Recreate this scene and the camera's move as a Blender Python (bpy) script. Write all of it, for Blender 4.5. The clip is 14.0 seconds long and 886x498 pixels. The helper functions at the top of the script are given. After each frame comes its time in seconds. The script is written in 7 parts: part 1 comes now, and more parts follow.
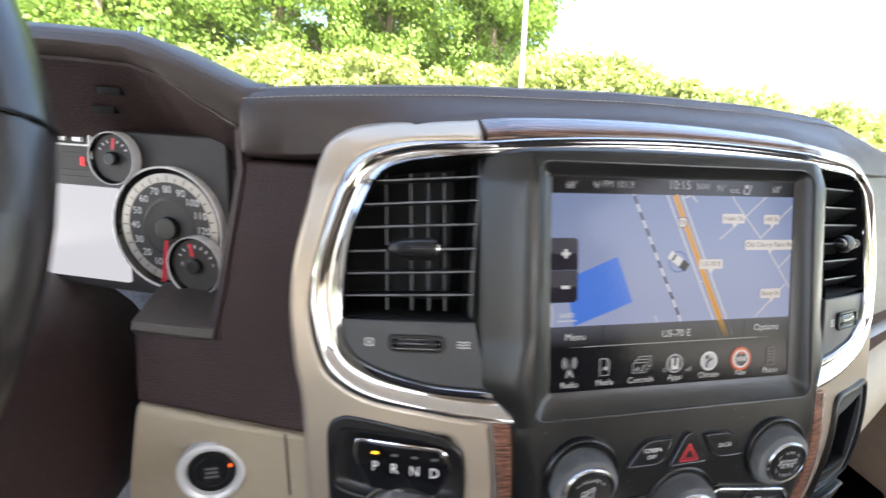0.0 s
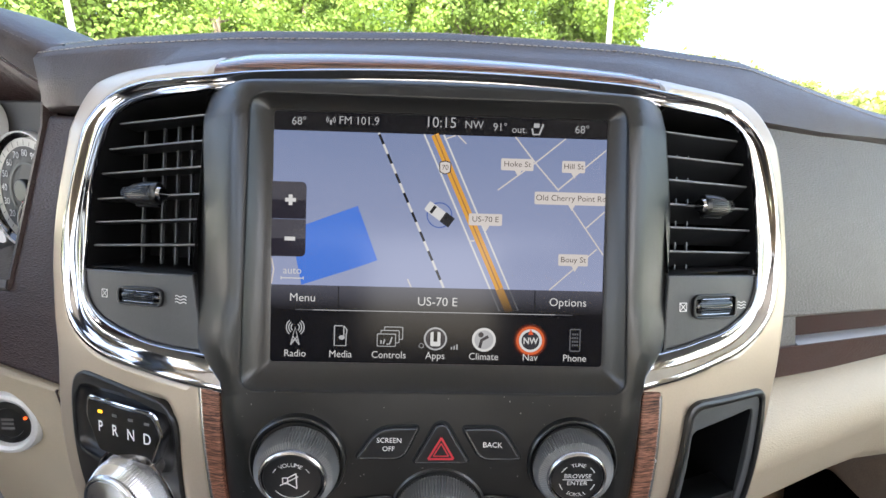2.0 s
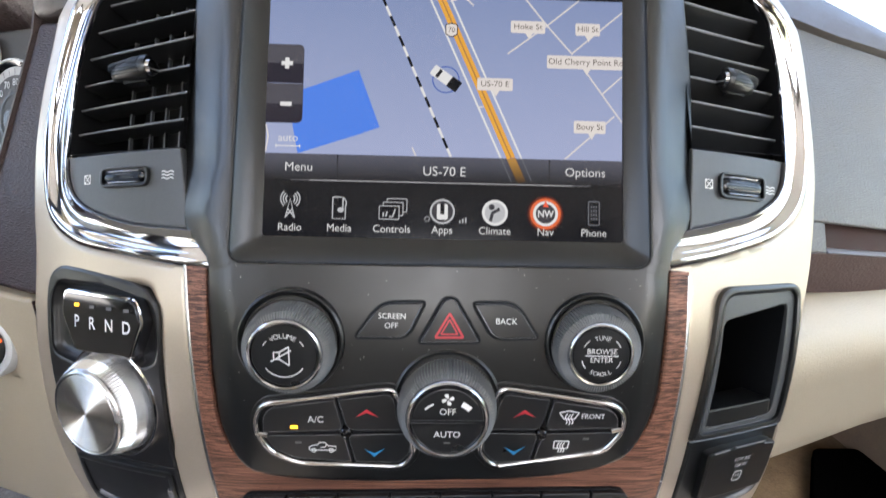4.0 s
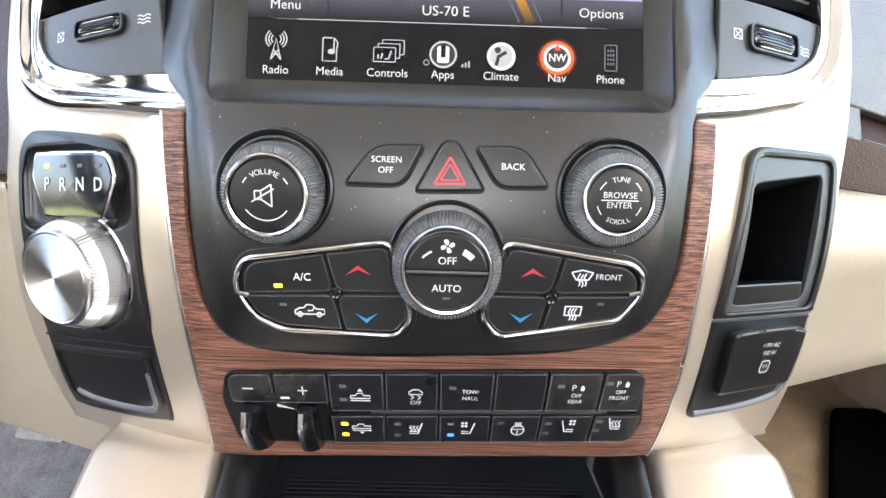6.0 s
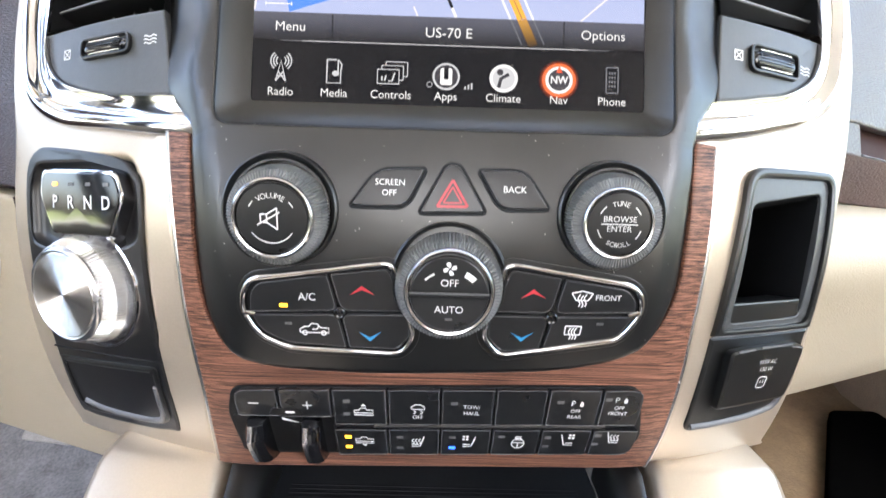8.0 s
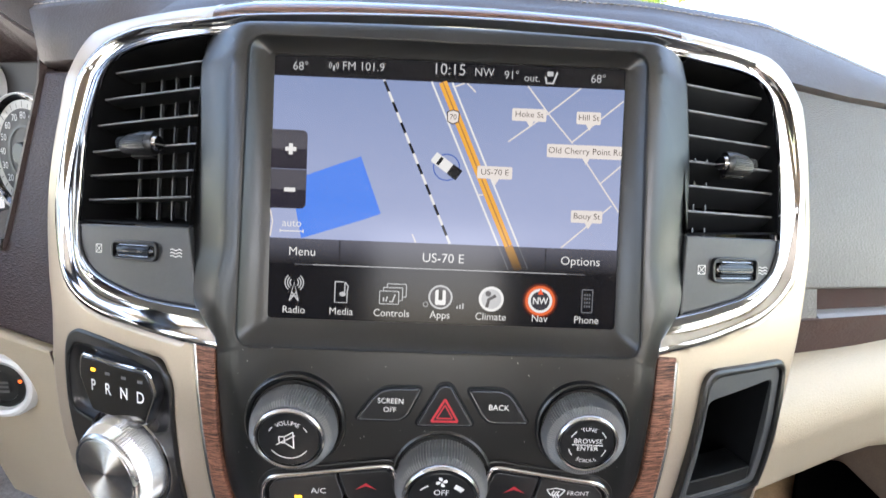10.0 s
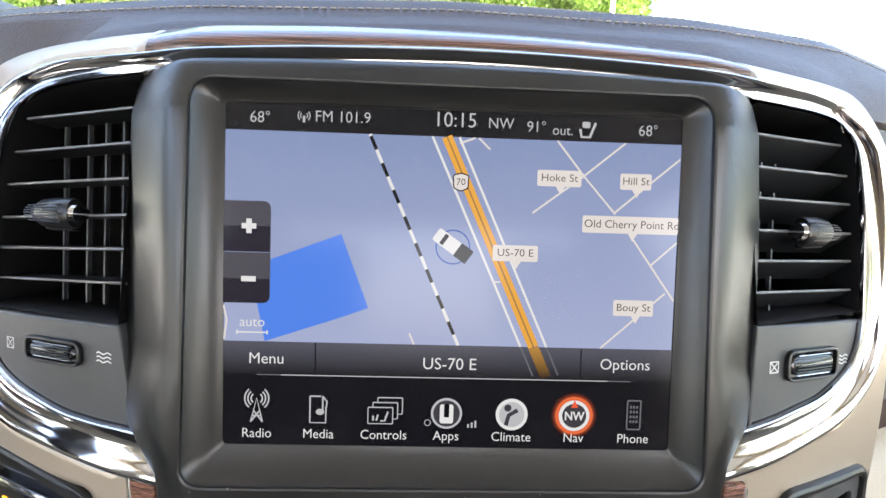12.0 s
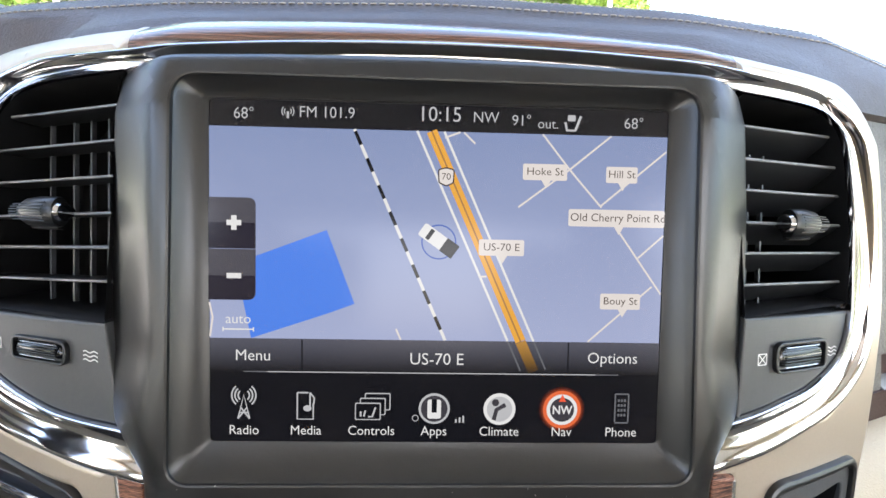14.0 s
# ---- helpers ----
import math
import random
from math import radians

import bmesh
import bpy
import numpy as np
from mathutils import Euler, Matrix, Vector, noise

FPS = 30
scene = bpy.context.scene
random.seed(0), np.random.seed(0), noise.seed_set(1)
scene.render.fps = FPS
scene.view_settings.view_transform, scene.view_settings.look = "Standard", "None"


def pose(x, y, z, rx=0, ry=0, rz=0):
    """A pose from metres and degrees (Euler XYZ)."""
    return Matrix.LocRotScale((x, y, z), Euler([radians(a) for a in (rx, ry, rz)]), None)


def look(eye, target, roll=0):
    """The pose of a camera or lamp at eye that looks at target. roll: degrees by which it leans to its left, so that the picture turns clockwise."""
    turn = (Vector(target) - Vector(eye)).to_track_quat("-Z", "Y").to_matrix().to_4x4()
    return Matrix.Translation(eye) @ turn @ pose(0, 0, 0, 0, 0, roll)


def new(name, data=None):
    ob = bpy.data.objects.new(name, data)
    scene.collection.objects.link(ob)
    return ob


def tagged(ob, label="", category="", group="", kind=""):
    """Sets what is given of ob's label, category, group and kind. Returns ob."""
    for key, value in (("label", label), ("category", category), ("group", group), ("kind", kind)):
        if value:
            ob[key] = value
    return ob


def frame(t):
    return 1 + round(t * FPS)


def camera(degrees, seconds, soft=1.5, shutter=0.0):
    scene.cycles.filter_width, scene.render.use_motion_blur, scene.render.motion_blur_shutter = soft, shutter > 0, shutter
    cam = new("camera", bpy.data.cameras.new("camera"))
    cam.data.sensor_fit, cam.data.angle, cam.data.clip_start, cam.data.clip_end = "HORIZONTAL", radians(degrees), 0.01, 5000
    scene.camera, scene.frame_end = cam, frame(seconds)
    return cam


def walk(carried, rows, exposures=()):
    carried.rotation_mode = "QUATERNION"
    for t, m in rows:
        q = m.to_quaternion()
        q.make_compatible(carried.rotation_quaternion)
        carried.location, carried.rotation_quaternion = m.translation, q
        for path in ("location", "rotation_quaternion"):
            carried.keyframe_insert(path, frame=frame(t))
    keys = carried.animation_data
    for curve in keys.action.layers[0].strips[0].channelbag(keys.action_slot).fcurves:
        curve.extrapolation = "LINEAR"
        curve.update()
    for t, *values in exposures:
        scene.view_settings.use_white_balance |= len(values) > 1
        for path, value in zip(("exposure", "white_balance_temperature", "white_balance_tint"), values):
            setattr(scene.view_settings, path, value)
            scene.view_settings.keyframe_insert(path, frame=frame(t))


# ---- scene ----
cam = camera(90.0, 14.0, shutter=0.4)
PATH = [
    (0, (-0.196, -0.22, 1.34), (0.215, 1.654, 0.775), 3.1),
    (0.5, (-0.087, -0.227, 1.324), (0.14, 1.699, 0.836), 2.9),
    (1, (-0.025, -0.222, 1.311), (0.058, 1.718, 0.83), 2.1),
    (1.5, (-0.004, -0.218, 1.304), (0.042, 1.718, 0.802), 1.7),
    (2, (-0.003, -0.218, 1.305), (0.047, 1.713, 0.787), 1.8),
    (2.5, (-0.004, -0.217, 1.301), (0.049, 1.714, 0.784), 1.9),
    (3, (-0.003, -0.218, 1.286), (0.052, 1.72, 0.795), 1.7),
    (3.5, (-0.002, -0.218, 1.26), (0.044, 1.727, 0.799), 1.7),
    (4, (-0.004, -0.219, 1.227), (0.04, 1.739, 0.825), 1.4),
    (4.2, (-0.003, -0.22, 1.215), (0.032, 1.74, 0.818), 1.2),
    (6.3, (0.0, -0.213, 1.157), (0.019, 1.746, 0.753), 1.7),
    (6.5, (0.0, -0.213, 1.156), (0.017, 1.746, 0.755), 1.7),
    (7, (0.0, -0.213, 1.155), (0.016, 1.746, 0.751), 1.6),
    (7.5, (-0.001, -0.213, 1.156), (0.017, 1.745, 0.748), 1.6),
    (8, (-0.001, -0.214, 1.171), (0.017, 1.739, 0.741), 1.8),
    (8.5, (-0.002, -0.216, 1.198), (0.018, 1.733, 0.749), 2.3),
    (8.7, (-0.002, -0.217, 1.21), (0.016, 1.729, 0.749), 2.5),
    (10.8, (-0.005, -0.201, 1.302), (0.028, 1.721, 0.749), 2.4),
    (11, (-0.008, -0.191, 1.303), (0.042, 1.739, 0.782), 2.9),
    (11.5, (-0.012, -0.159, 1.315), (0.058, 1.762, 0.763), 3.1),
    (12, (-0.008, -0.155, 1.309), (0.05, 1.763, 0.745), 2.1),
    (12.5, (-0.007, -0.153, 1.311), (0.052, 1.761, 0.734), 1.4),
    (13, (-0.01, -0.153, 1.313), (0.06, 1.758, 0.728), 1.3),
    (13.5, (-0.003, -0.153, 1.309), (0.05, 1.767, 0.751), 1.2),
    (14, (-0.003, -0.155, 1.308), (0.058, 1.76, 0.735), 1.6),
]
EXPO = [(0.0, 3.20, 6300, 10), (3.5, 3.28, 6300, 10), (4.2, 3.57, 6250, 10), (6.3, 4.18, 6400, 10), (7.6, 4.18, 6400, 10), (8.7, 3.97, 6350, 10), (10.8, 3.54, 6300, 10), (14.0, 3.54, 6300, 10)]
walk(cam, [(t, look(eye, target, roll)) for t, eye, target, roll in PATH], EXPO)

# ---- daylight ----
SUN_BEARING, SUN_HEIGHT = 166.0, 52.0   # degrees clockwise from straight ahead, and above the horizon
world = bpy.data.worlds.new("daylight")
scene.world = world
world.use_nodes = True
wn, wl = world.node_tree.nodes, world.node_tree.links
sky = wn.new("ShaderNodeTexSky")
sky.sky_type, sky.sun_disc = "NISHITA", False
sky.sun_elevation, sky.sun_rotation = radians(SUN_HEIGHT), radians(SUN_BEARING)
sky.air_density, sky.dust_density, sky.ozone_density = 0.9, 4.8, 0.4
wl.new(sky.outputs[0], wn["Background"].inputs[0])
wn["Background"].inputs[1].default_value = 0.15
sun_data = bpy.data.lights.new("sun", "SUN")
sun_data.energy, sun_data.angle, sun_data.color = 4.5, radians(0.5), (1.0, 0.95, 0.86)
sun = new("sun", sun_data)
b, e = radians(SUN_BEARING), radians(SUN_HEIGHT)
sun.matrix_world = look((8 * math.sin(b) * math.cos(e), 8 * math.cos(b) * math.cos(e), 8 * math.sin(e) + 1), (0, 0, 1))


# ---- materials ----
def mat(name, color, rough=0.5, metal=0.0, var=0.12, scale=60.0, stretch=(1, 1, 1), bump=0.0, bump_scale=400.0,
        coat=0.0, spec=0.5, kind="noise", color2=None, rough_var=0.08):
    """A painted, moulded or covered surface: two scales of colour change, uneven gloss, fine relief."""
    m = bpy.data.materials.new(name)
    m.use_nodes = True
    n, l = m.node_tree.nodes, m.node_tree.links
    p = n["Principled BSDF"]
    p.inputs["Metallic"].default_value = metal
    p.inputs["Specular IOR Level"].default_value = spec
    p.inputs["Coat Weight"].default_value = coat
    p.inputs["Coat Roughness"].default_value = 0.06
    tc, mp = n.new("ShaderNodeTexCoord"), n.new("ShaderNodeMapping")
    mp.inputs["Scale"].default_value = stretch
    l.new(tc.outputs["Object"], mp.inputs["Vector"])
    big, fine = n.new("ShaderNodeTexNoise"), n.new("ShaderNodeTexNoise")
    big.inputs["Scale"].default_value, big.inputs["Detail"].default_value = scale, 4
    fine.inputs["Scale"].default_value, fine.inputs["Detail"].default_value = scale * 9, 3
    for t in (big, fine):
        l.new(mp.outputs[0], t.inputs["Vector"])
    mixer = n.new("ShaderNodeMath")
    mixer.operation = "MULTIPLY_ADD"
    mixer.inputs[1].default_value = 0.45
    l.new(fine.outputs[0], mixer.inputs[0])
    half = n.new("ShaderNodeMath")
    half.operation = "MULTIPLY"
    half.inputs[1].default_value = 0.55
    l.new(big.outputs[0], half.inputs[0])
    l.new(half.outputs[0], mixer.inputs[2])
    ramp = n.new("ShaderNodeValToRGB")
    lo = tuple(c * (1 - var) for c in color)
    hi = color2 or tuple(min(1, c * (1 + var)) for c in color)
    ramp.color_ramp.elements[0].position, ramp.color_ramp.elements[0].color = 0.32, (*lo, 1)
    ramp.color_ramp.elements[1].position, ramp.color_ramp.elements[1].color = 0.68, (*hi, 1)
    l.new(mixer.outputs[0], ramp.inputs[0])
    l.new(ramp.outputs[0], p.inputs["Base Color"])
    rr = n.new("ShaderNodeMapRange")
    rr.inputs["To Min"].default_value, rr.inputs["To Max"].default_value = max(0.02, rough - rough_var), min(1, rough + rough_var)
    l.new(big.outputs[0], rr.inputs["Value"])
    l.new(rr.outputs[0], p.inputs["Roughness"])
    if bump:
        if kind == "leather":
            rel = n.new("ShaderNodeTexVoronoi")
            rel.feature = "DISTANCE_TO_EDGE"
            warp = n.new("ShaderNodeTexNoise")
            warp.inputs["Scale"].default_value = bump_scale * 0.5
            add = n.new("ShaderNodeMixRGB")
            add.blend_type, add.inputs[0].default_value = "ADD", 0.004
            l.new(mp.outputs[0], warp.inputs["Vector"])
            l.new(mp.outputs[0], add.inputs[1])
            l.new(warp.outputs["Color"], add.inputs[2])
            l.new(add.outputs[0], rel.inputs["Vector"])
        else:
            rel = n.new("ShaderNodeTexNoise")
            rel.inputs["Detail"].default_value = 2
            l.new(mp.outputs[0], rel.inputs["Vector"])
        rel.inputs["Scale"].default_value = bump_scale
        bp = n.new("ShaderNodeBump")
        bp.inputs["Strength"].default_value, bp.inputs["Distance"].default_value = bump, 0.0020 if kind == "leather" else 0.0006
        l.new(rel.outputs[0], bp.inputs["Height"])
        l.new(bp.outputs[0], p.inputs["Normal"])
    return m


def lit(name, color, strength, rough=0.15):
    """A patch of a lit display or a signal lamp behind a smooth clear face."""
    m = bpy.data.materials.new(name)
    m.use_nodes = True
    p = m.node_tree.nodes["Principled BSDF"]
    p.inputs["Base Color"].default_value = (0.003, 0.003, 0.0038, 1)
    p.inputs["Roughness"].default_value = rough
    p.inputs["Specular IOR Level"].default_value = 0.17
    p.inputs["Emission Color"].default_value = (*color, 1)
    p.inputs["Emission Strength"].default_value = strength
    return m


def graded(name, low, high, z0, z1, strength):
    """A lit display ground that brightens from its lower to its upper edge."""
    m = lit(name, low, strength)
    n, l = m.node_tree.nodes, m.node_tree.links
    geo, sep, mr, mix = (n.new("ShaderNode" + k) for k in ("NewGeometry", "SeparateXYZ", "MapRange", "MixRGB"))
    l.new(geo.outputs["Position"], sep.inputs[0])
    l.new(sep.outputs["Z"], mr.inputs["Value"])
    mr.inputs["From Min"].default_value, mr.inputs["From Max"].default_value = z0, z1
    mix.inputs[1].default_value, mix.inputs[2].default_value = (*low, 1), (*high, 1)
    l.new(mr.outputs[0], mix.inputs[0])
    l.new(mix.outputs[0], n["Principled BSDF"].inputs["Emission Color"])
    return m


def wood(name, coat, bands=0.45, tone=1.0):
    """Dark open-pored wood with long fine streaks along x."""
    m = bpy.data.materials.new(name)
    m.use_nodes = True
    n, l = m.node_tree.nodes, m.node_tree.links
    p = n["Principled BSDF"]
    tc, mp = n.new("ShaderNodeTexCoord"), n.new("ShaderNodeMapping")
    mp.inputs["Scale"].default_value = (0.012, 0.5, 2.1)
    l.new(tc.outputs["Object"], mp.inputs["Vector"])
    fine, broad = n.new("ShaderNodeTexNoise"), n.new("ShaderNodeTexNoise")
    fine.inputs["Scale"].default_value, fine.inputs["Detail"].default_value, fine.inputs["Roughness"].default_value = 1050, 4, 0.75
    broad.inputs["Scale"].default_value, broad.inputs["Detail"].default_value = 120, 3
    for t in (fine, broad):
        l.new(mp.outputs[0], t.inputs["Vector"])
    band = n.new("ShaderNodeTexWave")
    band.bands_direction = "Z"
    for key, value in (("Scale", 250), ("Distortion", 9), ("Detail", 4), ("Detail Scale", 0.9), ("Detail Roughness", 0.75)):
        band.inputs[key].default_value = value
    l.new(mp.outputs[0], band.inputs["Vector"])
    pre = n.new("ShaderNodeMixRGB")
    pre.inputs[0].default_value = bands
    l.new(fine.outputs[0], pre.inputs[1])
    l.new(band.outputs["Fac"], pre.inputs[2])
    mix = n.new("ShaderNodeMixRGB")
    mix.inputs[0].default_value = 0.06
    l.new(pre.outputs[0], mix.inputs[1])
    l.new(broad.outputs[0], mix.inputs[2])
    r = n.new("ShaderNodeValToRGB")
    r.color_ramp.elements[0].position, r.color_ramp.elements[0].color = 0.41, (0.012, 0.0055, 0.0042, 1)
    r.color_ramp.elements[1].position, r.color_ramp.elements[1].color = 0.63, (0.43 * tone, 0.205 * tone, 0.132 * tone, 1)
    mid = r.color_ramp.elements.new(0.5)
    mid.color = (0.155 * tone, 0.069 * tone, 0.046 * tone, 1)
    l.new(mix.outputs[0], r.inputs[0])
    l.new(r.outputs[0], p.inputs["Base Color"])
    p.inputs["Roughness"].default_value = 0.5
    p.inputs["Specular IOR Level"].default_value = 0.3
    p.inputs["Coat Weight"].default_value, p.inputs["Coat Roughness"].default_value = coat, 0.12
    bp = n.new("ShaderNodeBump")
    bp.inputs["Strength"].default_value, bp.inputs["Distance"].default_value = 0.25, 0.0003
    l.new(fine.outputs[0], bp.inputs["Height"])
    l.new(bp.outputs[0], p.inputs["Normal"])
    return m


def spun_metal(name):
    """Metal turned on a lathe: fine rings that spread its gloss into wedges."""
    m = mat(name, (0.80, 0.79, 0.79), 0.20, metal=1.0, var=0.02, scale=300, rough_var=0.01)
    n, l = m.node_tree.nodes, m.node_tree.links
    tc, rings, bp = (n.new("ShaderNode" + k) for k in ("TexCoord", "TexWave", "Bump"))
    rings.wave_type, rings.rings_direction = "RINGS", "Z"
    rings.inputs["Scale"].default_value = 900
    rings.inputs["Distortion"].default_value = 0.0
    bp.inputs["Strength"].default_value, bp.inputs["Distance"].default_value = 0.5, 0.0002
    l.new(tc.outputs["Object"], rings.inputs["Vector"])
    l.new(rings.outputs["Fac"], bp.inputs["Height"])
    l.new(bp.outputs[0], n["Principled BSDF"].inputs["Normal"])
    return m


def clear(name, tint, gloss):
    """A thin clear pane: straight through, with a mirror sheen that grows towards grazing angles."""
    m = bpy.data.materials.new(name)
    m.use_nodes = True
    n, l = m.node_tree.nodes, m.node_tree.links
    n.remove(n["Principled BSDF"])
    if gloss is None:
        tr = n.new("ShaderNodeBsdfTransparent")
        tr.inputs[0].default_value = (*tint, 1)
        l.new(tr.outputs[0], n["Material Output"].inputs[0])
        return m
    tr, gl, mx, fr = (n.new("ShaderNode" + k) for k in ("BsdfTransparent", "BsdfGlossy", "MixShader", "Fresnel"))
    tr.inputs[0].default_value = (*tint, 1)
    gl.inputs["Roughness"].default_value = gloss
    fr.inputs[0].default_value = 1.45
    l.new(fr.outputs[0], mx.inputs[0])
    l.new(tr.outputs[0], mx.inputs[1])
    l.new(gl.outputs[0], mx.inputs[2])
    l.new(mx.outputs[0], n["Material Output"].inputs[0])
    return m


def foliage(name, color, through_color):
    """Thin leaves: part of the light comes through from behind."""
    m = mat(name, color, 0.55, var=0.3, scale=0.5, spec=0.3)
    n, l = m.node_tree.nodes, m.node_tree.links
    tr, mx = n.new("ShaderNodeBsdfTranslucent"), n.new("ShaderNodeMixShader")
    tr.inputs[0].default_value = (*through_color, 1)
    mx.inputs[0].default_value = 0.45
    l.new(n["Principled BSDF"].outputs[0], mx.inputs[1])
    l.new(tr.outputs[0], mx.inputs[2])
    l.new(mx.outputs[0], n["Material Output"].inputs[0])
    return m


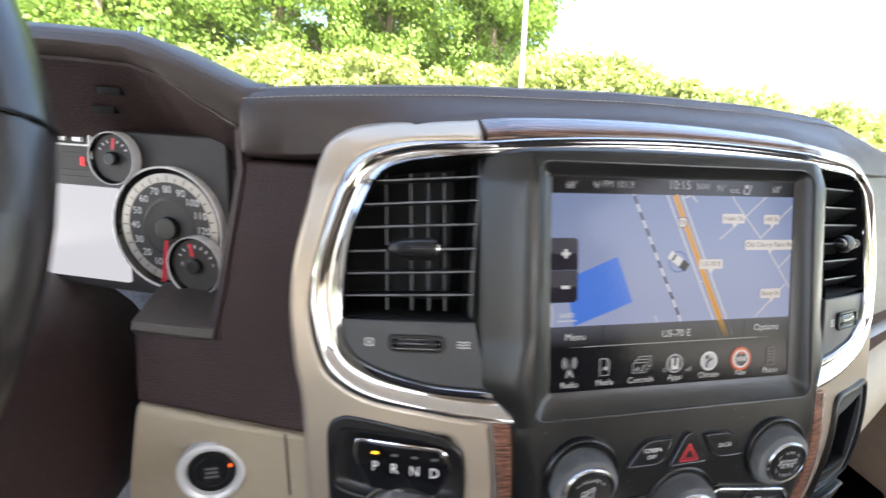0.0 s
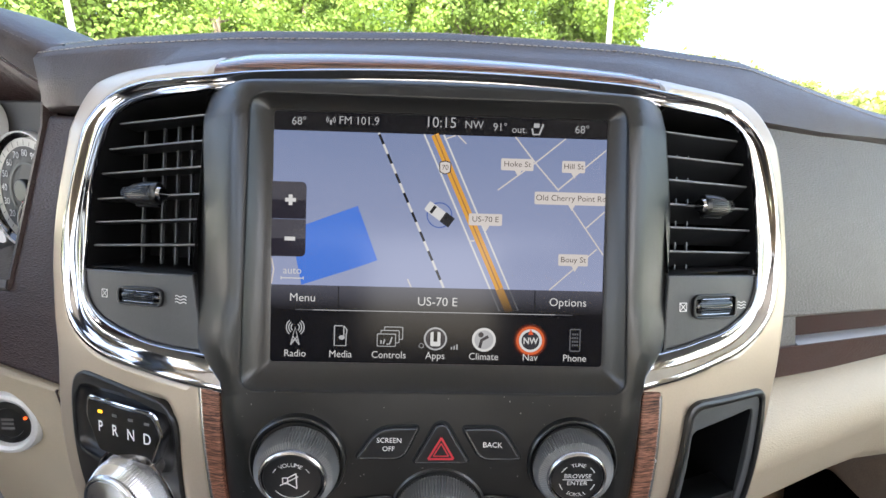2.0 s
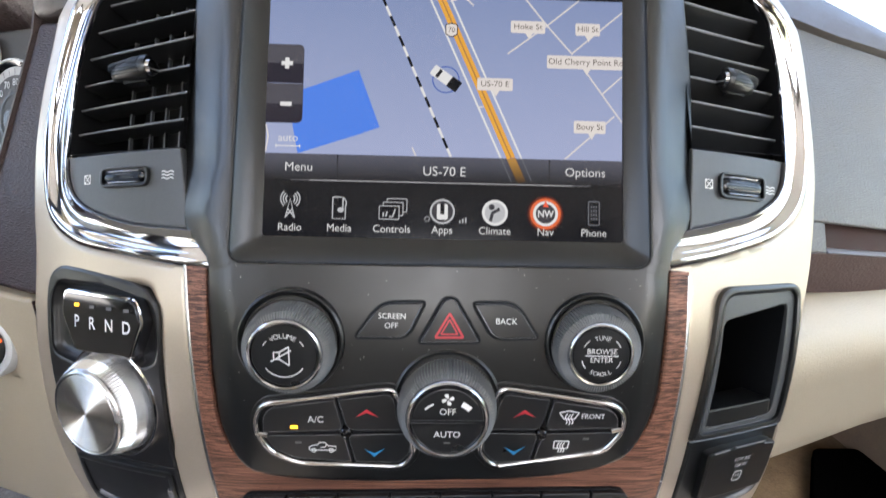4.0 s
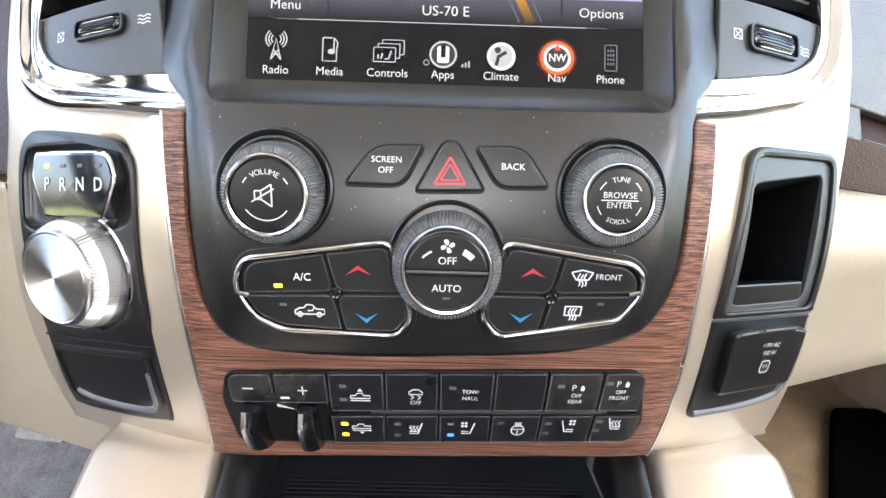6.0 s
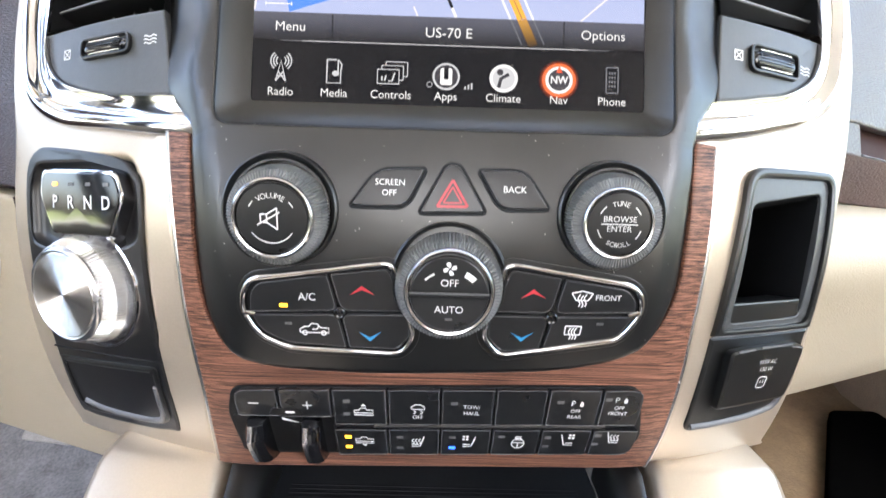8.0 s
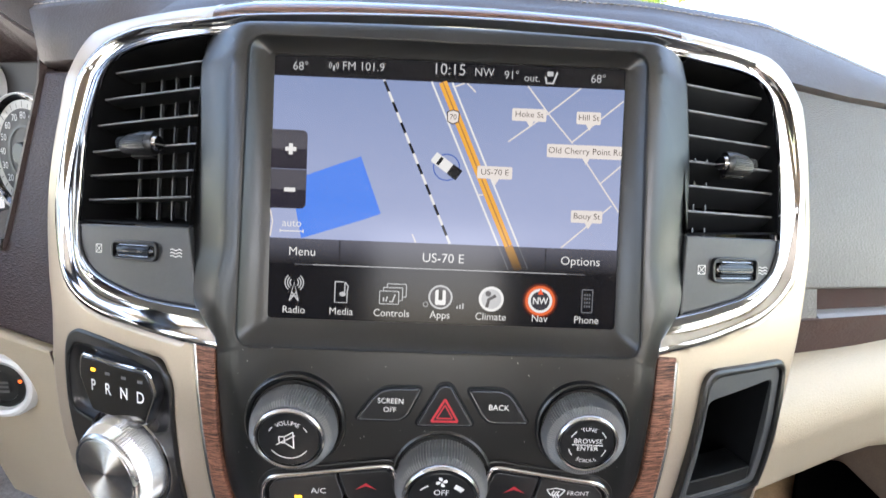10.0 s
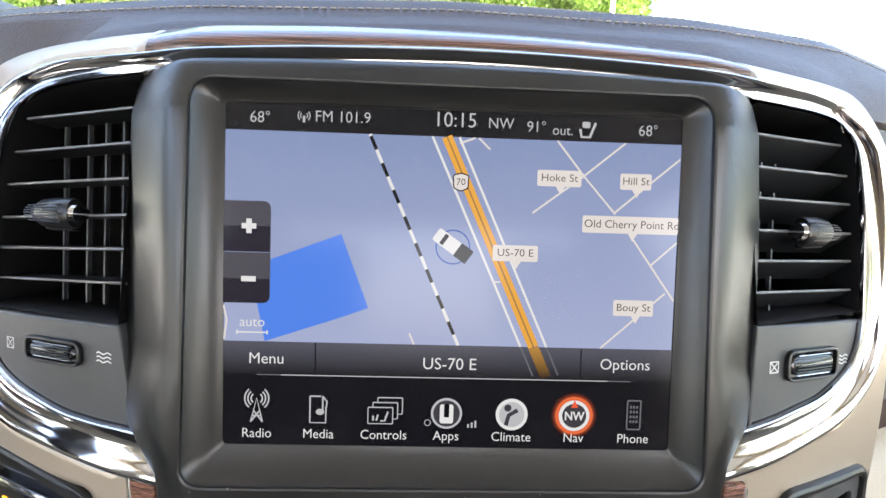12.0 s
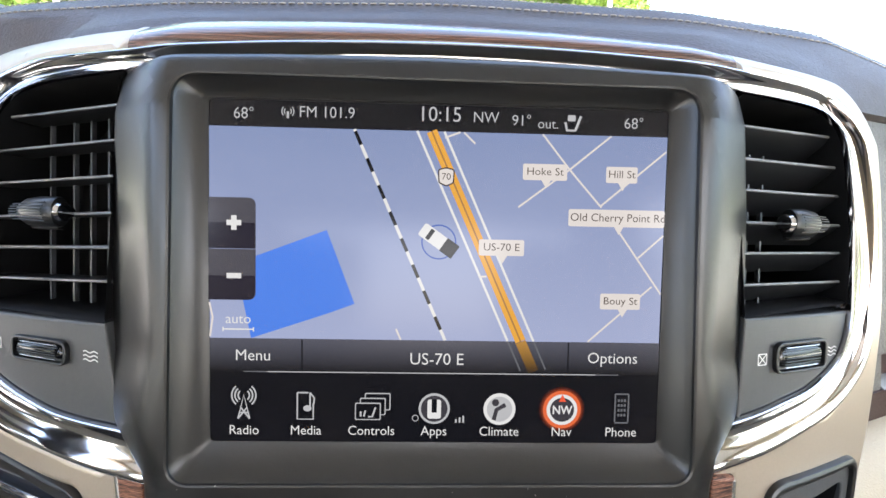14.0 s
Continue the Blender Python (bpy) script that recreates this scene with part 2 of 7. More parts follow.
SCREEN = 0.079   # strength of the display's light
M = dict(
    scaleband=mat("scale_band_grey", (0.40, 0.37, 0.33), 0.35, metal=0.4, var=0.08),
    dialface=mat("gauge_face", (0.048, 0.045, 0.043), 0.5, spec=0.3),
    band=mat("shaded_brown_leather", (0.055, 0.029, 0.025), 0.55, spec=0.2, bump=0.35, bump_scale=420, kind="leather", stretch=(0.4, 1, 1.8)),
    pad=mat("brown_grey_leather", (0.048, 0.037, 0.035), 0.44, spec=0.42, bump=0.20, bump_scale=620, kind="leather", stretch=(0.7, 1, 1.6)),
    brown=mat("dark_brown_leather", (0.032, 0.0172, 0.0160), 0.44, spec=0.35, bump=0.34, bump_scale=420, kind="leather", stretch=(0.45, 1, 1.8)),
    midpad=mat("grey_brown_leather", (0.070, 0.061, 0.055), 0.43, bump=0.30, bump_scale=400, kind="leather", stretch=(0.4, 1, 1.8)),
    cream=mat("cream_vinyl", (0.40, 0.345, 0.256), 0.5, bump=0.2, bump_scale=520, kind="leather", stretch=(0.6, 1, 1.6), var=0.05),
    shell=mat("champagne_paint", (0.475, 0.408, 0.325), 0.34, metal=0.55, var=0.04, scale=900, rough_var=0.03),
    bezel=mat("charcoal_soft_plastic", (0.0052, 0.0056, 0.0058), 0.33, bump=0.05, bump_scale=1500, var=0.1, spec=0.62),
    pod=mat("charcoal_plastic", (0.052, 0.055, 0.058), 0.44, bump=0.12, bump_scale=1500, var=0.1),
    black=mat("black_plastic", (0.008, 0.008, 0.009), 0.34, bump=0.06, bump_scale=1600),
    slat=mat("dark_vent_plastic", (0.011, 0.0118, 0.0135), 0.42, spec=0.32, bump=0.05, bump_scale=1500),
    greyvane=mat("grey_vane_plastic", (0.060, 0.063, 0.068), 0.4, bump=0.03, bump_scale=1500),
    litslatedge=mat("lit_slat_edge", (0.15, 0.155, 0.165), 0.32, bump=0.03, bump_scale=1500),
    deep=mat("black_cavity_plastic", (0.006, 0.0062, 0.007), 0.6, spec=0.25),
    gloss=mat("piano_black", (0.008, 0.008, 0.009), 0.09, rough_var=0.02),
    button=mat("black_button_plastic", (0.0105, 0.011, 0.0118), 0.30, spec=0.42, bump=0.05, bump_scale=1800),
    chrome=mat("chrome", (0.53, 0.53, 0.55), 0.075, metal=1.0, var=0.02, rough_var=0.02),
    softchrome=mat("soft_chrome", (0.50, 0.50, 0.51), 0.20, metal=1.0, var=0.03, rough_var=0.03),
    keyedge=mat("key_edge_highlight", (0.075, 0.076, 0.080), 0.20, spec=0.7, var=0.05),
    satin=mat("satin_silver", (0.62, 0.63, 0.65), 0.26, metal=1.0, var=0.04, rough_var=0.05),
    brushed=mat("spun_aluminium", (0.75, 0.75, 0.76), 0.24, metal=1.0, var=0.05),
    silverring=mat("bright_satin_ring", (0.84, 0.84, 0.85), 0.26, metal=0.08, var=0.03),
    palering=mat("pale_grey_ring", (0.58, 0.59, 0.60), 0.34, metal=0.25, var=0.04),
    ledge=mat("soft_silver_trim", (0.34, 0.34, 0.35), 0.40, metal=0.5, var=0.05),
    glossbrown=mat("brown_trim", (0.034, 0.014, 0.012), 0.55, var=0.15, spec=0.06),
    rim=mat("smooth_dark_leather", (0.018, 0.014, 0.013), 0.36, bump=0.06, bump_scale=900, kind="leather", coat=0.25),
    spun=spun_metal("spun_cap"),
    knurl=mat("dark_knurled_rubber", (0.125, 0.128, 0.128), 0.42),
    wood=wood("open_pore_wood", 0.04, 0.10, 0.85),
    woodgloss=wood("lacquered_wood", 1.0, 0.08, 0.5),
    white=mat("white_print", (0.68, 0.68, 0.68), 0.5, var=0.03),
    needle=mat("needle_red", (0.62, 0.02, 0.035), 0.4, var=0.05),
    grey=mat("grey_print", (0.10, 0.10, 0.10), 0.5, var=0.03),
    red=mat("red_print", (0.42, 0.026, 0.04), 0.4, var=0.05),
    blue=mat("blue_print", (0.03, 0.21, 0.43), 0.4, var=0.05),
    palerim=mat("pale_grey_rim", (0.115, 0.115, 0.12), 0.34, var=0.06, bump=0.06, bump_scale=1500),
    shadedthread=mat("shaded_thread", (0.13, 0.11, 0.10), 0.8),
    lint=mat("pale_dust", (0.32, 0.31, 0.30), 0.9, var=0.3, scale=300),
    thread=mat("tan_thread", (0.36, 0.33, 0.30), 0.8),
    carpet=mat("dark_carpet", (0.045, 0.044, 0.046), 0.95, bump=1.0, bump_scale=500, var=0.4, scale=40),
    greycarpet=mat("grey_carpet", (0.16, 0.165, 0.175), 0.95, bump=1.0, bump_scale=400, var=0.45, scale=30),
    matrubber=mat("black_mat_rubber", (0.013, 0.0145, 0.0165), 0.7, spec=0.2),
    footmat=mat("near_black_mat", (0.0016, 0.0016, 0.0017), 1.0, spec=0.0),
    tanpanel=mat("tan_brown_vinyl", (0.27, 0.195, 0.135), 0.6, bump=0.3, bump_scale=500, kind="leather"),
    tan=mat("tan_carpet", (0.17, 0.118, 0.070), 0.95, bump=1.0, bump_scale=400, var=0.25, scale=40),
    headliner=mat("light_headliner", (0.42, 0.41, 0.39), 0.9, var=0.04),
    amber=lit("amber_lamp", (1.0, 0.42, 0.02), 0.5),
    orangelamp=lit("orange_lamp", (1.0, 0.12, 0.02), 0.22),
    blueled=lit("blue_lamp", (0.03, 0.12, 1.0), 0.34),
    glass=clear("window_glass", (0.93, 0.96, 0.94), 0.0),
    side_glass=clear("side_window_glass", (0.84, 0.87, 0.85), None),
    outer_glass=clear("window_outer_face", (0.97, 0.98, 0.97), None),
    s_black=lit("display_black", (0.004, 0.004, 0.006), SCREEN),
    s_bar=graded("display_bar", (0.010, 0.009, 0.010), (0.10, 0.10, 0.125), 1.2155, 1.2268, SCREEN),
    s_fade=graded("display_fading_road", (0.030, 0.018, 0.010), (0.50, 0.25, 0.05), 1.2160, 1.2268, SCREEN),
    s_faint=lit("display_faint_line", (0.16, 0.16, 0.17), SCREEN),
    s_halo=lit("display_halo", (0.22, 0.035, 0.012), SCREEN),
    s_halo2=lit("display_outer_halo", (0.07, 0.014, 0.008), SCREEN),
    s_map=graded("display_map_ground", (0.42, 0.46, 0.66), (0.26, 0.32, 0.52), 1.228, 1.303, SCREEN),
    s_lake=lit("display_water", (0.095, 0.25, 0.85), SCREEN),
    s_white=lit("display_white", (0.86, 0.83, 0.80), SCREEN),
    s_tag=lit("display_label", (0.84, 0.76, 0.70), SCREEN),
    s_ink=lit("display_ink", (0.07, 0.045, 0.035), SCREEN),
    s_orange=lit("display_highway", (0.90, 0.43, 0.06), SCREEN),
    s_brownline=lit("display_median", (0.42, 0.22, 0.07), SCREEN),
    s_grey=lit("display_grey", (0.085, 0.080, 0.095), SCREEN),
    s_light=lit("display_light_grey", (0.55, 0.54, 0.54), SCREEN),
    s_key=lit("display_key", (0.055, 0.050, 0.058), SCREEN),
    s_keylow=lit("display_key_low", (0.022, 0.018, 0.030), SCREEN),
    s_red=lit("display_red", (0.95, 0.12, 0.05), SCREEN),
    s_glow=lit("display_orange_ring", (0.85, 0.16, 0.05), SCREEN),
    s_car=lit("display_marker", (0.006, 0.006, 0.008), SCREEN),
    s_ring=lit("display_blue_ring", (0.03, 0.10, 0.45), SCREEN),
    leaf=foliage("leaves", (0.150, 0.225, 0.048), (0.27, 0.38, 0.050)),
    leaf2=foliage("pale_leaves", (0.245, 0.285, 0.085), (0.33, 0.385, 0.085)),
    bark=mat("bark", (0.16, 0.12, 0.09), 0.9, bump=0.8, bump_scale=30, scale=4),
    grass=mat("grass_ground", (0.13, 0.16, 0.05), 0.9, var=0.4, scale=0.8),
    asphalt=mat("pale_concrete", (0.42, 0.40, 0.375), 0.9, var=0.2, scale=3),
    pedalgrey=mat("scuffed_pedal", (0.26, 0.25, 0.24), 0.5, metal=0.3, var=0.3, scale=120),
    pole=mat("galvanised_pole", (0.34, 0.33, 0.30), 0.5, scale=3),
)


# ---- building helpers ----
def fill(loops):
    """Triangles that fill the first loop of vertices, leaving the other loops open: holes are joined on by a slit, then ears are cut."""
    ring = list(loops[0])
    for hole in loops[1:]:
        i, j = min(((i, j) for i in range(len(ring)) for j in range(len(hole))), key=lambda q: (ring[q[0]].co.xy - hole[q[1]].co.xy).length_squared)
        back = list(hole)[::-1]
        j = len(hole) - 1 - j
        ring = ring[:i + 1] + back[j:] + back[:j + 1] + ring[i:]
    out = []

    def cross(a, b, c):
        return (b.co.x - a.co.x) * (c.co.y - a.co.y) - (b.co.y - a.co.y) * (c.co.x - a.co.x)

    while len(ring) > 3:
        best = None
        for i in range(len(ring)):
            a, b, c = ring[i - 1], ring[i], ring[(i + 1) % len(ring)]
            k = cross(a, b, c)
            if k <= 1e-14:
                continue
            if any(p not in (a, b, c) and cross(a, b, p) > -1e-13 and cross(b, c, p) > -1e-13 and cross(c, a, p) > -1e-13 for p in ring):
                continue
            size = (a.co.xy - c.co.xy).length_squared
            if best is None or size < best[0]:
                best = (size, i)
        i = best[1] if best else min(range(len(ring)), key=lambda i: abs(cross(ring[i - 1], ring[i], ring[(i + 1) % len(ring)])))
        out.append((ring[i - 1], ring[i], ring[(i + 1) % len(ring)]))
        ring.pop(i)
    out.append(tuple(ring))
    return out

SLANT = radians(14)     # the stack leans back
UX, VX, NX = Vector((1, 0, 0)), Vector((0, math.sin(SLANT), math.cos(SLANT))), Vector((0, -math.cos(SLANT), math.sin(SLANT)))
CENTRE = Vector((0, 0, 1.25))


def bulge(u, v):
    """How far the stack's face falls back from the display's plane: towards both flanks, towards the tray and over the top."""
    d = max(0, abs(u) - 0.098)
    w = -(0.22 * d * d / (d + 0.01) + 1.2 * d * d)
    d = max(0, -0.09 - v)
    w -= 2.65 * d * d
    d = max(0, v - 0.06)
    return w - (0.25 * d + 3 * d * d)


def on_stack(u, v, w):
    return CENTRE + u * UX + v * VX + (bulge(u, v) + w) * NX


def on_plane(u, v, w):
    return CENTRE + u * UX + v * VX + w * NX


def on_left(x, z, w):
    lean = 0.34 * (z - 1.139) if z > 1.139 else 0.12 * (1.139 - z)
    return Vector((x, 0.032 + lean + 0.33 * (-0.24 - x) - w, z))


def right_y(x):
    return 0.046 + 0.44 * (min(x, 0.42) - 0.237) + 0.22 * max(0, x - 0.42)


def on_right(x, z, w):
    lean = 0.31 * (max(z, 1.146) - 1.19) + 0.05 * max(0, 1.146 - z)
    return Vector((x, right_y(x) + lean - w, z - 0.06 * (x - 0.237)))


def thing(name, loc, label, category, group="", kind=""):
    ob = new(name)
    ob.location = loc
    ob.empty_display_size = 0.02
    return tagged(ob, label, category, group, kind)


def base_of(ob):
    v = Vector((0, 0, 0))
    while ob is not None:
        v = v + ob.location
        ob = ob.parent
    return v


def part(name, bm, material, parent=None, label="", smooth=35.0):
    """Links a bmesh, built in world places, as one mesh object under a thing or a part."""
    me = bpy.data.meshes.new(name)
    origin = base_of(parent)
    bmesh.ops.recalc_face_normals(bm, faces=bm.faces)
    for v in bm.verts:
        v.co -= origin
    bm.to_mesh(me)
    bm.free()
    if smooth:
        me.shade_smooth()
        kept = [e.index for e in me.edges if e.use_edge_sharp]
        me.set_sharp_from_angle(angle=radians(smooth))
        for k in kept:
            me.edges[k].use_edge_sharp = True
    me.materials.append(material)
    ob = new(name, me)
    ob.parent = parent
    if label:
        ob["label"] = label
    return ob


def alone(name, bm, material, label, category, group="", kind="", smooth=35.0):
    return tagged(part(name, bm, material, None, "", smooth), label, category, group, kind)


def spline(pts, n=6, closed=True):
    """A smooth curve through points (Catmull-Rom)."""
    out, k = [], len(pts)
    for i in range(k if closed else k - 1):
        p = [Vector(pts[j % k] if closed else pts[min(max(j, 0), k - 1)]) for j in (i - 1, i, i + 1, i + 2)]
        for s in range(n):
            t = s / n
            out.append(0.5 * ((2 * p[1]) + (p[2] - p[0]) * t + (2 * p[0] - 5 * p[1] + 4 * p[2] - p[3]) * t * t + (3 * p[1] - p[0] - 3 * p[2] + p[3]) * t ** 3))
    if not closed:
        out.append(Vector(pts[-1]))
    return [tuple(q) for q in out]


def rounded(pts, r, n=5):
    """A polygon with rounded corners."""
    out, k = [], len(pts)
    rs = r if isinstance(r, (list, tuple)) else [r] * k
    for i in range(k):
        a, b, c = Vector(pts[i - 1]), Vector(pts[i]), Vector(pts[(i + 1) % k])
        d1, d2 = (a - b), (c - b)
        rr = min(rs[i], d1.length * 0.48, d2.length * 0.48)
        p, q = b + d1.normalized() * rr, b + d2.normalized() * rr
        for s in range(n + 1):
            t = s / n
            out.append(tuple((1 - t) ** 2 * p + 2 * t * (1 - t) * b + t * t * q))
    return out


def box2(u0, v0, u1, v1, r=0.002, n=4):
    return rounded([(u0, v0), (u1, v0), (u1, v1), (u0, v1)], r, n)


def circle(u, v, r, n=32):
    return [(u + r * math.cos(2 * math.pi * i / n), v + r * math.sin(2 * math.pi * i / n)) for i in range(n)]


def ccw(pts):
    area = sum(pts[i - 1][0] * pts[i][1] - pts[i][0] * pts[i - 1][1] for i in range(len(pts)))
    return list(pts) if area > 0 else list(pts)[::-1]


def inset(pts, d):
    """Moves a counter-clockwise outline inwards by d."""
    out, k = [], len(pts)
    for i in range(k):
        a, b, c = Vector(pts[i - 1]), Vector(pts[i]), Vector(pts[(i + 1) % k])
        t = (c - a)
        t = t.normalized() if t.length > 1e-9 else Vector((1, 0))
        out.append((b.x - t.y * d, b.y + t.x * d))
    return out


def plate(outer, holes=(), w0=-0.004, w1=0.0, r=0.001, where=on_stack, step=0.012, bm=None, crown=0.0, r_hole=None):
    """A moulded plate with rounded edges, whose outline lies on a curved face; holes go through it."""
    own = bm is None
    bm = bm or bmesh.new()
    work = bmesh.new()
    caps = {1: [], 0: []}
    round_outer, round_hole = r, r if r_hole is None else r_hole
    for sign, loop in [(1, ccw(outer))] + [(-1, ccw(h)) for h in holes]:
        rings = []
        r = round_outer if sign == 1 else round_hole
        turns = (0.0, 0.29, 1.0) if r < 0.002 else (0.0, 0.05, 0.15, 0.29, 0.5, 0.75, 1.0)
        for off, w in [(0, w0)] + [(k * r, w1 - r + r * math.sqrt(max(0, 1 - (1 - k) ** 2))) for k in turns]:
            q = inset(loop, sign * off) if off else loop
            rings.append([work.verts.new((x, y, w)) for x, y in q])
        for lo, hi in zip(rings, rings[1:]):
            for i in range(len(lo)):
                work.faces.new((lo[i - 1], lo[i], hi[i], hi[i - 1]))
        caps[1].append(rings[-1])
        caps[0].append(rings[0])
    for loops in caps.values():
        for tri in fill(loops):
            if len(set(tri)) == 3:
                work.faces.new(tri).material_index = 1
    if step:
        for axis in (0, 1):
            lo, hi = min(p[axis] for p in outer), max(p[axis] for p in outer)
            k = math.ceil(lo / step)
            while k * step < hi:
                no = (1, 0, 0) if axis == 0 else (0, 1, 0)
                bmesh.ops.bisect_plane(work, geom=work.verts[:] + work.edges[:] + work.faces[:], plane_co=Vector(no) * k * step, plane_no=no, dist=1e-6)
                k += 1
    index = {}
    for v in work.verts:
        index[v] = bm.verts.new(where(v.co.x, v.co.y, v.co.z))
    for f in work.faces:
        try:
            bm.faces.new([index[v] for v in f.verts])
        except ValueError:
            pass
    for edge in work.edges:
        if len({f.material_index for f in edge.link_faces}) == 2:
            made = bm.edges.get([index[v] for v in edge.verts])
            if made:
                made.smooth = False
    work.free()
    return bm


def loft(sections, closed=True, caps=True, bm=None):
    """Skins a row of sections (lists of places of equal length)."""
    bm = bm or bmesh.new()
    rows = [[bm.verts.new(p) for p in s] for s in sections]
    k = len(rows[0])
    for a, b in zip(rows, rows[1:]):
        for i in range(k if closed else k - 1):
            j = (i + 1) % k
            bm.faces.new((a[i], a[j], b[j], b[i]))
    if caps and closed:
        bm.faces.new(rows[0][::-1])
        bm.faces.new(rows[-1])
    return bm


def sweep(path, radius, sides=8, flat=1.0, closed=False, bm=None):
    """A round or flattened bar along a path of places."""
    path = [Vector(p) for p in path]
    k, secs = len(path), []
    up = Vector((0.0, -0.97, 0.24))
    for i, p in enumerate(path):
        a, b = (path[i - 1], path[(i + 1) % k]) if closed else (path[max(i - 1, 0)], path[min(i + 1, k - 1)])
        t = (b - a).normalized()
        side = t.cross(up)
        side = side.normalized() if side.length > 1e-6 else Vector((1, 0, 0))
        nn = side.cross(t).normalized()
        secs.append([p + side * radius * math.cos(2 * math.pi * s / sides) + nn * radius * flat * math.sin(2 * math.pi * s / sides) for s in range(sides)])
    if closed:
        secs.append(secs[0])
    return loft(secs, True, not closed, bm)


def lathe(profile, frame_m, n=48, bm=None, ribs=None):
    """Turns (radius, height) pairs about the z axis of a frame. ribs: (from, to, count, depth) roughens some rings."""
    bm = bm or bmesh.new()
    rows = []
    for j, (r, h) in enumerate(profile):
        row = []
        for i in range(n):
            rr = r
            if ribs and ribs[0] <= j <= ribs[1]:
                rr = r - ribs[2] * (i % 2)
            a = 2 * math.pi * i / n
            row.append(bm.verts.new(frame_m @ Vector((rr * math.cos(a), rr * math.sin(a), h))))
        rows.append(row)
    for a, b in zip(rows, rows[1:]):
        for i in range(n):
            bm.faces.new((a[i - 1], a[i], b[i], b[i - 1]))
    bm.faces.new(rows[-1])
    bm.faces.new(rows[0][::-1])
    return bm


def frame_at(u, v, w, down=0.0, sideways=0.0):
    """A frame on the stack whose z axis points out of the panel, tipped down and sideways by degrees."""
    o = on_stack(u, v, w)
    rot = Matrix((UX, VX, NX)).transposed().to_4x4()
    return Matrix.Translation(o) @ rot @ pose(0, 0, 0, down, sideways, 0)


def strokes(lines, width, where, bm=None, thick=0.0):
    """Flat printed lines."""
    bm = bm or bmesh.new()
    for line in lines:
        pts = [Vector(p) for p in line]
        left, right = [], []
        for i, p in enumerate(pts):
            t = (pts[min(i + 1, len(pts) - 1)] - pts[max(i - 1, 0)]).normalized()
            s = Vector((-t.y, t.x)) * width / 2
            left.append(bm.verts.new(where(p.x + s.x, p.y + s.y)))
            right.append(bm.verts.new(where(p.x - s.x, p.y - s.y)))
        for i in range(len(pts) - 1):
            bm.faces.new((left[i], right[i], right[i + 1], left[i + 1]))
    return bm


def shape(pts, where, bm=None):
    """A flat printed patch."""
    bm = bm or bmesh.new()
    bm.faces.new([bm.verts.new(where(x, y)) for x, y in pts])
    return bm


def ring2(u, v, r0, r1, where, bm=None, n=32, a0=0.0, a1=360.0):
    bm = bm or bmesh.new()
    full = a1 - a0 >= 360
    k = n if full else n + 1
    rows = [[bm.verts.new(where(u + r * math.cos(radians(a0 + (a1 - a0) * i / n)), v + r * math.sin(radians(a0 + (a1 - a0) * i / n)))) for i in range(k)] for r in (r0, r1)]
    for i in range(n):
        j = (i + 1) % k
        bm.faces.new((rows[0][i], rows[1][i], rows[1][j], rows[0][j]))
    return bm


def words(text, u, v, cap, where, bm=None, align="CENTER", turn=0.0, squeeze=1.0, bold=-0.000015):
    """Printed words, their capitals cap high, centred at (u, v)."""
    cu = bpy.data.curves.new("words", "FONT")
    cu.body, cu.align_x, cu.align_y, cu.size, cu.offset = text, align, "CENTER", cap / 0.72, bold
    cu.resolution_u = 3
    ob = bpy.data.objects.new("words", cu)
    me = bpy.data.meshes.new_from_object(ob)
    c, s = math.cos(radians(turn)), math.sin(radians(turn))
    bm = bm or bmesh.new()
    vs = []
    for q in me.vertices:
        x, y = q.co.x * squeeze, q.co.y
        vs.append(bm.verts.new(where(u + c * x - s * y, v + s * x + c * y)))
    for f in me.polygons:
        try:
            bm.faces.new([vs[i] for i in f.vertices])
        except ValueError:
            pass
    bpy.data.objects.remove(ob)
    bpy.data.meshes.remove(me)
    bpy.data.curves.remove(cu)
    return bm


def arc_words(text, u, v, radius, cap, where, mid=90.0, inward=False, spread=1.0):
    """Words set letter by letter round a circle."""
    bm = bmesh.new()
    pitch = math.degrees(cap * 1.02 * spread / radius)
    k = len(text)
    for i, ch in enumerate(text):
        off = (i - (k - 1) / 2) * pitch
        a = mid + off if inward else mid - off
        words(ch, u + radius * math.cos(radians(a)), v + radius * math.sin(radians(a)), cap, where, bm, turn=a + 90 if inward else a - 90)
    return bm


def printed(w):
    return lambda u, v: on_stack(u, v, w)


def on_screen(u, v, w):
    return on_plane(0.985 * u + 0.0008, 0.985 * v + 0.0009, w)


def at_screen(w):
    return lambda u, v: on_screen(u, v, w)


def q4(*flat):
    """Pairs given in tenths of a millimetre."""
    return [(flat[i] / 1e4, flat[i + 1] / 1e4) for i in range(0, len(flat), 2)]


def even(pts, n):
    """n places spread evenly along an open curve."""
    pts = [Vector(p) for p in pts]
    run = [0.0]
    for a, b2 in zip(pts, pts[1:]):
        run.append(run[-1] + (b2 - a).length)
    out, j = [], 0
    for i in range(n):
        s = run[-1] * i / (n - 1)
        while j < len(run) - 2 and run[j + 1] < s:
            j += 1
        k = (s - run[j]) / max(1e-9, run[j + 1] - run[j])
        out.append(tuple(pts[j].lerp(pts[j + 1], min(1, max(0, k)))))
    return out


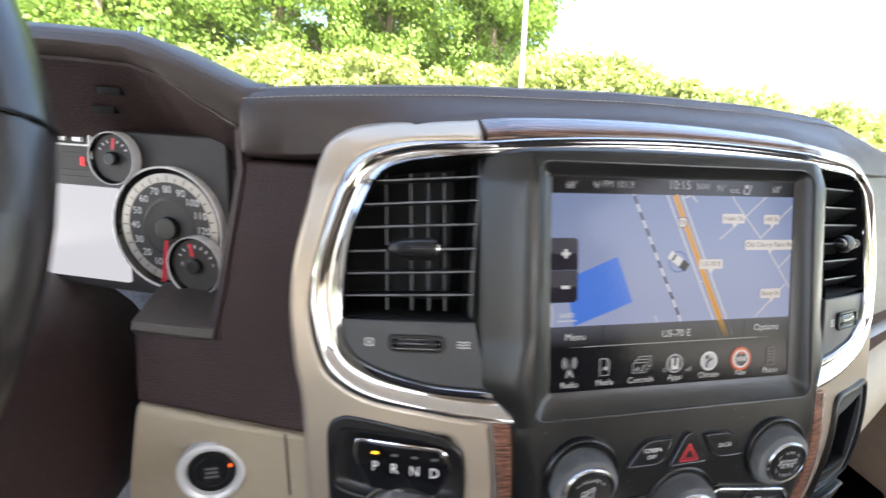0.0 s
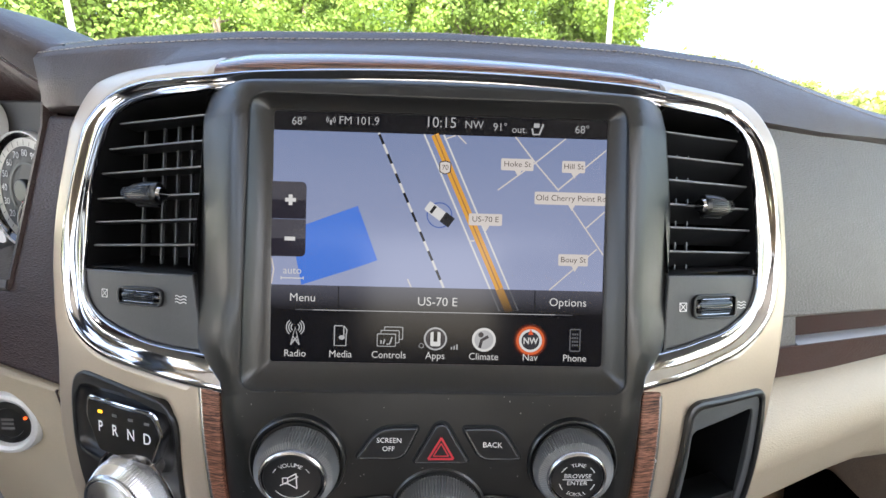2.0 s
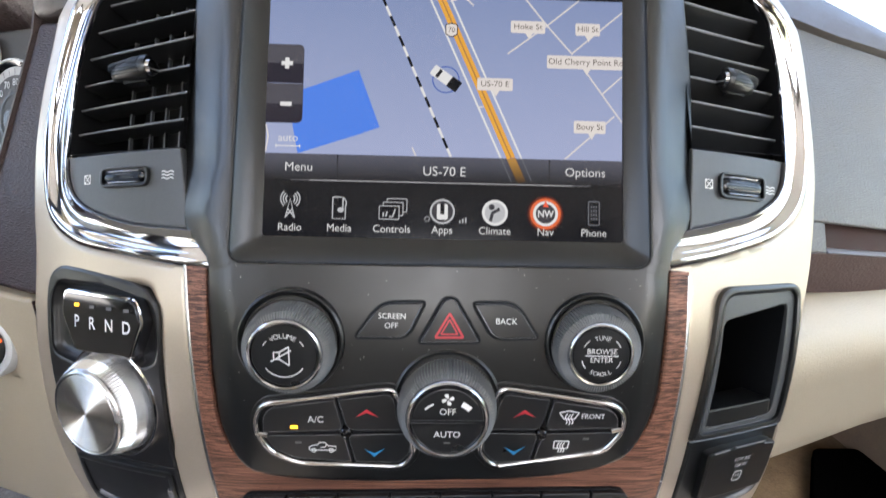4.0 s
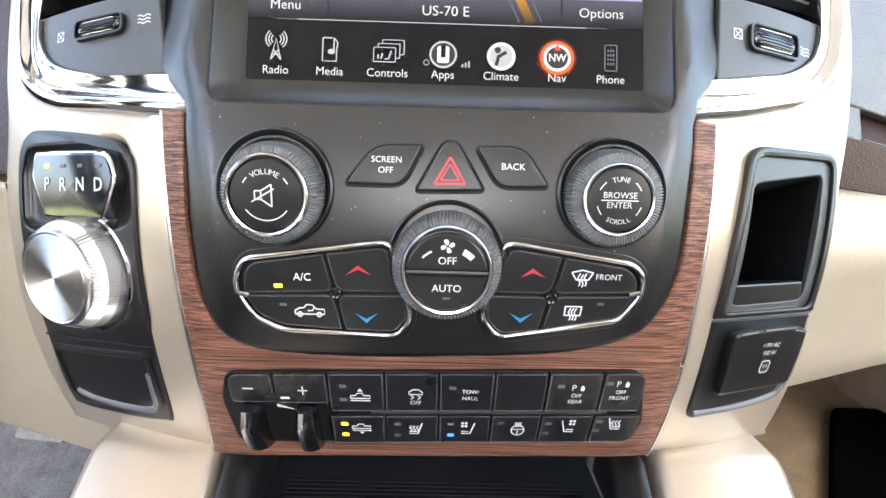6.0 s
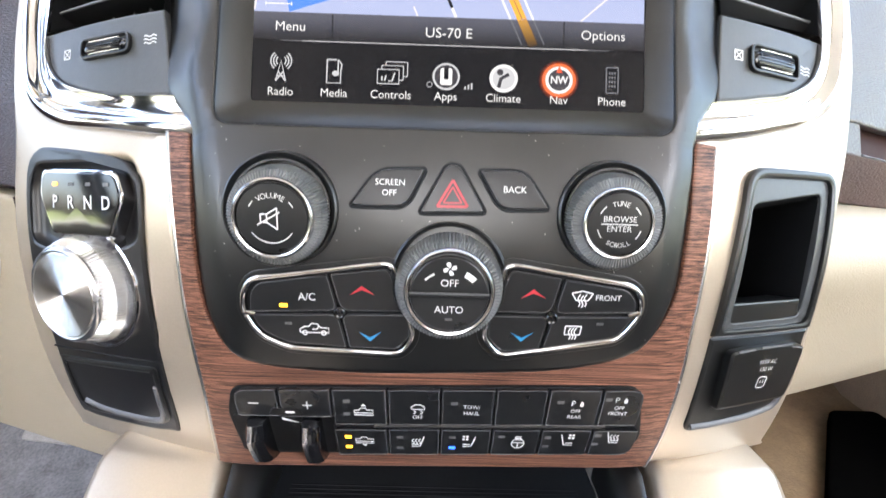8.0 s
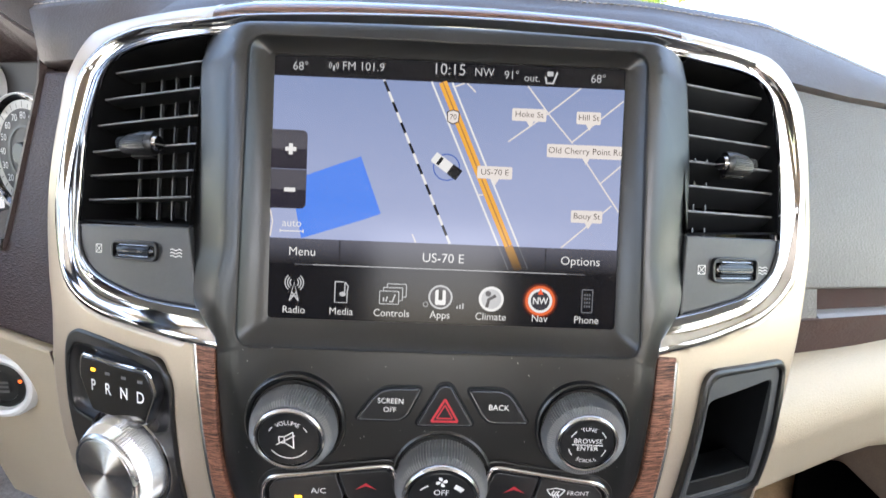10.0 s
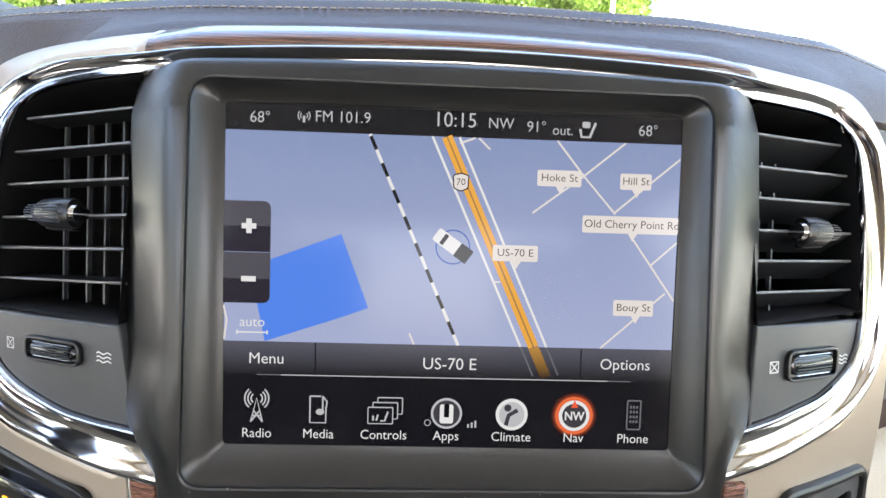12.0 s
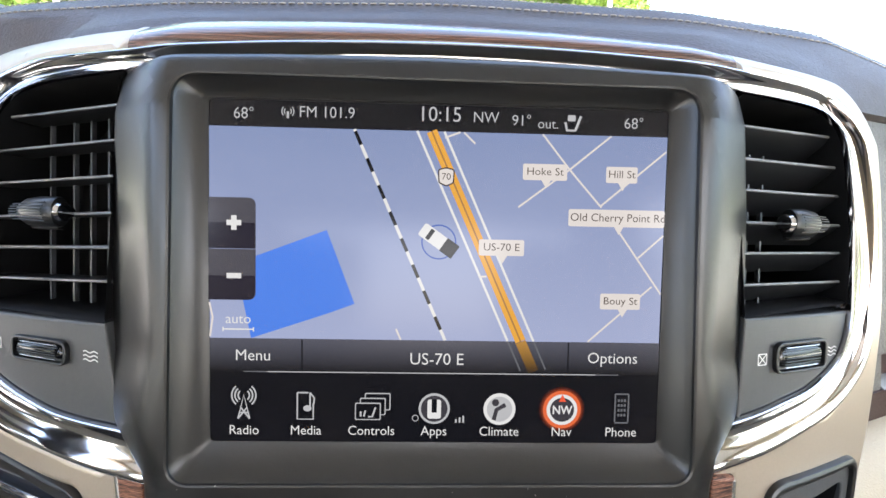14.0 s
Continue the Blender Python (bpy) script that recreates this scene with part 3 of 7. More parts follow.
def block(x0, y0, z0, x1, y1, z1, r=0.004, bm=None):
    """A box with softened edges."""
    own = bmesh.new()
    bmesh.ops.create_cube(own, size=1.0)
    for v in own.verts:
        v.co = Vector((x0 + (x1 - x0) * (v.co.x + 0.5), y0 + (y1 - y0) * (v.co.y + 0.5), z0 + (z1 - z0) * (v.co.z + 0.5)))
    if r:
        bmesh.ops.bevel(own, geom=own.edges[:], offset=r, segments=2, affect="EDGES", profile=0.6)
    if bm is None:
        return own
    idx = {v: bm.verts.new(v.co) for v in own.verts}
    for f in own.faces:
        bm.faces.new([idx[v] for v in f.verts])
    own.free()
    return bm


# ---- ground, distance and the cab that closes the place ----
bm = bmesh.new()
bmesh.ops.create_grid(bm, x_segments=60, y_segments=60, size=600)
for v in bm.verts:
    v.co.z = 0.0
alone("ground", bm, M["grass"], "rough green grass ground reaching the horizon", "ground", kind="structure")
alone("road", block(-40, -30, 0.0, 40, 14, 0.02, 0), M["asphalt"], "pale sunlit concrete parking area around the truck", "road", kind="structure")

alone("floor", block(-0.85, -1.7, 0.66, 0.85, 0.62, 0.70, 0.01), M["carpet"], "dark grey carpeted cab floor", "floor", kind="structure")
alone("ceiling", block(-0.80, -1.7, 1.80, 0.80, 0.06, 1.84, 0.01), M["headliner"], "light beige fabric headliner", "ceiling", kind="structure")
alone("wall_front", block(-0.85, 0.56, 0.70, 0.85, 0.62, 1.26, 0.01), M["carpet"], "dark firewall behind the dashboard", "wall", kind="structure")


def cab_side(name, side, label):
    bm = bmesh.new()
    x0, x1 = sorted((side * 0.80, side * 0.88))
    block(x0, -1.7, 0.70, x1, 0.60, 1.11, 0.01, bm)
    block(x0, -1.7, 1.74, x1, 0.04, 1.84, 0.01, bm)
    block(x0, -0.62, 1.11, x1, -0.50, 1.74, 0.01, bm)
    block(x0, -1.7, 1.11, x1, -1.56, 1.74, 0.01, bm)
    secs = [[Vector((x, y, z)) for x in (x0, x1) for y in ((yy, yy + 0.10) if x == x0 else (yy + 0.10, yy))] for yy, z in ((0.476, 1.11), (0.0, 1.80))]
    loft(secs, True, True, bm)
    alone(name, bm, M["cream"], label, "door", kind="structure")


cab_side("door_1", -1, "cream and brown cab door with an open window frame")
cab_side("door_2", 1, "cream cab door with a clear side window")
bm = bmesh.new()
block(-0.80, -1.74, 0.70, 0.80, -1.68, 1.24, 0.01, bm)
block(-0.80, -1.74, 1.70, 0.80, -1.68, 1.84, 0.01, bm)
block(-0.80, -1.74, 1.24, -0.62, -1.68, 1.70, 0.01, bm)
block(0.62, -1.74, 1.24, 0.80, -1.68, 1.70, 0.01, bm)
alone("wall_rear", bm, M["midpad"], "grey-brown rear cab wall with a window opening", "wall", kind="structure")


alone("underbody", block(-0.86, -1.74, 0.015, 0.86, 0.62, 0.662, 0.02), M["black"], "plain dark truck underbody below the cab floor", "underbody", kind="structure")


def seat(x, label):
    ob = thing("seat", (x, -0.9, 0.70), label, "seat", "front seats")
    part("cushion", block(x - 0.26, -1.12, 0.86, x + 0.26, -0.62, 1.02, 0.05), M["tanpanel"], ob)
    part("backrest", block(x - 0.25, -1.26, 0.98, x + 0.25, -1.08, 1.52, 0.06), M["tanpanel"], ob)
    part("seat_base", block(x - 0.22, -1.10, 0.70, x + 0.22, -0.66, 0.87, 0.02), M["black"], ob)


seat(-0.45, "tan brown leather front seat on a black base")
seat(0.45, "tan brown leather front seat on a black base")

pane = loft([[Vector((x, -0.50, 1.09)), Vector((x, 0.53, 1.09)), Vector((x, 0.10, 1.76)), Vector((x, -0.50, 1.76))] for x in (0.836, 0.840)])
alone("window_2", pane, M["side_glass"], "lightly tinted passenger side window glass", "window", kind="structure")
bm = loft([[Vector((x, 0.70, 1.30)), Vector((x, 0.045, 1.81)), Vector((x, 0.05, 1.815)), Vector((x, 0.705, 1.305))] for x in (-0.74, 0.74)])
shield = alone("window_1", bm, M["glass"], "clear sloping windshield glass above the dashboard", "window", kind="structure")
shield.visible_shadow = False
shield.data.materials.append(M["outer_glass"])
for f in shield.data.polygons:
    f.material_index = 0 if f.normal.y < -0.3 and f.area > 0.3 else 1


# ---- the dashboard beside and above the stack ----
dash = thing("dashboard", (0, 0.15, 1.20), "brown stitched leather dashboard with cream lower panels", "dashboard")

TOP_X = (-0.262, -0.23, -0.20, -0.12, 0.0, 0.12, 0.20, 0.26, 0.34, 0.45, 0.62, 0.79)
STITCH_Y = (0.103, 0.097, 0.090, 0.082, 0.079, 0.085, 0.096, 0.112, 0.140, 0.175, 0.215, 0.245)
STITCH_Z = (1.3505, 1.3535, 1.3555, 1.360, 1.3625, 1.3605, 1.355, 1.343, 1.3295, 1.316, 1.302, 1.295)
SEAM_Z = (1.309, 1.309, 1.312, 1.333, 1.336, 1.333, 1.312, 1.3075, 1.305, 1.298, 1.29, 1.285)


def between(x, xs, ys):
    return float(np.interp(x, xs, ys))


def seam_y(x):
    if abs(x) < 0.17:
        return 0.050
    side = on_left(x, 1.309, 0).y if x < 0 else on_right(x, 1.309, 0).y
    return side


def pad_section(x):
    sy, sz, bz = (between(x, TOP_X, a) for a in (STITCH_Y, STITCH_Z, SEAM_Z))
    by = seam_y(x)
    v = lambda y, z: Vector((x, y, z))
    return [v(by + 0.03, bz - 0.004), v(by + 0.002, bz), v(by - 0.003, bz + 0.004), v(by * 0.62 + sy * 0.38 - 0.006, bz * 0.55 + sz * 0.45),
            v(sy - 0.010, sz - 0.009), v(sy - 0.0035, sz - 0.0035), v(sy, sz - 0.0012), v(sy + 0.0018, sz - 0.0022), v(sy + 0.0036, sz - 0.0006),
            v(sy + 0.008, sz + 0.0018), v(sy + 0.016, sz + 0.0028), v(sy + 0.06, sz + 0.002), v(0.70, sz - 0.03), v(0.70, sz - 0.06), v(by + 0.06, bz - 0.01)]


xs = [-0.262 + 1.05 * i / 70 for i in range(71)]
round_end = [p + Vector((-0.0035, 0.0045 * (p.y < 0.3), -0.003 * (p.z > 1.34))) for p in pad_section(xs[0])]
part("top_pad", loft([round_end] + [pad_section(x) for x in xs]), M["pad"], dash, "brown-grey leather top pad", 50)


def stitching(pts, name, parent, length=0.0029, gap=0.0013, radius=0.00032, thread="thread", label="tan sewn thread"):
    """A line of sewn thread, stitch by stitch, in one mesh."""
    pts = [Vector(p) for p in pts]
    total = sum((b2 - a).length for a, b2 in zip(pts, pts[1:]))
    k = int(total / (length + gap))
    line = even(pts, 2 * k)
    bm = bmesh.new()
    for i in range(k - 1):
        a, b2 = Vector(line[2 * i]), Vector(line[2 * i + 1])
        b2 = a + (b2 - a).normalized() * length
        sweep([a, a.lerp(b2, 0.3) + NX * 0.0003, a.lerp(b2, 0.7) + NX * 0.0003, b2], radius, 5, bm=bm)
    ob = part(name, bm, M[thread], parent, label)
    return tagged(ob, kind="stuff")


stitching([(x, between(x, TOP_X, STITCH_Y) - 0.0052, between(x, TOP_X, STITCH_Z) - 0.0048) for x in xs], "stitching", dash)
stitching([(x, between(x, TOP_X, STITCH_Y) + 0.0060, between(x, TOP_X, STITCH_Z) + 0.0012) for x in xs], "stitching", dash)

# cluster hood: rises from the pad's left end
HOOD = [(-0.250, 1.3535, 1.320), (-0.262, 1.3535, 1.324), (-0.278, 1.3600, 1.3335), (-0.298, 1.3690, 1.347), (-0.314, 1.3755, 1.3575), (-0.328, 1.3795, 1.3625), (-0.36, 1.3805, 1.3640), (-0.46, 1.381, 1.365), (-0.62, 1.376, 1.360), (-0.79, 1.36, 1.345)]


def hood_section(x, zo, zi):
    y = 0.103 + 0.06 * max(0, -0.30 - x)
    v = lambda yy, zz: Vector((x, yy, zz))
    return [v(y + 0.002, zi), v(y - 0.004, zi + 0.003), v(y - 0.006, zi * 0.5 + zo * 0.5), v(y - 0.004, zo - 0.006), v(y + 0.002, zo - 0.001), v(y + 0.004, zo - 0.0022), v(y + 0.0065, zo - 0.0005),
            v(y + 0.016, zo + 0.003), v(y + 0.08, zo + 0.004), v(0.68, zo - 0.05), v(0.68, zo - 0.09), v(0.20, zi - 0.01), v(0.19, zi - 0.012)]


hx = []
for (a, b2) in zip(HOOD, HOOD[1:]):
    for s in range(4):
        hx.append(tuple(a[i] + (b2[i] - a[i]) * s / 4 for i in range(3)))
hx.append(HOOD[-1])
part("cluster_hood", loft([hood_section(*h) for h in hx]), M["pad"], dash, "padded leather hood over the gauges", 50)
# thread colour darkened to put the hood's shade into the stitches
stitching([(h[0], hood_section(*h)[4].y - 0.004, h[1] - 0.0035) for h in hx[6:]], "stitching", dash, radius=0.00022, thread="shadedthread", label="sewn thread darkened as if in shade")

lining = [[Vector((h[0], hood_section(*h)[1].y + 0.005, h[2] - 0.0002)), Vector((h[0], 0.185, h[2] - 0.050)), Vector((h[0], 0.185, h[2] - 0.053)), Vector((h[0], hood_section(*h)[1].y + 0.005, h[2] - 0.0022))] for h in hx]
part("hood_lining", loft(lining), M["brown"], dash, "dark brown hood lining")
for x, y in ((-0.352, 0.130), (-0.366, 0.150)):
    part("lining_slot", block(x - 0.006, y - 0.003, 1.3635 - 0.62 * (y - 0.104) - 0.004, x + 0.008, y + 0.004, 1.3635 - 0.62 * (y - 0.104) + 0.001, 0.001), M["deep"], dash)
left_face = rounded([(-0.263, 1.3065), (-0.200, 1.3065), (-0.205, 1.141), (-0.336, 1.149), (-0.338, 1.1945), (-0.2835, 1.1935), (-0.276, 1.23)], [0.004, 0.004, 0.002, 0.004, 0.004, 0.006, 0.0])
part("side_panel", plate(left_face, (), -0.03, 0.0, 0.003, on_left), M["brown"], dash, "dark brown grained leather panel")
lower_left = rounded([(-0.215, 1.1375), (-0.215, 0.93), (-0.40, 0.93), (-0.362, 1.05), (-0.336, 1.1465)], 0.004)
part("lower_panel", plate(lower_left, (), -0.03, -0.002, 0.003, lambda x, z, w: on_left(x, z, w - 0.35 * max(0, 1.10 - z) ** 1.5)), M["cream"], dash, "cream lower knee panel")
part("panel_joint", plate([(-0.2385, 1.139), (-0.2372, 1.139), (-0.2372, 1.085), (-0.2385, 1.085)], (), -0.003, -0.0012, 0.0003, on_left), M["brown"], dash, "dark joint line")

# gauge opening: side wall, shelf and face
wall = []
for z, xf in ((1.330, -0.268), (1.30, -0.2655), (1.26, -0.2725), (1.22, -0.2795), (1.194, -0.2845)):
    yf = on_left(xf, z, 0).y
    wall.append([Vector((xf + 0.006, yf + 0.004, z)), Vector((xf + 0.001, yf - 0.002, z)), Vector((xf - 0.003, yf + 0.001, z)), Vector((xf - 0.012, 0.155, z)), Vector((xf - 0.004, 0.16, z))])
part("cluster_side_wall", loft(wall), M["brown"], dash, "brown trim beside the gauges")
shelf = []
for x in (-0.338, -0.33, -0.30, -0.2835):
    yf = on_left(x, 1.195, 0).y
    shelf.append([Vector((x, yf + 0.002, 1.188)), Vector((x, yf - 0.003, 1.1955)), Vector((x, yf - 0.001, 1.2005)), Vector((x, yf + 0.045, 1.2060)), Vector((x, yf + 0.08, 1.203)), Vector((x, yf + 0.08, 1.186))])
part("cluster_shelf", loft(shelf), M["midpad"], dash, "brown-grey moulded ledge under the gauges")


# passenger side
def groove(x, z, w):
    """The passenger face with the trim groove's own fall towards the door."""
    return on_right(x, z - 0.05 * (x - 0.244), w)


part("face_panel", plate(rounded([(0.19, 1.1955), (0.79, 1.1655), (0.79, 1.3110), (0.19, 1.3130)], 0.002), (), -0.03, 0.0, 0.002, on_right, 0.03), M["midpad"], dash, "grey-brown grained leather face")
part("trim_strip", plate(box2(0.236, 1.1755, 0.79, 1.2000, 0.0005), (), -0.035, -0.009, 0.0004, groove, 0.03), M["glossbrown"], dash, "dark brown strip in a groove")
secs = [[groove(x, z, w) for z, w in ((1.1775, -0.020), (1.1772, -0.0088), (1.1764, -0.001), (1.1757, 0.0003), (1.1750, -0.001), (1.1750, -0.02))] for x in [0.2385 + 0.55 * i / 14 for i in range(15)]]
part("silver_strip", loft(secs), M["ledge"], dash, "satin silver ledge", 50)
part("leather_band", plate(box2(0.19, 1.1480, 0.79, 1.1752, 0.001), (), -0.03, 0.0, 0.0010, lambda x, z, w: groove(x, z, w - 0.55 * (1.1752 - z)), 0.02), M["band"], dash, "dark brown leather band")
part("groove_end", plate(box2(0.19, 1.1748, 0.2384, 1.1985, 0.001), (), -0.03, -0.0012, 0.0010, groove, 0.02), M["midpad"], dash, "leather end of the trim groove")
secs = []
for i in range(16):
    x = 0.1885 + 0.6015 * i / 15
    row = []
    for z, w in ((1.150, -0.022), (1.143, -0.006), (1.132, 0.009), (1.120, 0.0150), (1.110, 0.0145), (1.098, 0.009), (1.07, -0.004), (1.03, -0.020), (1.005, -0.032), (0.992, -0.048), (0.985, -0.085), (1.10, -0.14)):
        row.append(on_right(x, z + 0.015 * max(0, x - 0.25) * (1.146 - z) / 0.15, w))
    secs.append(row)
part("lower_panel", loft(secs), M["cream"], dash, "cream grained lower panel over the footwell", 60)

# ---- gauges ----
cluster = thing("instrument_cluster", (-0.36, 0.17, 1.19), "black gauge cluster with silver-ringed dials and red needles", "instrument panel")


def on_cluster(s, h, w):
    """Along the gauge face from the speed dial's centre, up, and out towards the driver."""
    return Vector((-0.333 + 0.93 * s - 0.36 * w, 0.146 - 0.367 * s + 0.16 * h - 0.92 * w, 1.247 + 0.985 * h))


part("face", plate(box2(-0.26, -0.055, 0.05, 0.072, 0.01), (), -0.01, -0.004, 0.002, on_cluster, 0), M["dialface"], cluster)


def dial(name, s, h, r, numbers, a0, a1, needle, label, lift=0.0):
    spot = lambda p, q, w: on_cluster(p, q, w + lift)
    ob = part(name, plate(circle(s, h, r * 0.97, 40), (), -0.005, -0.0015, 0.0005, spot, 0), M["dialface"], cluster, label)
    around = lambda rr, w: [spot(s + r * rr * math.cos(2 * math.pi * i / 56), h + r * rr * math.sin(2 * math.pi * i / 56), w) for i in range(56)]
    part("ring", loft([around(*p) for p in ((1.0, -0.006), (1.010, 0.0012), (0.998, 0.0026), (0.982, 0.0026), (0.970, 0.0014))], True, False), M["silverring"], ob, "bright silver ring")
    part("inner_slope", loft([around(*p) for p in ((0.970, 0.0015), (0.90, -0.0006), (0.885, -0.0014))], True, False), M["gloss"], ob, "dark shiny slope inside the ring")
    at_face = lambda p, q: spot(p, q, -0.0008)
    polar = lambda f, a: (s + r * f * math.cos(a), h + r * f * math.sin(a))
    if numbers:
        part("track", ring2(s, h, r * 0.745, r * 0.885, lambda p, q: spot(p, q, -0.0011), n=56), M["scaleband"], ob, "silver-grey scale band")
        part("hub_ring", ring2(s, h, r * 0.435, r * 0.475, at_face, n=48), M["black"], ob, "black ring round the hub")
        bm = bmesh.new()
        for i, number in enumerate(numbers):
            if i:
                words(str(number), *polar(0.625, radians(a0 + (a1 - a0) * i / (len(numbers) - 1))), r * 0.12, at_face, bm)
        part("numbers", bm, M["white"], ob, "white speed numbers")
    steps = 2 * (len(numbers) - 1) if numbers else 6
    for i in range(steps + 1):
        a = radians(a0 + (a1 - a0) * i / steps)
        f0, f1, width = (0.76, 0.83 if i % 2 else 0.86, 0.016) if numbers else (0.60, 0.72, 0.05)
        part("tick", strokes([[polar(f0, a), polar(f1, a)]], r * width, lambda p, q: spot(p, q, -0.0006)), M["black" if numbers else "white"], ob)
    a = radians(needle)
    ends = (0.20, 0.90) if numbers else (0.34, 0.78)
    part("needle", strokes([[polar(ends[0], a), polar(ends[1], a)]], r * (0.075 if numbers else 0.14), lambda p, q: spot(p, q, 0.001)), M["needle"], ob, "red needle")
    part("hub", plate(circle(s, h, r * (0.19 if numbers else 0.26), 24), (), -0.001, 0.0035, 0.0012, spot, 0), M["button"], ob, "round black hub")


dial("speed_dial", 0.0005, 0.001, 0.0470, [0, 10, 20, 30, 40, 50, 60, 70, 80, 90, 100, 110, 120], 270, 0, 262, "grey speed dial with white numbers")
dial("temperature_gauge", -0.0415, 0.0515, 0.0198, None, 150, 30, 80, "small black temperature gauge", 0.003)
dial("fuel_gauge", 0.0265, -0.0240, 0.0222, None, 150, 30, 100, "small black fuel gauge", 0.006)
part("letters", words("E", 0.0155, -0.0235, 0.003, lambda p, q: on_cluster(p, q, 0.0055)), M["white"], cluster)
part("letters", words("F", 0.0415, -0.0225, 0.003, lambda p, q: on_cluster(p, q, 0.0055)), M["white"], cluster)
part("driver_display", plate(box2(-0.215, -0.047, -0.0385, 0.0275, 0.002), (), -0.004, -0.002, 0.0004, on_cluster, 0), lit("driver_display_light", (0.62, 0.60, 0.62), 0.125, 0.2), cluster, "pale lit driver display")
badge = part("badge", plate(box2(-0.113, 0.0585, -0.0655, 0.0695, 0.003), [box2(-0.1115, 0.0600, -0.0670, 0.0680, 0.002)], -0.004, -0.001, 0.0004, on_cluster, 0), M["silverring"], cluster, "small silver-edged badge plate")
for i, wide in enumerate((0.010, 0.0065, 0.0085)):
    part("raised_bar", plate(box2(-0.1085 + 0.0130 * i, 0.0618, -0.1085 + 0.0130 * i + wide, 0.0655, 0.001), (), -0.004, -0.0018, 0.0003, on_cluster, 0), M["silverring"], badge)
for h in (0.0520, 0.0385, 0.0335):
    part("groove", plate(box2(-0.20, h, -0.062, h + 0.0012, 0.0003), (), -0.004, -0.0034, 0.0002, on_cluster, 0), M["black"], cluster)
part("warning_lamp", shape(box2(-0.0775, 0.043, -0.0735, 0.050, 0.0005), lambda p, q: on_cluster(p, q, -0.003)), lit("red_lamp", (0.9, 0.04, 0.04), 0.2), cluster, "small red warning lamp")
bm = plate(box2(-0.125, 0.082, -0.10, 0.086, 0.001), (), -0.004, -0.0015, 0.0004, on_cluster, 0)
part("visor_slot", bm, M["deep"], cluster)

# ---- start button ----
start = thing("start_button", on_left(-0.290, 1.107, 0), "round black start button with a pale silver ring", "button")
lf = Matrix.Translation(on_left(-0.2885, 1.1030, 0.002)) @ pose(0, 0, 0, 84, 0, 0)
part("ring", lathe([(0.0222, -0.004), (0.0222, 0.002), (0.0210, 0.0042), (0.0188, 0.0048), (0.0165, 0.0038), (0.0155, 0.0012)], lf, 48), M["palering"], start, "pale silver ring")
part("cap", lathe([(0.0153, -0.002), (0.0153, 0.0015), (0.0145, 0.0024), (0.0110, 0.0028), (0.0104, 0.0018)], lf, 48), M["button"], start)
bm = bmesh.new()
for yy, ww in ((0.0028, 0.0085), (-0.0002, 0.0080), (-0.0034, 0.0090)):
    bm.faces.new([bm.verts.new(lf @ Vector((p, q, 0.00292))) for p, q in ((-ww / 2, yy - 0.0009), (ww / 2, yy - 0.0009), (ww / 2, yy + 0.0009), (-ww / 2, yy + 0.0009))])
part("lettering", bm, M["grey"], start, "grey lettering bars")
part("lamp", lathe([(0.0013, 0.0), (0.0013, 0.003)], lf @ Matrix.Translation((0.0120, 0.0040, 0)), 10), M["orangelamp"], start, "small orange-red lamp")

# ---- steering wheel ----
wheel = thing("steering_wheel", (-0.492, -0.05, 1.29), "dark brown leather steering wheel", "steering wheel")
wm = Matrix.Translation((-0.492, -0.052, 1.300)) @ pose(0, 0, 0, 64, 0, 0)
rim = [wm @ Vector((0.180 * math.cos(2 * math.pi * i / 72), 0.180 * math.sin(2 * math.pi * i / 72), 0)) for i in range(72)]
part("rim", sweep(rim, 0.0165, 14, 1.15, True), M["rim"], wheel, "brown leather rim", 60)
bm = bmesh.new()
for a in (188, 352, 270):
    c, s = math.cos(radians(a)), math.sin(radians(a))
    sweep([wm @ Vector((r * c, r * s, -0.02 * (1 - r / 0.18))) for r in (0.05, 0.10, 0.14, 0.176)], 0.014, 10, 0.6, bm=bm)
part("spokes", bm, M["brown"], wheel, "", 60)
k = 2
side, out = (rim[k + 1] - rim[k - 1]).normalized(), (rim[k] - wm.translation).normalized()
up = side.cross(out)
part("seam", sweep([rim[k] + 0.0168 * (math.cos(a) * out * 1.0 + math.sin(a) * up * 1.13) for a in [2 * math.pi * i / 20 for i in range(20)]], 0.0009, 6, 1.0, True), M["deep"], wheel, "sewn seam across the rim")
part("hub", lathe([(0.07, -0.03), (0.075, 0.0), (0.065, 0.02), (0.03, 0.028)], wm, 32), M["cream"], wheel, "cream hub cover")
cm = Matrix.Translation((-0.492, 0.19, 1.078)) @ pose(0, 0, 0, 72, 0, 0)
alone("steering_column", lathe([(0.12, -0.02), (0.128, 0.05), (0.122, 0.12), (0.105, 0.18), (0.06, 0.205)], cm, 32), M["brown"], "dark brown steering column cover under the gauges", "steering column")


# ---- the stack's surround ----
surround = thing("centre_stack_surround", on_stack(0, -0.2, -0.03), "champagne centre stack surround with chrome and wood trim", "console trim")

CHROME_L = q4(-1020, -788, -1098, -775, -1330, -748, -1528, -718, -1854, -664, -2060, -560, -2147, -421, -2195, -126, -2147, 172, -2013, 586, -1900, 747, -1760, 810, -1577, 836, -1200, 833)
CHROME_R = q4(1030, -742, 1104, -724, 1320, -685, 1519, -631, 1700, -575, 1861, -480, 1960, -375, 1998, -255, 2027, -20, 1964, 310, 1849, 593, 1705, 763, 1600, 800, 1467, 815, 1190, 824)
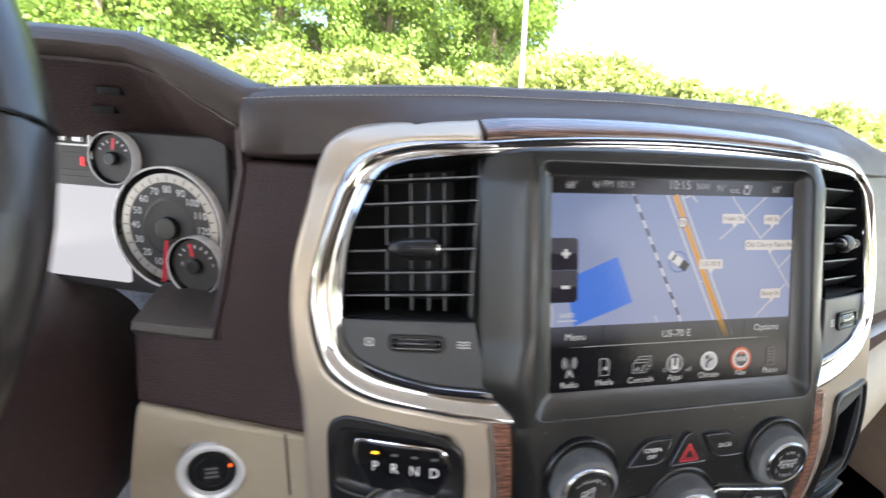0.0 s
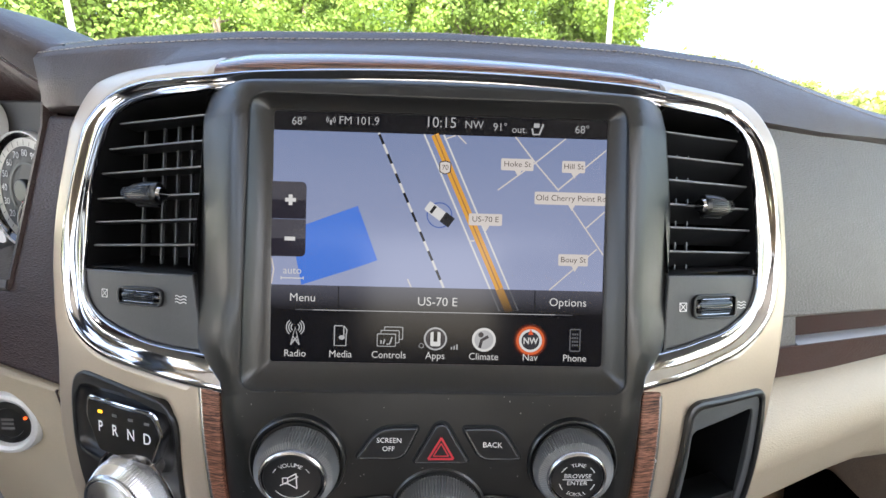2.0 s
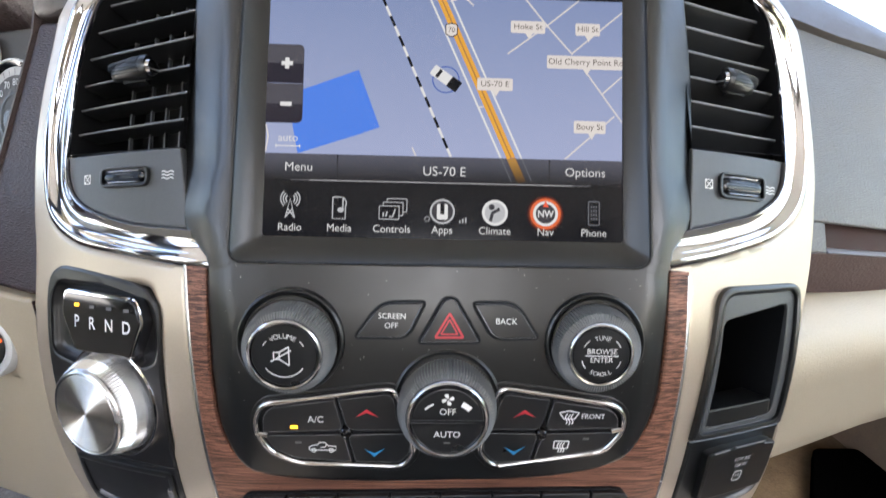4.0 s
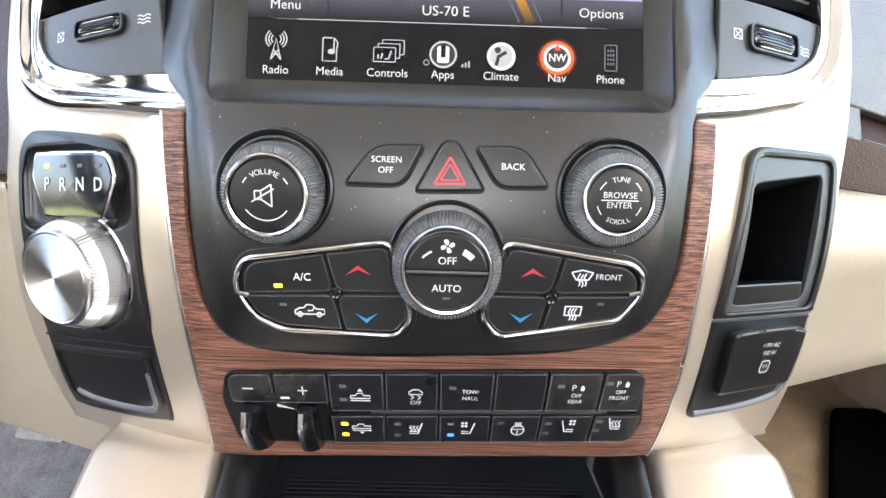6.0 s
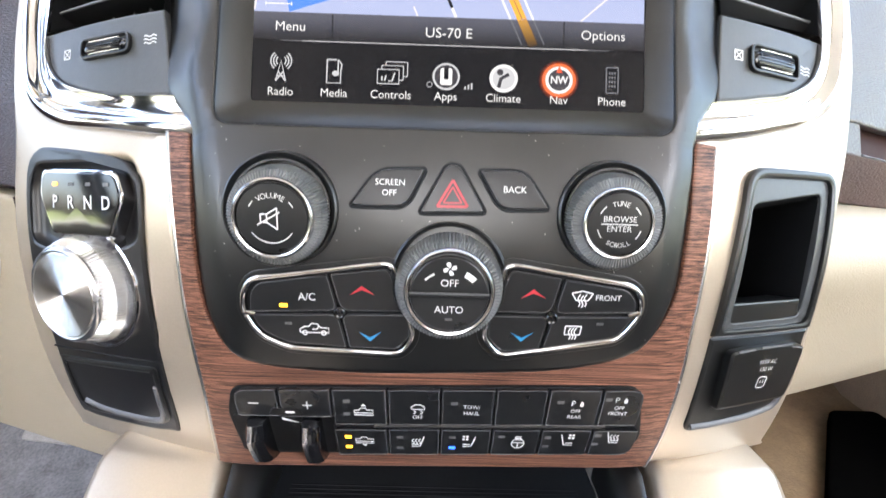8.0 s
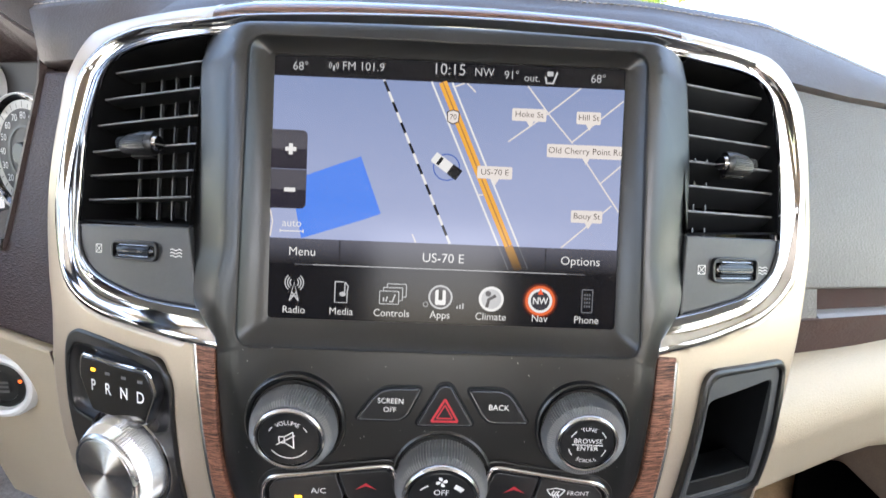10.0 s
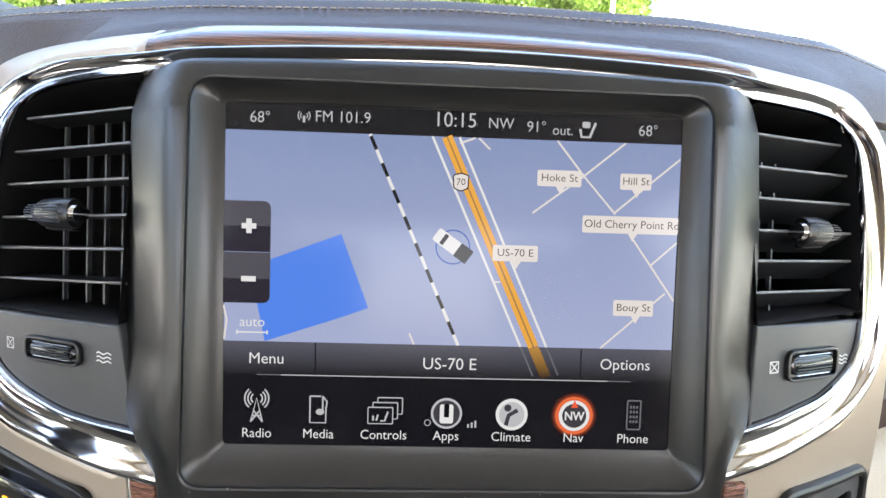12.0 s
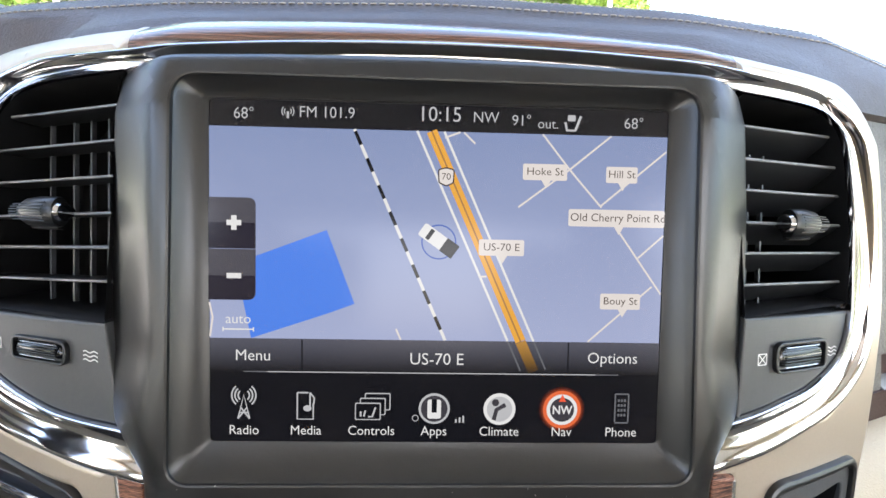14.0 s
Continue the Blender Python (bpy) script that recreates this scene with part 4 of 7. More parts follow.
POD_L = q4(-1120, -600, -1222, -589, -1400, -578, -1569, -556, -1813, -487, -1949, -404, -2008, -280, -2000, -100, -1960, 265, -1873, 513, -1775, 668, -1640, 722, -1473, 740, -1190, 756)
POD_R = q4(1110, -556, 1205, -540, 1330, -517, 1440, -490, 1600, -450, 1760, -360, 1820, -270, 1842, -153, 1830, 100, 1791, 362, 1712, 609, 1640, 690, 1560, 718, 1190, 739)
SHELL_L = q4(-1186, 999, -1597, 1000, -1860, 988, -1993, 940, -2115, 810, -2206, 504, -2296, 174, -2333, -131, -2310, -480, -2263, -760, -2241, -1366, -2270, -1850, -2330, -2440)
SHELL_R = q4(1162, 948, 1450, 942, 1667, 922, 1800, 875, 1900, 800, 1984, 645, 2069, 351, 2139, -122, 2128, -396, 2080, -700, 2003, -979, 1935, -1407, 1990, -1900, 2060, -2400)
WOOD_L = q4(-1183, -760, -1150, -1100, -1129, -1411, -1117, -1902, -1150, -2200, -1200, -2440)
WOOD_R = q4(1172, -771, 1159, -1116, 1139, -1523, 1148, -1800, 1162, -2100, 1161, -2380)


def on_shell(u, v, w):
    """The shell's face, whose upper edge rolls back like the wood insert between the two halves."""
    f = (v - 0.0828) / (0.0150 - 0.0188 * u)
    return on_stack(u, v, w - (0.0086 * max(0.0, (f - 0.3) / 0.7) ** 1.2 if w > -0.02 else 0.0))


def side_shell(name, outer, chrome, leg, label, holes=()):
    loop = spline(outer, 5, False) + spline(leg[::-1], 4, False) + [tuple(p) for p in spline(chrome, 4, False)]
    return part(name, plate(loop, holes, -0.075, 0.001, 0.004, on_shell, 0.006), M["shell"], surround, label)


side_shell("side_shell", SHELL_L, CHROME_L, WOOD_L, "champagne metallic painted shell", [rounded(q4(-2050, -850, -1400, -870, -1335, -1000, -1335, -1700, -2060, -1700, -2080, -960), 0.004, 4)])
side_shell("side_shell", SHELL_R, CHROME_R, WOOD_R, "champagne metallic painted shell", [rounded(q4(1370, -960, 1330, -1550, 1810, -1525, 1860, -885), 0.004, 4)])


def chrome_band(outer, inner, name="chrome_trim"):
    """A polished moulding between the shell and the vent housing: a raised outer bead, a hollow, a raised inner lip."""
    a, b2 = even(spline(outer, 6, False), 90), even(spline(inner, 6, False), 90)
    prof = ((-0.09, -0.004), (-0.09, 0.0010), (-0.04, 0.0026), (0.04, 0.0038), (0.13, 0.0043), (0.22, 0.0038), (0.33, 0.0022), (0.46, 0.0006), (0.60, -0.0002), (0.74, 0.0000), (0.86, 0.0009), (0.94, 0.0013), (0.98, 0.0005), (1.0, -0.006))
    secs = []
    for p, q in zip(a, b2):
        dip = 0.0020 * min(1.0, max(0.0, (0.165 - abs(p[0])) / 0.065)) * (p[1] > 0)
        secs.append([on_stack(p[0] + (q[0] - p[0]) * f, p[1] + (q[1] - p[1]) * f, w - dip * f) for f, w in prof])
    return part(name, loft(secs, False, False), M["chrome"], surround, "polished chrome moulding", 60)


OVER_C, OVER_P = q4(-900, 857, -600, 877, -300, 888, 0, 893), q4(-900, 780, -600, 799, -300, 810, 0, 814)
chrome_band(CHROME_L + OVER_C, POD_L + OVER_P)
chrome_band(CHROME_R + q4(900, 851, 600, 873, 300, 887, 0, 893), POD_R + q4(900, 769, 600, 793, 300, 808, 0, 814))


def top_strip(name, v_lo, v_hi, prof, material, label, u0, u1):
    secs = []
    for i in range(41):
        u = u0 + (u1 - u0) * i / 40
        lo, hi = (a + (b2 - a) * i / 40 for a, b2 in (v_lo, v_hi))
        arch = 0.0062 * (1 - (u / 0.12) ** 2)
        secs.append([on_stack(u, lo + arch + (hi - lo) * f, w) for f, w in prof])
    return part(name, loft(secs), material, surround, label, 50)


top_strip("wood_insert", (0.0832, 0.0824), (0.1000, 0.0956), ((0.0, -0.006), (0.0, 0.0002), (0.05, 0.0014), (0.16, 0.0022), (0.30, 0.0022), (0.42, 0.0014), (0.54, -0.0002), (0.66, -0.0022), (0.80, -0.0046), (0.92, -0.0066), (1.0, -0.0086), (1.0, -0.020)), M["woodgloss"], "glossy lacquered dark wood insert", -0.1184, 0.1160)

wood_in = q4(-1084, -740, -1072, -800, -1062, -1050, -1054, -1295, -1020, -1560, -872, -1752, -436, -1803, 68, -1792, 567, -1760, 890, -1655, 1022, -1428, 1050, -1127, 1064, -791, 1082, -745)
BEZEL_LOW = spline(wood_in, 5, False)
wood_loop = [tuple(p) for p in spline(WOOD_L, 4, False)] + [tuple(p) for p in spline(WOOD_R[::-1], 4, False)] + [(0.1172, -0.0752)] + BEZEL_LOW[::-1] + [(-0.1183, -0.0752)]
part("wood_panel", plate(wood_loop, (), -0.012, 0.0035, 0.0012, on_stack), M["wood"], surround, "dark open-pored wood panel with fine horizontal grain")
for leg in (WOOD_L, WOOD_R):
    part("silver_edge", sweep([on_stack(p[0], p[1], 0.0022) for p in spline(leg, 6, False)], 0.0013, 8), M["satin"], surround, "thin satin silver edge")

# ---- infotainment display ----
B = 0.008
display = thing("infotainment_display", on_stack(0, -0.1, 0), "charcoal framed colour touch display showing a navigation map", "display")
bez = q4(-900, 799, -1100, 785, -1232, 768, -1250, 500, -1274, 200, -1290, -156, -1282, -300, -1240, -520, -1222, -590, -1078, -731)
bez_r = q4(1086, -666, 1198, -545, 1226, -467, 1254, -290, 1262, -30, 1255, 200, 1238, 330, 1206, 530, 1174, 736, 1110, 764, 900, 779, 600, 795, 300, 807, 0, 812, -300, 814, -600, 810)
bezel_loop = rounded(bez, [0, 0.004, 0.004, 0.004, 0.004, 0.004, 0.004, 0.003, 0.003, 0], 4) + BEZEL_LOW[2:-2] + rounded(bez_r, [0, 0.003, 0.003, 0.004, 0.004, 0.004, 0.004, 0.004, 0.007, 0.006, 0.004, 0.004, 0.004, 0.004, 0.004, 0], 4)
bezel_loop = [p for p, q in zip(bezel_loop, bezel_loop[1:] + bezel_loop[:1]) if (Vector(p) - Vector(q)).length > 0.0002]
recess = rounded([(-0.0952, -0.0745), (0.0952, -0.0738), (0.0922, 0.0705), (-0.0926, 0.0712)], 0.008, 6)
FLANK_L = ((-0.16, -0.10, -0.078, -0.055, -0.030, -0.0156, 0.020, 0.050, 0.0764), (0.102, 0.1055, 0.109, 0.1225, 0.1282, 0.1290, 0.1274, 0.1250, 0.1236))
FLANK_R = ((-0.16, -0.10, -0.078, -0.055, -0.029, -0.003, 0.020, 0.033, 0.053, 0.0736), (0.102, 0.1055, 0.109, 0.1200, 0.1254, 0.1262, 0.1255, 0.1238, 0.1206, 0.1176))


def flank(side, v):
    """How far out the display frame reaches at a height."""
    return float(np.interp(v, *(FLANK_L if side < 0 else FLANK_R)))


def on_bezel(u, v, w):
    """The display frame's face, which slopes away towards both flanks."""
    edge = flank(u, v)
    wide = float(np.interp(v, (-0.11, -0.085, -0.060, -0.030), (0.014, 0.012, 0.018, edge - 0.0965)))
    d = max(0.0, abs(u) - edge + wide)
    e = max(0.0, v - 0.0742 - 0.0034 * (1 - (u / 0.12) ** 2))
    return on_stack(u, v, w - 0.53 * d * d / (d + 0.004) - 0.50 * e * e / (e + 0.003))


part("bezel", plate(bezel_loop, [recess], -0.006, B, 0.0024, on_bezel, 0.004, r_hole=0.0010), M["bezel"], display, "satin charcoal plastic frame")
inner = rounded([(-0.0855, -0.0640), (0.0860, -0.0640), (0.0855, 0.0640), (-0.0855, 0.0640)], 0.002, 6)
a, b2 = ccw(recess), ccw(inner)
rows = [[on_bezel(x, y, B - 0.0010) for x, y in a], [on_stack(x * 0.92 + p * 0.08, y * 0.92 + q * 0.08, B * 0.74) for (x, y), (p, q) in zip(a, b2)], [on_stack(x * 0.12 + p * 0.88, y * 0.12 + q * 0.88, B * 0.16) for (x, y), (p, q) in zip(a, b2)], [on_screen(x, y, 0.0004) for x, y in b2], [on_screen(x, y, -0.004) for x, y in b2]]
part("recess_wall", loft(rows, True, False), M["bezel"], display)
dust = random.Random(3)
bm = bmesh.new()
for i in range(90):
    x, y, size, turn = dust.uniform(-0.098, 0.098), dust.uniform(-0.168, -0.072), dust.choice((0.00013, 0.00018, 0.00026)), dust.uniform(0, 3.14)
    c, d = size * math.cos(turn), size * math.sin(turn)
    bm.faces.new([bm.verts.new(on_bezel(x + p * c - q * d, y + p * d + q * c, B + 0.00012)) for p, q in ((-1.6, -0.6), (1.6, -0.6), (1.2, 0.6), (-1.2, 0.6))])
tagged(part("dust", bm, M["lint"], display, "scattered pale dust specks", 0), kind="stuff")
screen = part("screen", plate(box2(-0.0862, -0.0647, 0.0862, 0.0647, 0.001), (), -0.005, 0.0, 0.0003, on_screen, 0), M["s_black"], display, "lit colour screen")

L = [0.00012 * i for i in range(12)]


def lay(name, bm, key, level, label=""):
    return part(name, bm, M[key], screen, label, 0)


MAP0, MAP1 = -0.0245, 0.0542
lay("map_ground", shape([(-0.0856, MAP0), (0.0854, MAP0), (0.0854, MAP1), (-0.0856, MAP1)], at_screen(L[1])), "s_map", 1, "blue-grey map ground")
lay("water_patch", shape(q4(-423, 167, -678, 68, -760, 30, -702, -244, -420, -148, -317, -109), at_screen(L[2])), "s_lake", 2, "bright blue patch")
for street in (q4(378, 542, 484, 412, 610, 272), q4(639, 541, 484, 412, 293, 267), q4(852, 488, 605, 276), q4(677, 186, 852, -55), q4(853, 170, 757, 82), q4(816, -26, 575, -243),
               q4(82, 541, 125, 500), q4(12, 519, 69, 541), q4(150, 1, 180, 3), q4(-160, -202, -141, -244)):
    lay("street_line", strokes([street], 0.0007, at_screen(L[2])), "s_tag", 2, "thin pale street line")
for edge in (q4(-92, 542, 266, -244), q4(9, 542, 366, -244)):
    lay("road_edge", strokes([edge], 0.0009, at_screen(L[2])), "s_white", 2)
lay("highway_line", strokes([q4(-38, 542, 316, -244)], 0.0040, at_screen(L[3])), "s_orange", 3, "orange highway line")
lay("median_line", strokes([q4(-38, 542, 316, -244)], 0.0006, at_screen(L[4])), "s_brownline", 4)
lay("railway_line", strokes([q4(-324, 542, 27, -244)], 0.0012, at_screen(L[2])), "s_white", 2)
for i in range(8):
    f0, f1 = (i + 0.08) / 8, (i + 0.58) / 8
    lay("railway_dash", strokes([[(-0.0324 + 0.0351 * f, 0.0542 - 0.0786 * f) for f in (f0, f1)]], 0.0013, at_screen(L[3])), "s_car", 3)


def tag(text, u, v, wide, cap, tail=None, cut=None):
    h = cap * 1.05
    u1 = min(u + wide / 2, 0.0853)
    bm = shape(box2(u - wide / 2, v - h, u1, v + h, 0.0008), at_screen(L[5]))
    if tail is not None:
        shape([(u + tail - 0.0018, v - h), (u + tail + 0.0018, v - h), (u + tail, v - h - 0.0030)], at_screen(L[5]), bm)
    lay("map_label", bm, "s_tag", 5, "pale map label with brown lettering")
    lay("label_text", words(text, u if cut is None else cut, v + 0.0001, cap, at_screen(L[6]), align="CENTER" if cut is None else "LEFT", squeeze=1.06 if cut is None else 1.0), "s_ink", 6)


tag("Hoke St", 0.0390, 0.0400, 0.0168, 0.0029, 0.0005)
tag("Hill St", 0.0682, 0.0396, 0.0120, 0.0029, 0.0005)
tag("Old Cherry Point Rd", 0.0670, 0.0232, 0.0372, 0.0031, 0.0008, 0.0490)
tag("US-70 E", 0.0233, 0.0113, 0.0172, 0.0029, 0.0004)
tag("Bouy St", 0.0694, -0.0085, 0.0155, 0.0029, 0.0010)
sign = rounded(q4(-10, 400, 19, 408, 48, 400, 46, 352, 19, 340, -8, 352), 0.0008)
lay("route_shield", shape(sign, at_screen(L[5])), "s_tag", 5)
lay("shield_outline", strokes([sign + sign[:1]], 0.0005, at_screen(L[6])), "s_ink", 6)
lay("label_text", words("70", 0.0019, 0.0374, 0.0026, at_screen(L[6])), "s_ink", 6)

# vehicle marker
lay("marker_ring", ring2(-0.0004, 0.0130, 0.0061, 0.0066, at_screen(L[5])), "s_ring", 5)
cs, sn = math.cos(radians(-35)), math.sin(radians(-35))
loc = lambda x, y: (-0.0003 + cs * x - sn * y, 0.0134 + sn * x + cs * y)
lay("marker_body", shape([loc(*p) for p in box2(-0.0080, -0.0027, 0.0030, 0.0027, 0.0009)], at_screen(L[6])), "s_white", 6)
bm = shape([loc(*p) for p in box2(0.0020, -0.0029, 0.0075, 0.0029, 0.0004)], at_screen(L[7]))
shape([loc(*p) for p in box2(-0.0050, -0.0022, -0.0034, 0.0022, 0.0004)], at_screen(L[7]), bm)
lay("marker_bed", bm, "s_car", 7)

# zoom keys and scale
lay("zoom_key", shape(rounded([(-0.0857, 0.0092), (-0.0684, 0.0092), (-0.0684, 0.0281), (-0.0857, 0.0281)], [0, 0, 0.003, 0]), at_screen(L[4])), "s_grey", 4)
lay("zoom_key", shape(rounded([(-0.0857, -0.0100), (-0.0684, -0.0100), (-0.0684, 0.0090), (-0.0857, 0.0090)], [0, 0.003, 0, 0]), at_screen(L[4])), "s_grey", 4)
bm = shape([(-0.0857, 0.0092), (-0.0686, 0.0092), (-0.0686, 0.0188), (-0.0857, 0.0188)], at_screen(L[5]))
shape(rounded([(-0.0857, -0.0099), (-0.0686, -0.0099), (-0.0686, -0.0009), (-0.0857, -0.0009)], [0, 0.003, 0, 0]), at_screen(L[5]), bm)
lay("key_shade", bm, "s_keylow", 5)
bm = strokes([q4(-790, 188, -736, 188), q4(-763, 161, -763, 215)], 0.0020, at_screen(L[6]))
strokes([q4(-790, -9, -736, -9)], 0.0020, at_screen(L[6]), bm)
lay("zoom_signs", bm, "s_white", 6)
lay("scale_text", words("auto", -0.0748, -0.0172, 0.0038, at_screen(L[5])), "s_white", 5)
lay("scale_bar", strokes([q4(-804, -210, -692, -210), q4(-804, -218, -804, -202), q4(-692, -218, -692, -202)], 0.0005, at_screen(L[5])), "s_white", 5)
lay("side_arrow", strokes([q4(-854, -110, -842, -165, -852, -238)], 0.0007, at_screen(L[5])), "s_tag", 5)

# status row
for text, u, v, cap in (("68°", -0.0728, 0.0588, 0.0042), ("FM 101.9", -0.0425, 0.0598, 0.0042), ("10:15", -0.0008, 0.0602, 0.0056), ("NW", 0.0163, 0.0596, 0.0041), ("91°", 0.0297, 0.0588, 0.0041), ("out.", 0.0397, 0.0579, 0.0038), ("68°", 0.0722, 0.0588, 0.0042)):
    lay("status_text", words(text, u, v, cap, at_screen(L[3]), squeeze=0.95), "s_light", 3)
bm = strokes([q4(-568, 575, -568, 600)], 0.0009, at_screen(L[3]))
for a in (0, 180):
    for r in (0.0011, 0.0020):
        ring2(-0.0568, 0.0600, r, r + 0.0004, at_screen(L[3]), bm, 8, a - 45, a + 45)
lay("aerial_sign", bm, "s_light", 3)
bm = strokes([q4(462, 588, 468, 558, 500, 558, 520, 612)], 0.0010, at_screen(L[3]))
shape(box2(0.0470, 0.0592, 0.0500, 0.0615, 0.0005), at_screen(L[3]), bm)
lay("seat_sign", bm, "s_light", 3)

# menu bar: the map's lower part runs on, dimmed, behind it
lay("menu_bar", shape([(-0.0856, -0.0245), (0.0856, -0.0245), (0.0856, -0.0370), (-0.0856, -0.0370)], at_screen(L[2])), "s_bar", 2)
lay("menu_rule", strokes([q4(-640, -371, 610, -371)], 0.0004, at_screen(L[3])), "s_light", 3)
for end in (q4(-730, -371, -640, -371), q4(610, -371, 700, -371)):
    lay("menu_rule", strokes([end], 0.0004, at_screen(L[3])), "s_faint", 3)
lay("menu_divider", strokes([q4(-512, -246, -511, -370), ], 0.0005, at_screen(L[3])), "s_car", 3)
lay("menu_divider", strokes([q4(501, -246, 502, -366)], 0.0005, at_screen(L[3])), "s_car", 3)
lay("bar_highway", strokes([q4(316, -246, 369, -362)], 0.0040, at_screen(L[3])), "s_fade", 3)
for edge in (q4(267, -246, 318, -358), q4(367, -246, 415, -352)):
    lay("bar_road_edge", strokes([edge], 0.0006, at_screen(L[3])), "s_faint", 3)
lay("menu_text", words("Menu", -0.0694, -0.0310, 0.0043, at_screen(L[4])), "s_white", 4)
lay("menu_text", words("US-70 E", -0.0003, -0.0318, 0.0046, at_screen(L[4])), "s_white", 4)
lay("menu_text", words("Options", 0.0674, -0.0307, 0.0043, at_screen(L[4])), "s_white", 4)

NAMES = ("Radio", "Media", "Controls", "Apps", "Climate", "Nav", "Phone")
ICON_U = (-0.0728, -0.0496, -0.0248, -0.0009, 0.0242, 0.0484, 0.0717)
for nm, u in zip(NAMES, ICON_U):
    lay("icon_text", words(nm, u, -0.0597, 0.0037, at_screen(L[3]), squeeze=0.96), "s_white", 3)


def icon(lines, u, width=0.00055, key="s_light", v=-0.0500, lvl=4):
    return strokes([[(u + x / 1e4, v + y / 1e4) for x, y in ln] for ln in lines], width, at_screen(L[lvl]))


# radio mast
bm = icon([[(-22, -52), (0, 40), (22, -52)], [(-16, -28), (16, -28)], [(-22, -52), (12, -8)], [(22, -52), (-12, -8)]], ICON_U[0], 0.0006)
for a in (0, 180):
    for r in (0.0018, 0.0030, 0.0042):
        ring2(ICON_U[0], -0.0462, r, r + 0.0006, at_screen(L[4]), bm, 8, a - 50, a + 50)
lay("radio_icon", bm, "s_light", 4)
bm = icon([[(-32, 50), (10, 50)], [(-32, 50), (-32, -52), (28, -52), (28, 10)], [(16, 50), (16, -8)], [(16, 50), (32, 30), (30, 8)]], ICON_U[1], 0.0006)
shape([(x * 0.0016 + ICON_U[1] + 0.0006, y * 0.0012 - 0.0510) for x, y in circle(0, 0, 1, 16)], at_screen(L[4]), bm)
lay("media_icon", bm, "s_light", 4)
u0 = ICON_U[2]
for k, o in enumerate((0.0036, 0.0018, 0.0)):
    lay("card_icon", shape(box2(u0 - 0.0062 + o, -0.0552 + o, u0 + 0.0036 + o, -0.0485 + o, 0.0006), at_screen(L[3 + 2 * k])), "s_light", 3)
    lay("card_icon", shape(box2(u0 - 0.0058 + o, -0.0548 + o, u0 + 0.0032 + o, -0.0489 + o, 0.0005), at_screen(L[4 + 2 * k])), "s_black", 4)
bm = icon([[(-40, -38), (-40, -18)], [(-28, -38), (-22, -14)], [(-12, -38), (4, -38), (16, -2)]], u0, 0.0007, lvl=9)
lay("controls_icon", bm, "s_light", 5)
bm = shape([(ICON_U[3] + x, -0.0508 + y) for x, y in circle(0, 0, 0.0060, 32)], at_screen(L[3]))
lay("apps_icon", bm, "s_light", 3)
lay("apps_icon", shape([(ICON_U[3] + x, -0.0508 + y) for x, y in circle(0, 0, 0.0051, 32)], at_screen(L[4])), "s_key", 4)
lay("apps_icon", shape(box2(ICON_U[3] - 0.0026, -0.0546, ICON_U[3] + 0.0026, -0.0472, 0.0010), at_screen(L[5])), "s_white", 5)
lay("apps_icon", shape(box2(ICON_U[3] - 0.0010, -0.0522, ICON_U[3] + 0.0010, -0.0470, 0.0004), at_screen(L[6])), "s_black", 6)
bm = strokes([q4(75, -562, 75, -548), q4(89, -562, 89, -541), q4(103, -562, 103, -534)], 0.0007, at_screen(L[4]))
ring2(-0.0081, -0.0545, 0.0010, 0.0013, at_screen(L[4]), bm, 16)
lay("signal_icon", bm, "s_light", 4)
bm = shape([(ICON_U[4] + x, -0.0508 + y) for x, y in circle(0, 0, 0.0062, 32)], at_screen(L[3]))
lay("climate_icon", bm, "s_white", 3)
lay("climate_icon", shape([(ICON_U[4] + x, -0.0508 + y) for x, y in circle(0, 0, 0.0049, 32)], at_screen(L[4])), "s_light", 4)
bm = shape([(ICON_U[4] - 0.0016 + x, -0.0482 + y) for x, y in circle(0, 0, 0.0014, 16)], at_screen(L[5]))
strokes([[(ICON_U[4] - 0.0022, -0.0550), (ICON_U[4] - 0.0012, -0.0510), (ICON_U[4] + 0.0022, -0.0490)]], 0.0016, at_screen(L[5]), bm)
lay("climate_icon", bm, "s_key", 5)
lay("nav_icon", ring2(ICON_U[5], -0.0508, 0.0, 0.0088, at_screen(L[1])), "s_halo2", 1)
lay("nav_icon", ring2(ICON_U[5], -0.0508, 0.0, 0.0081, at_screen(L[2])), "s_halo", 2)
lay("nav_icon", ring2(ICON_U[5], -0.0508, 0.0, 0.0074, at_screen(L[3])), "s_glow", 3, "glowing orange ring")
lay("nav_icon", shape([(ICON_U[5] + x, -0.0508 + y) for x, y in circle(0, 0, 0.0060, 32)], at_screen(L[4])), "s_white", 4)
lay("nav_icon", shape([(ICON_U[5] + x, -0.0508 + y) for x, y in circle(0, 0, 0.0047, 32)], at_screen(L[5])), "s_key", 5)
lay("nav_icon", words("NW", ICON_U[5], -0.0510, 0.0034, at_screen(L[6]), squeeze=0.9, bold=0.0001), "s_white", 6)
lay("nav_icon", shape([(ICON_U[5] - 0.0014, -0.0476), (ICON_U[5] + 0.0014, -0.0476), (ICON_U[5], -0.0446)], at_screen(L[6])), "s_red", 6)
bm = icon([[(-26, -58), (26, -58)], [(26, -55), (26, 55)], [(26, 55), (-26, 55)], [(-26, 55), (-26, -55)]], ICON_U[6], 0.0006)
for r in range(4):
    for c in range(3):
        shape(box2(ICON_U[6] - 0.0016 + c * 0.0012, -0.0533 + r * 0.0019, ICON_U[6] - 0.0008 + c * 0.0012, -0.0522 + r * 0.0019, 0.0002), at_screen(L[4]), bm)
lay("phone_icon", bm, "s_faint", 4)


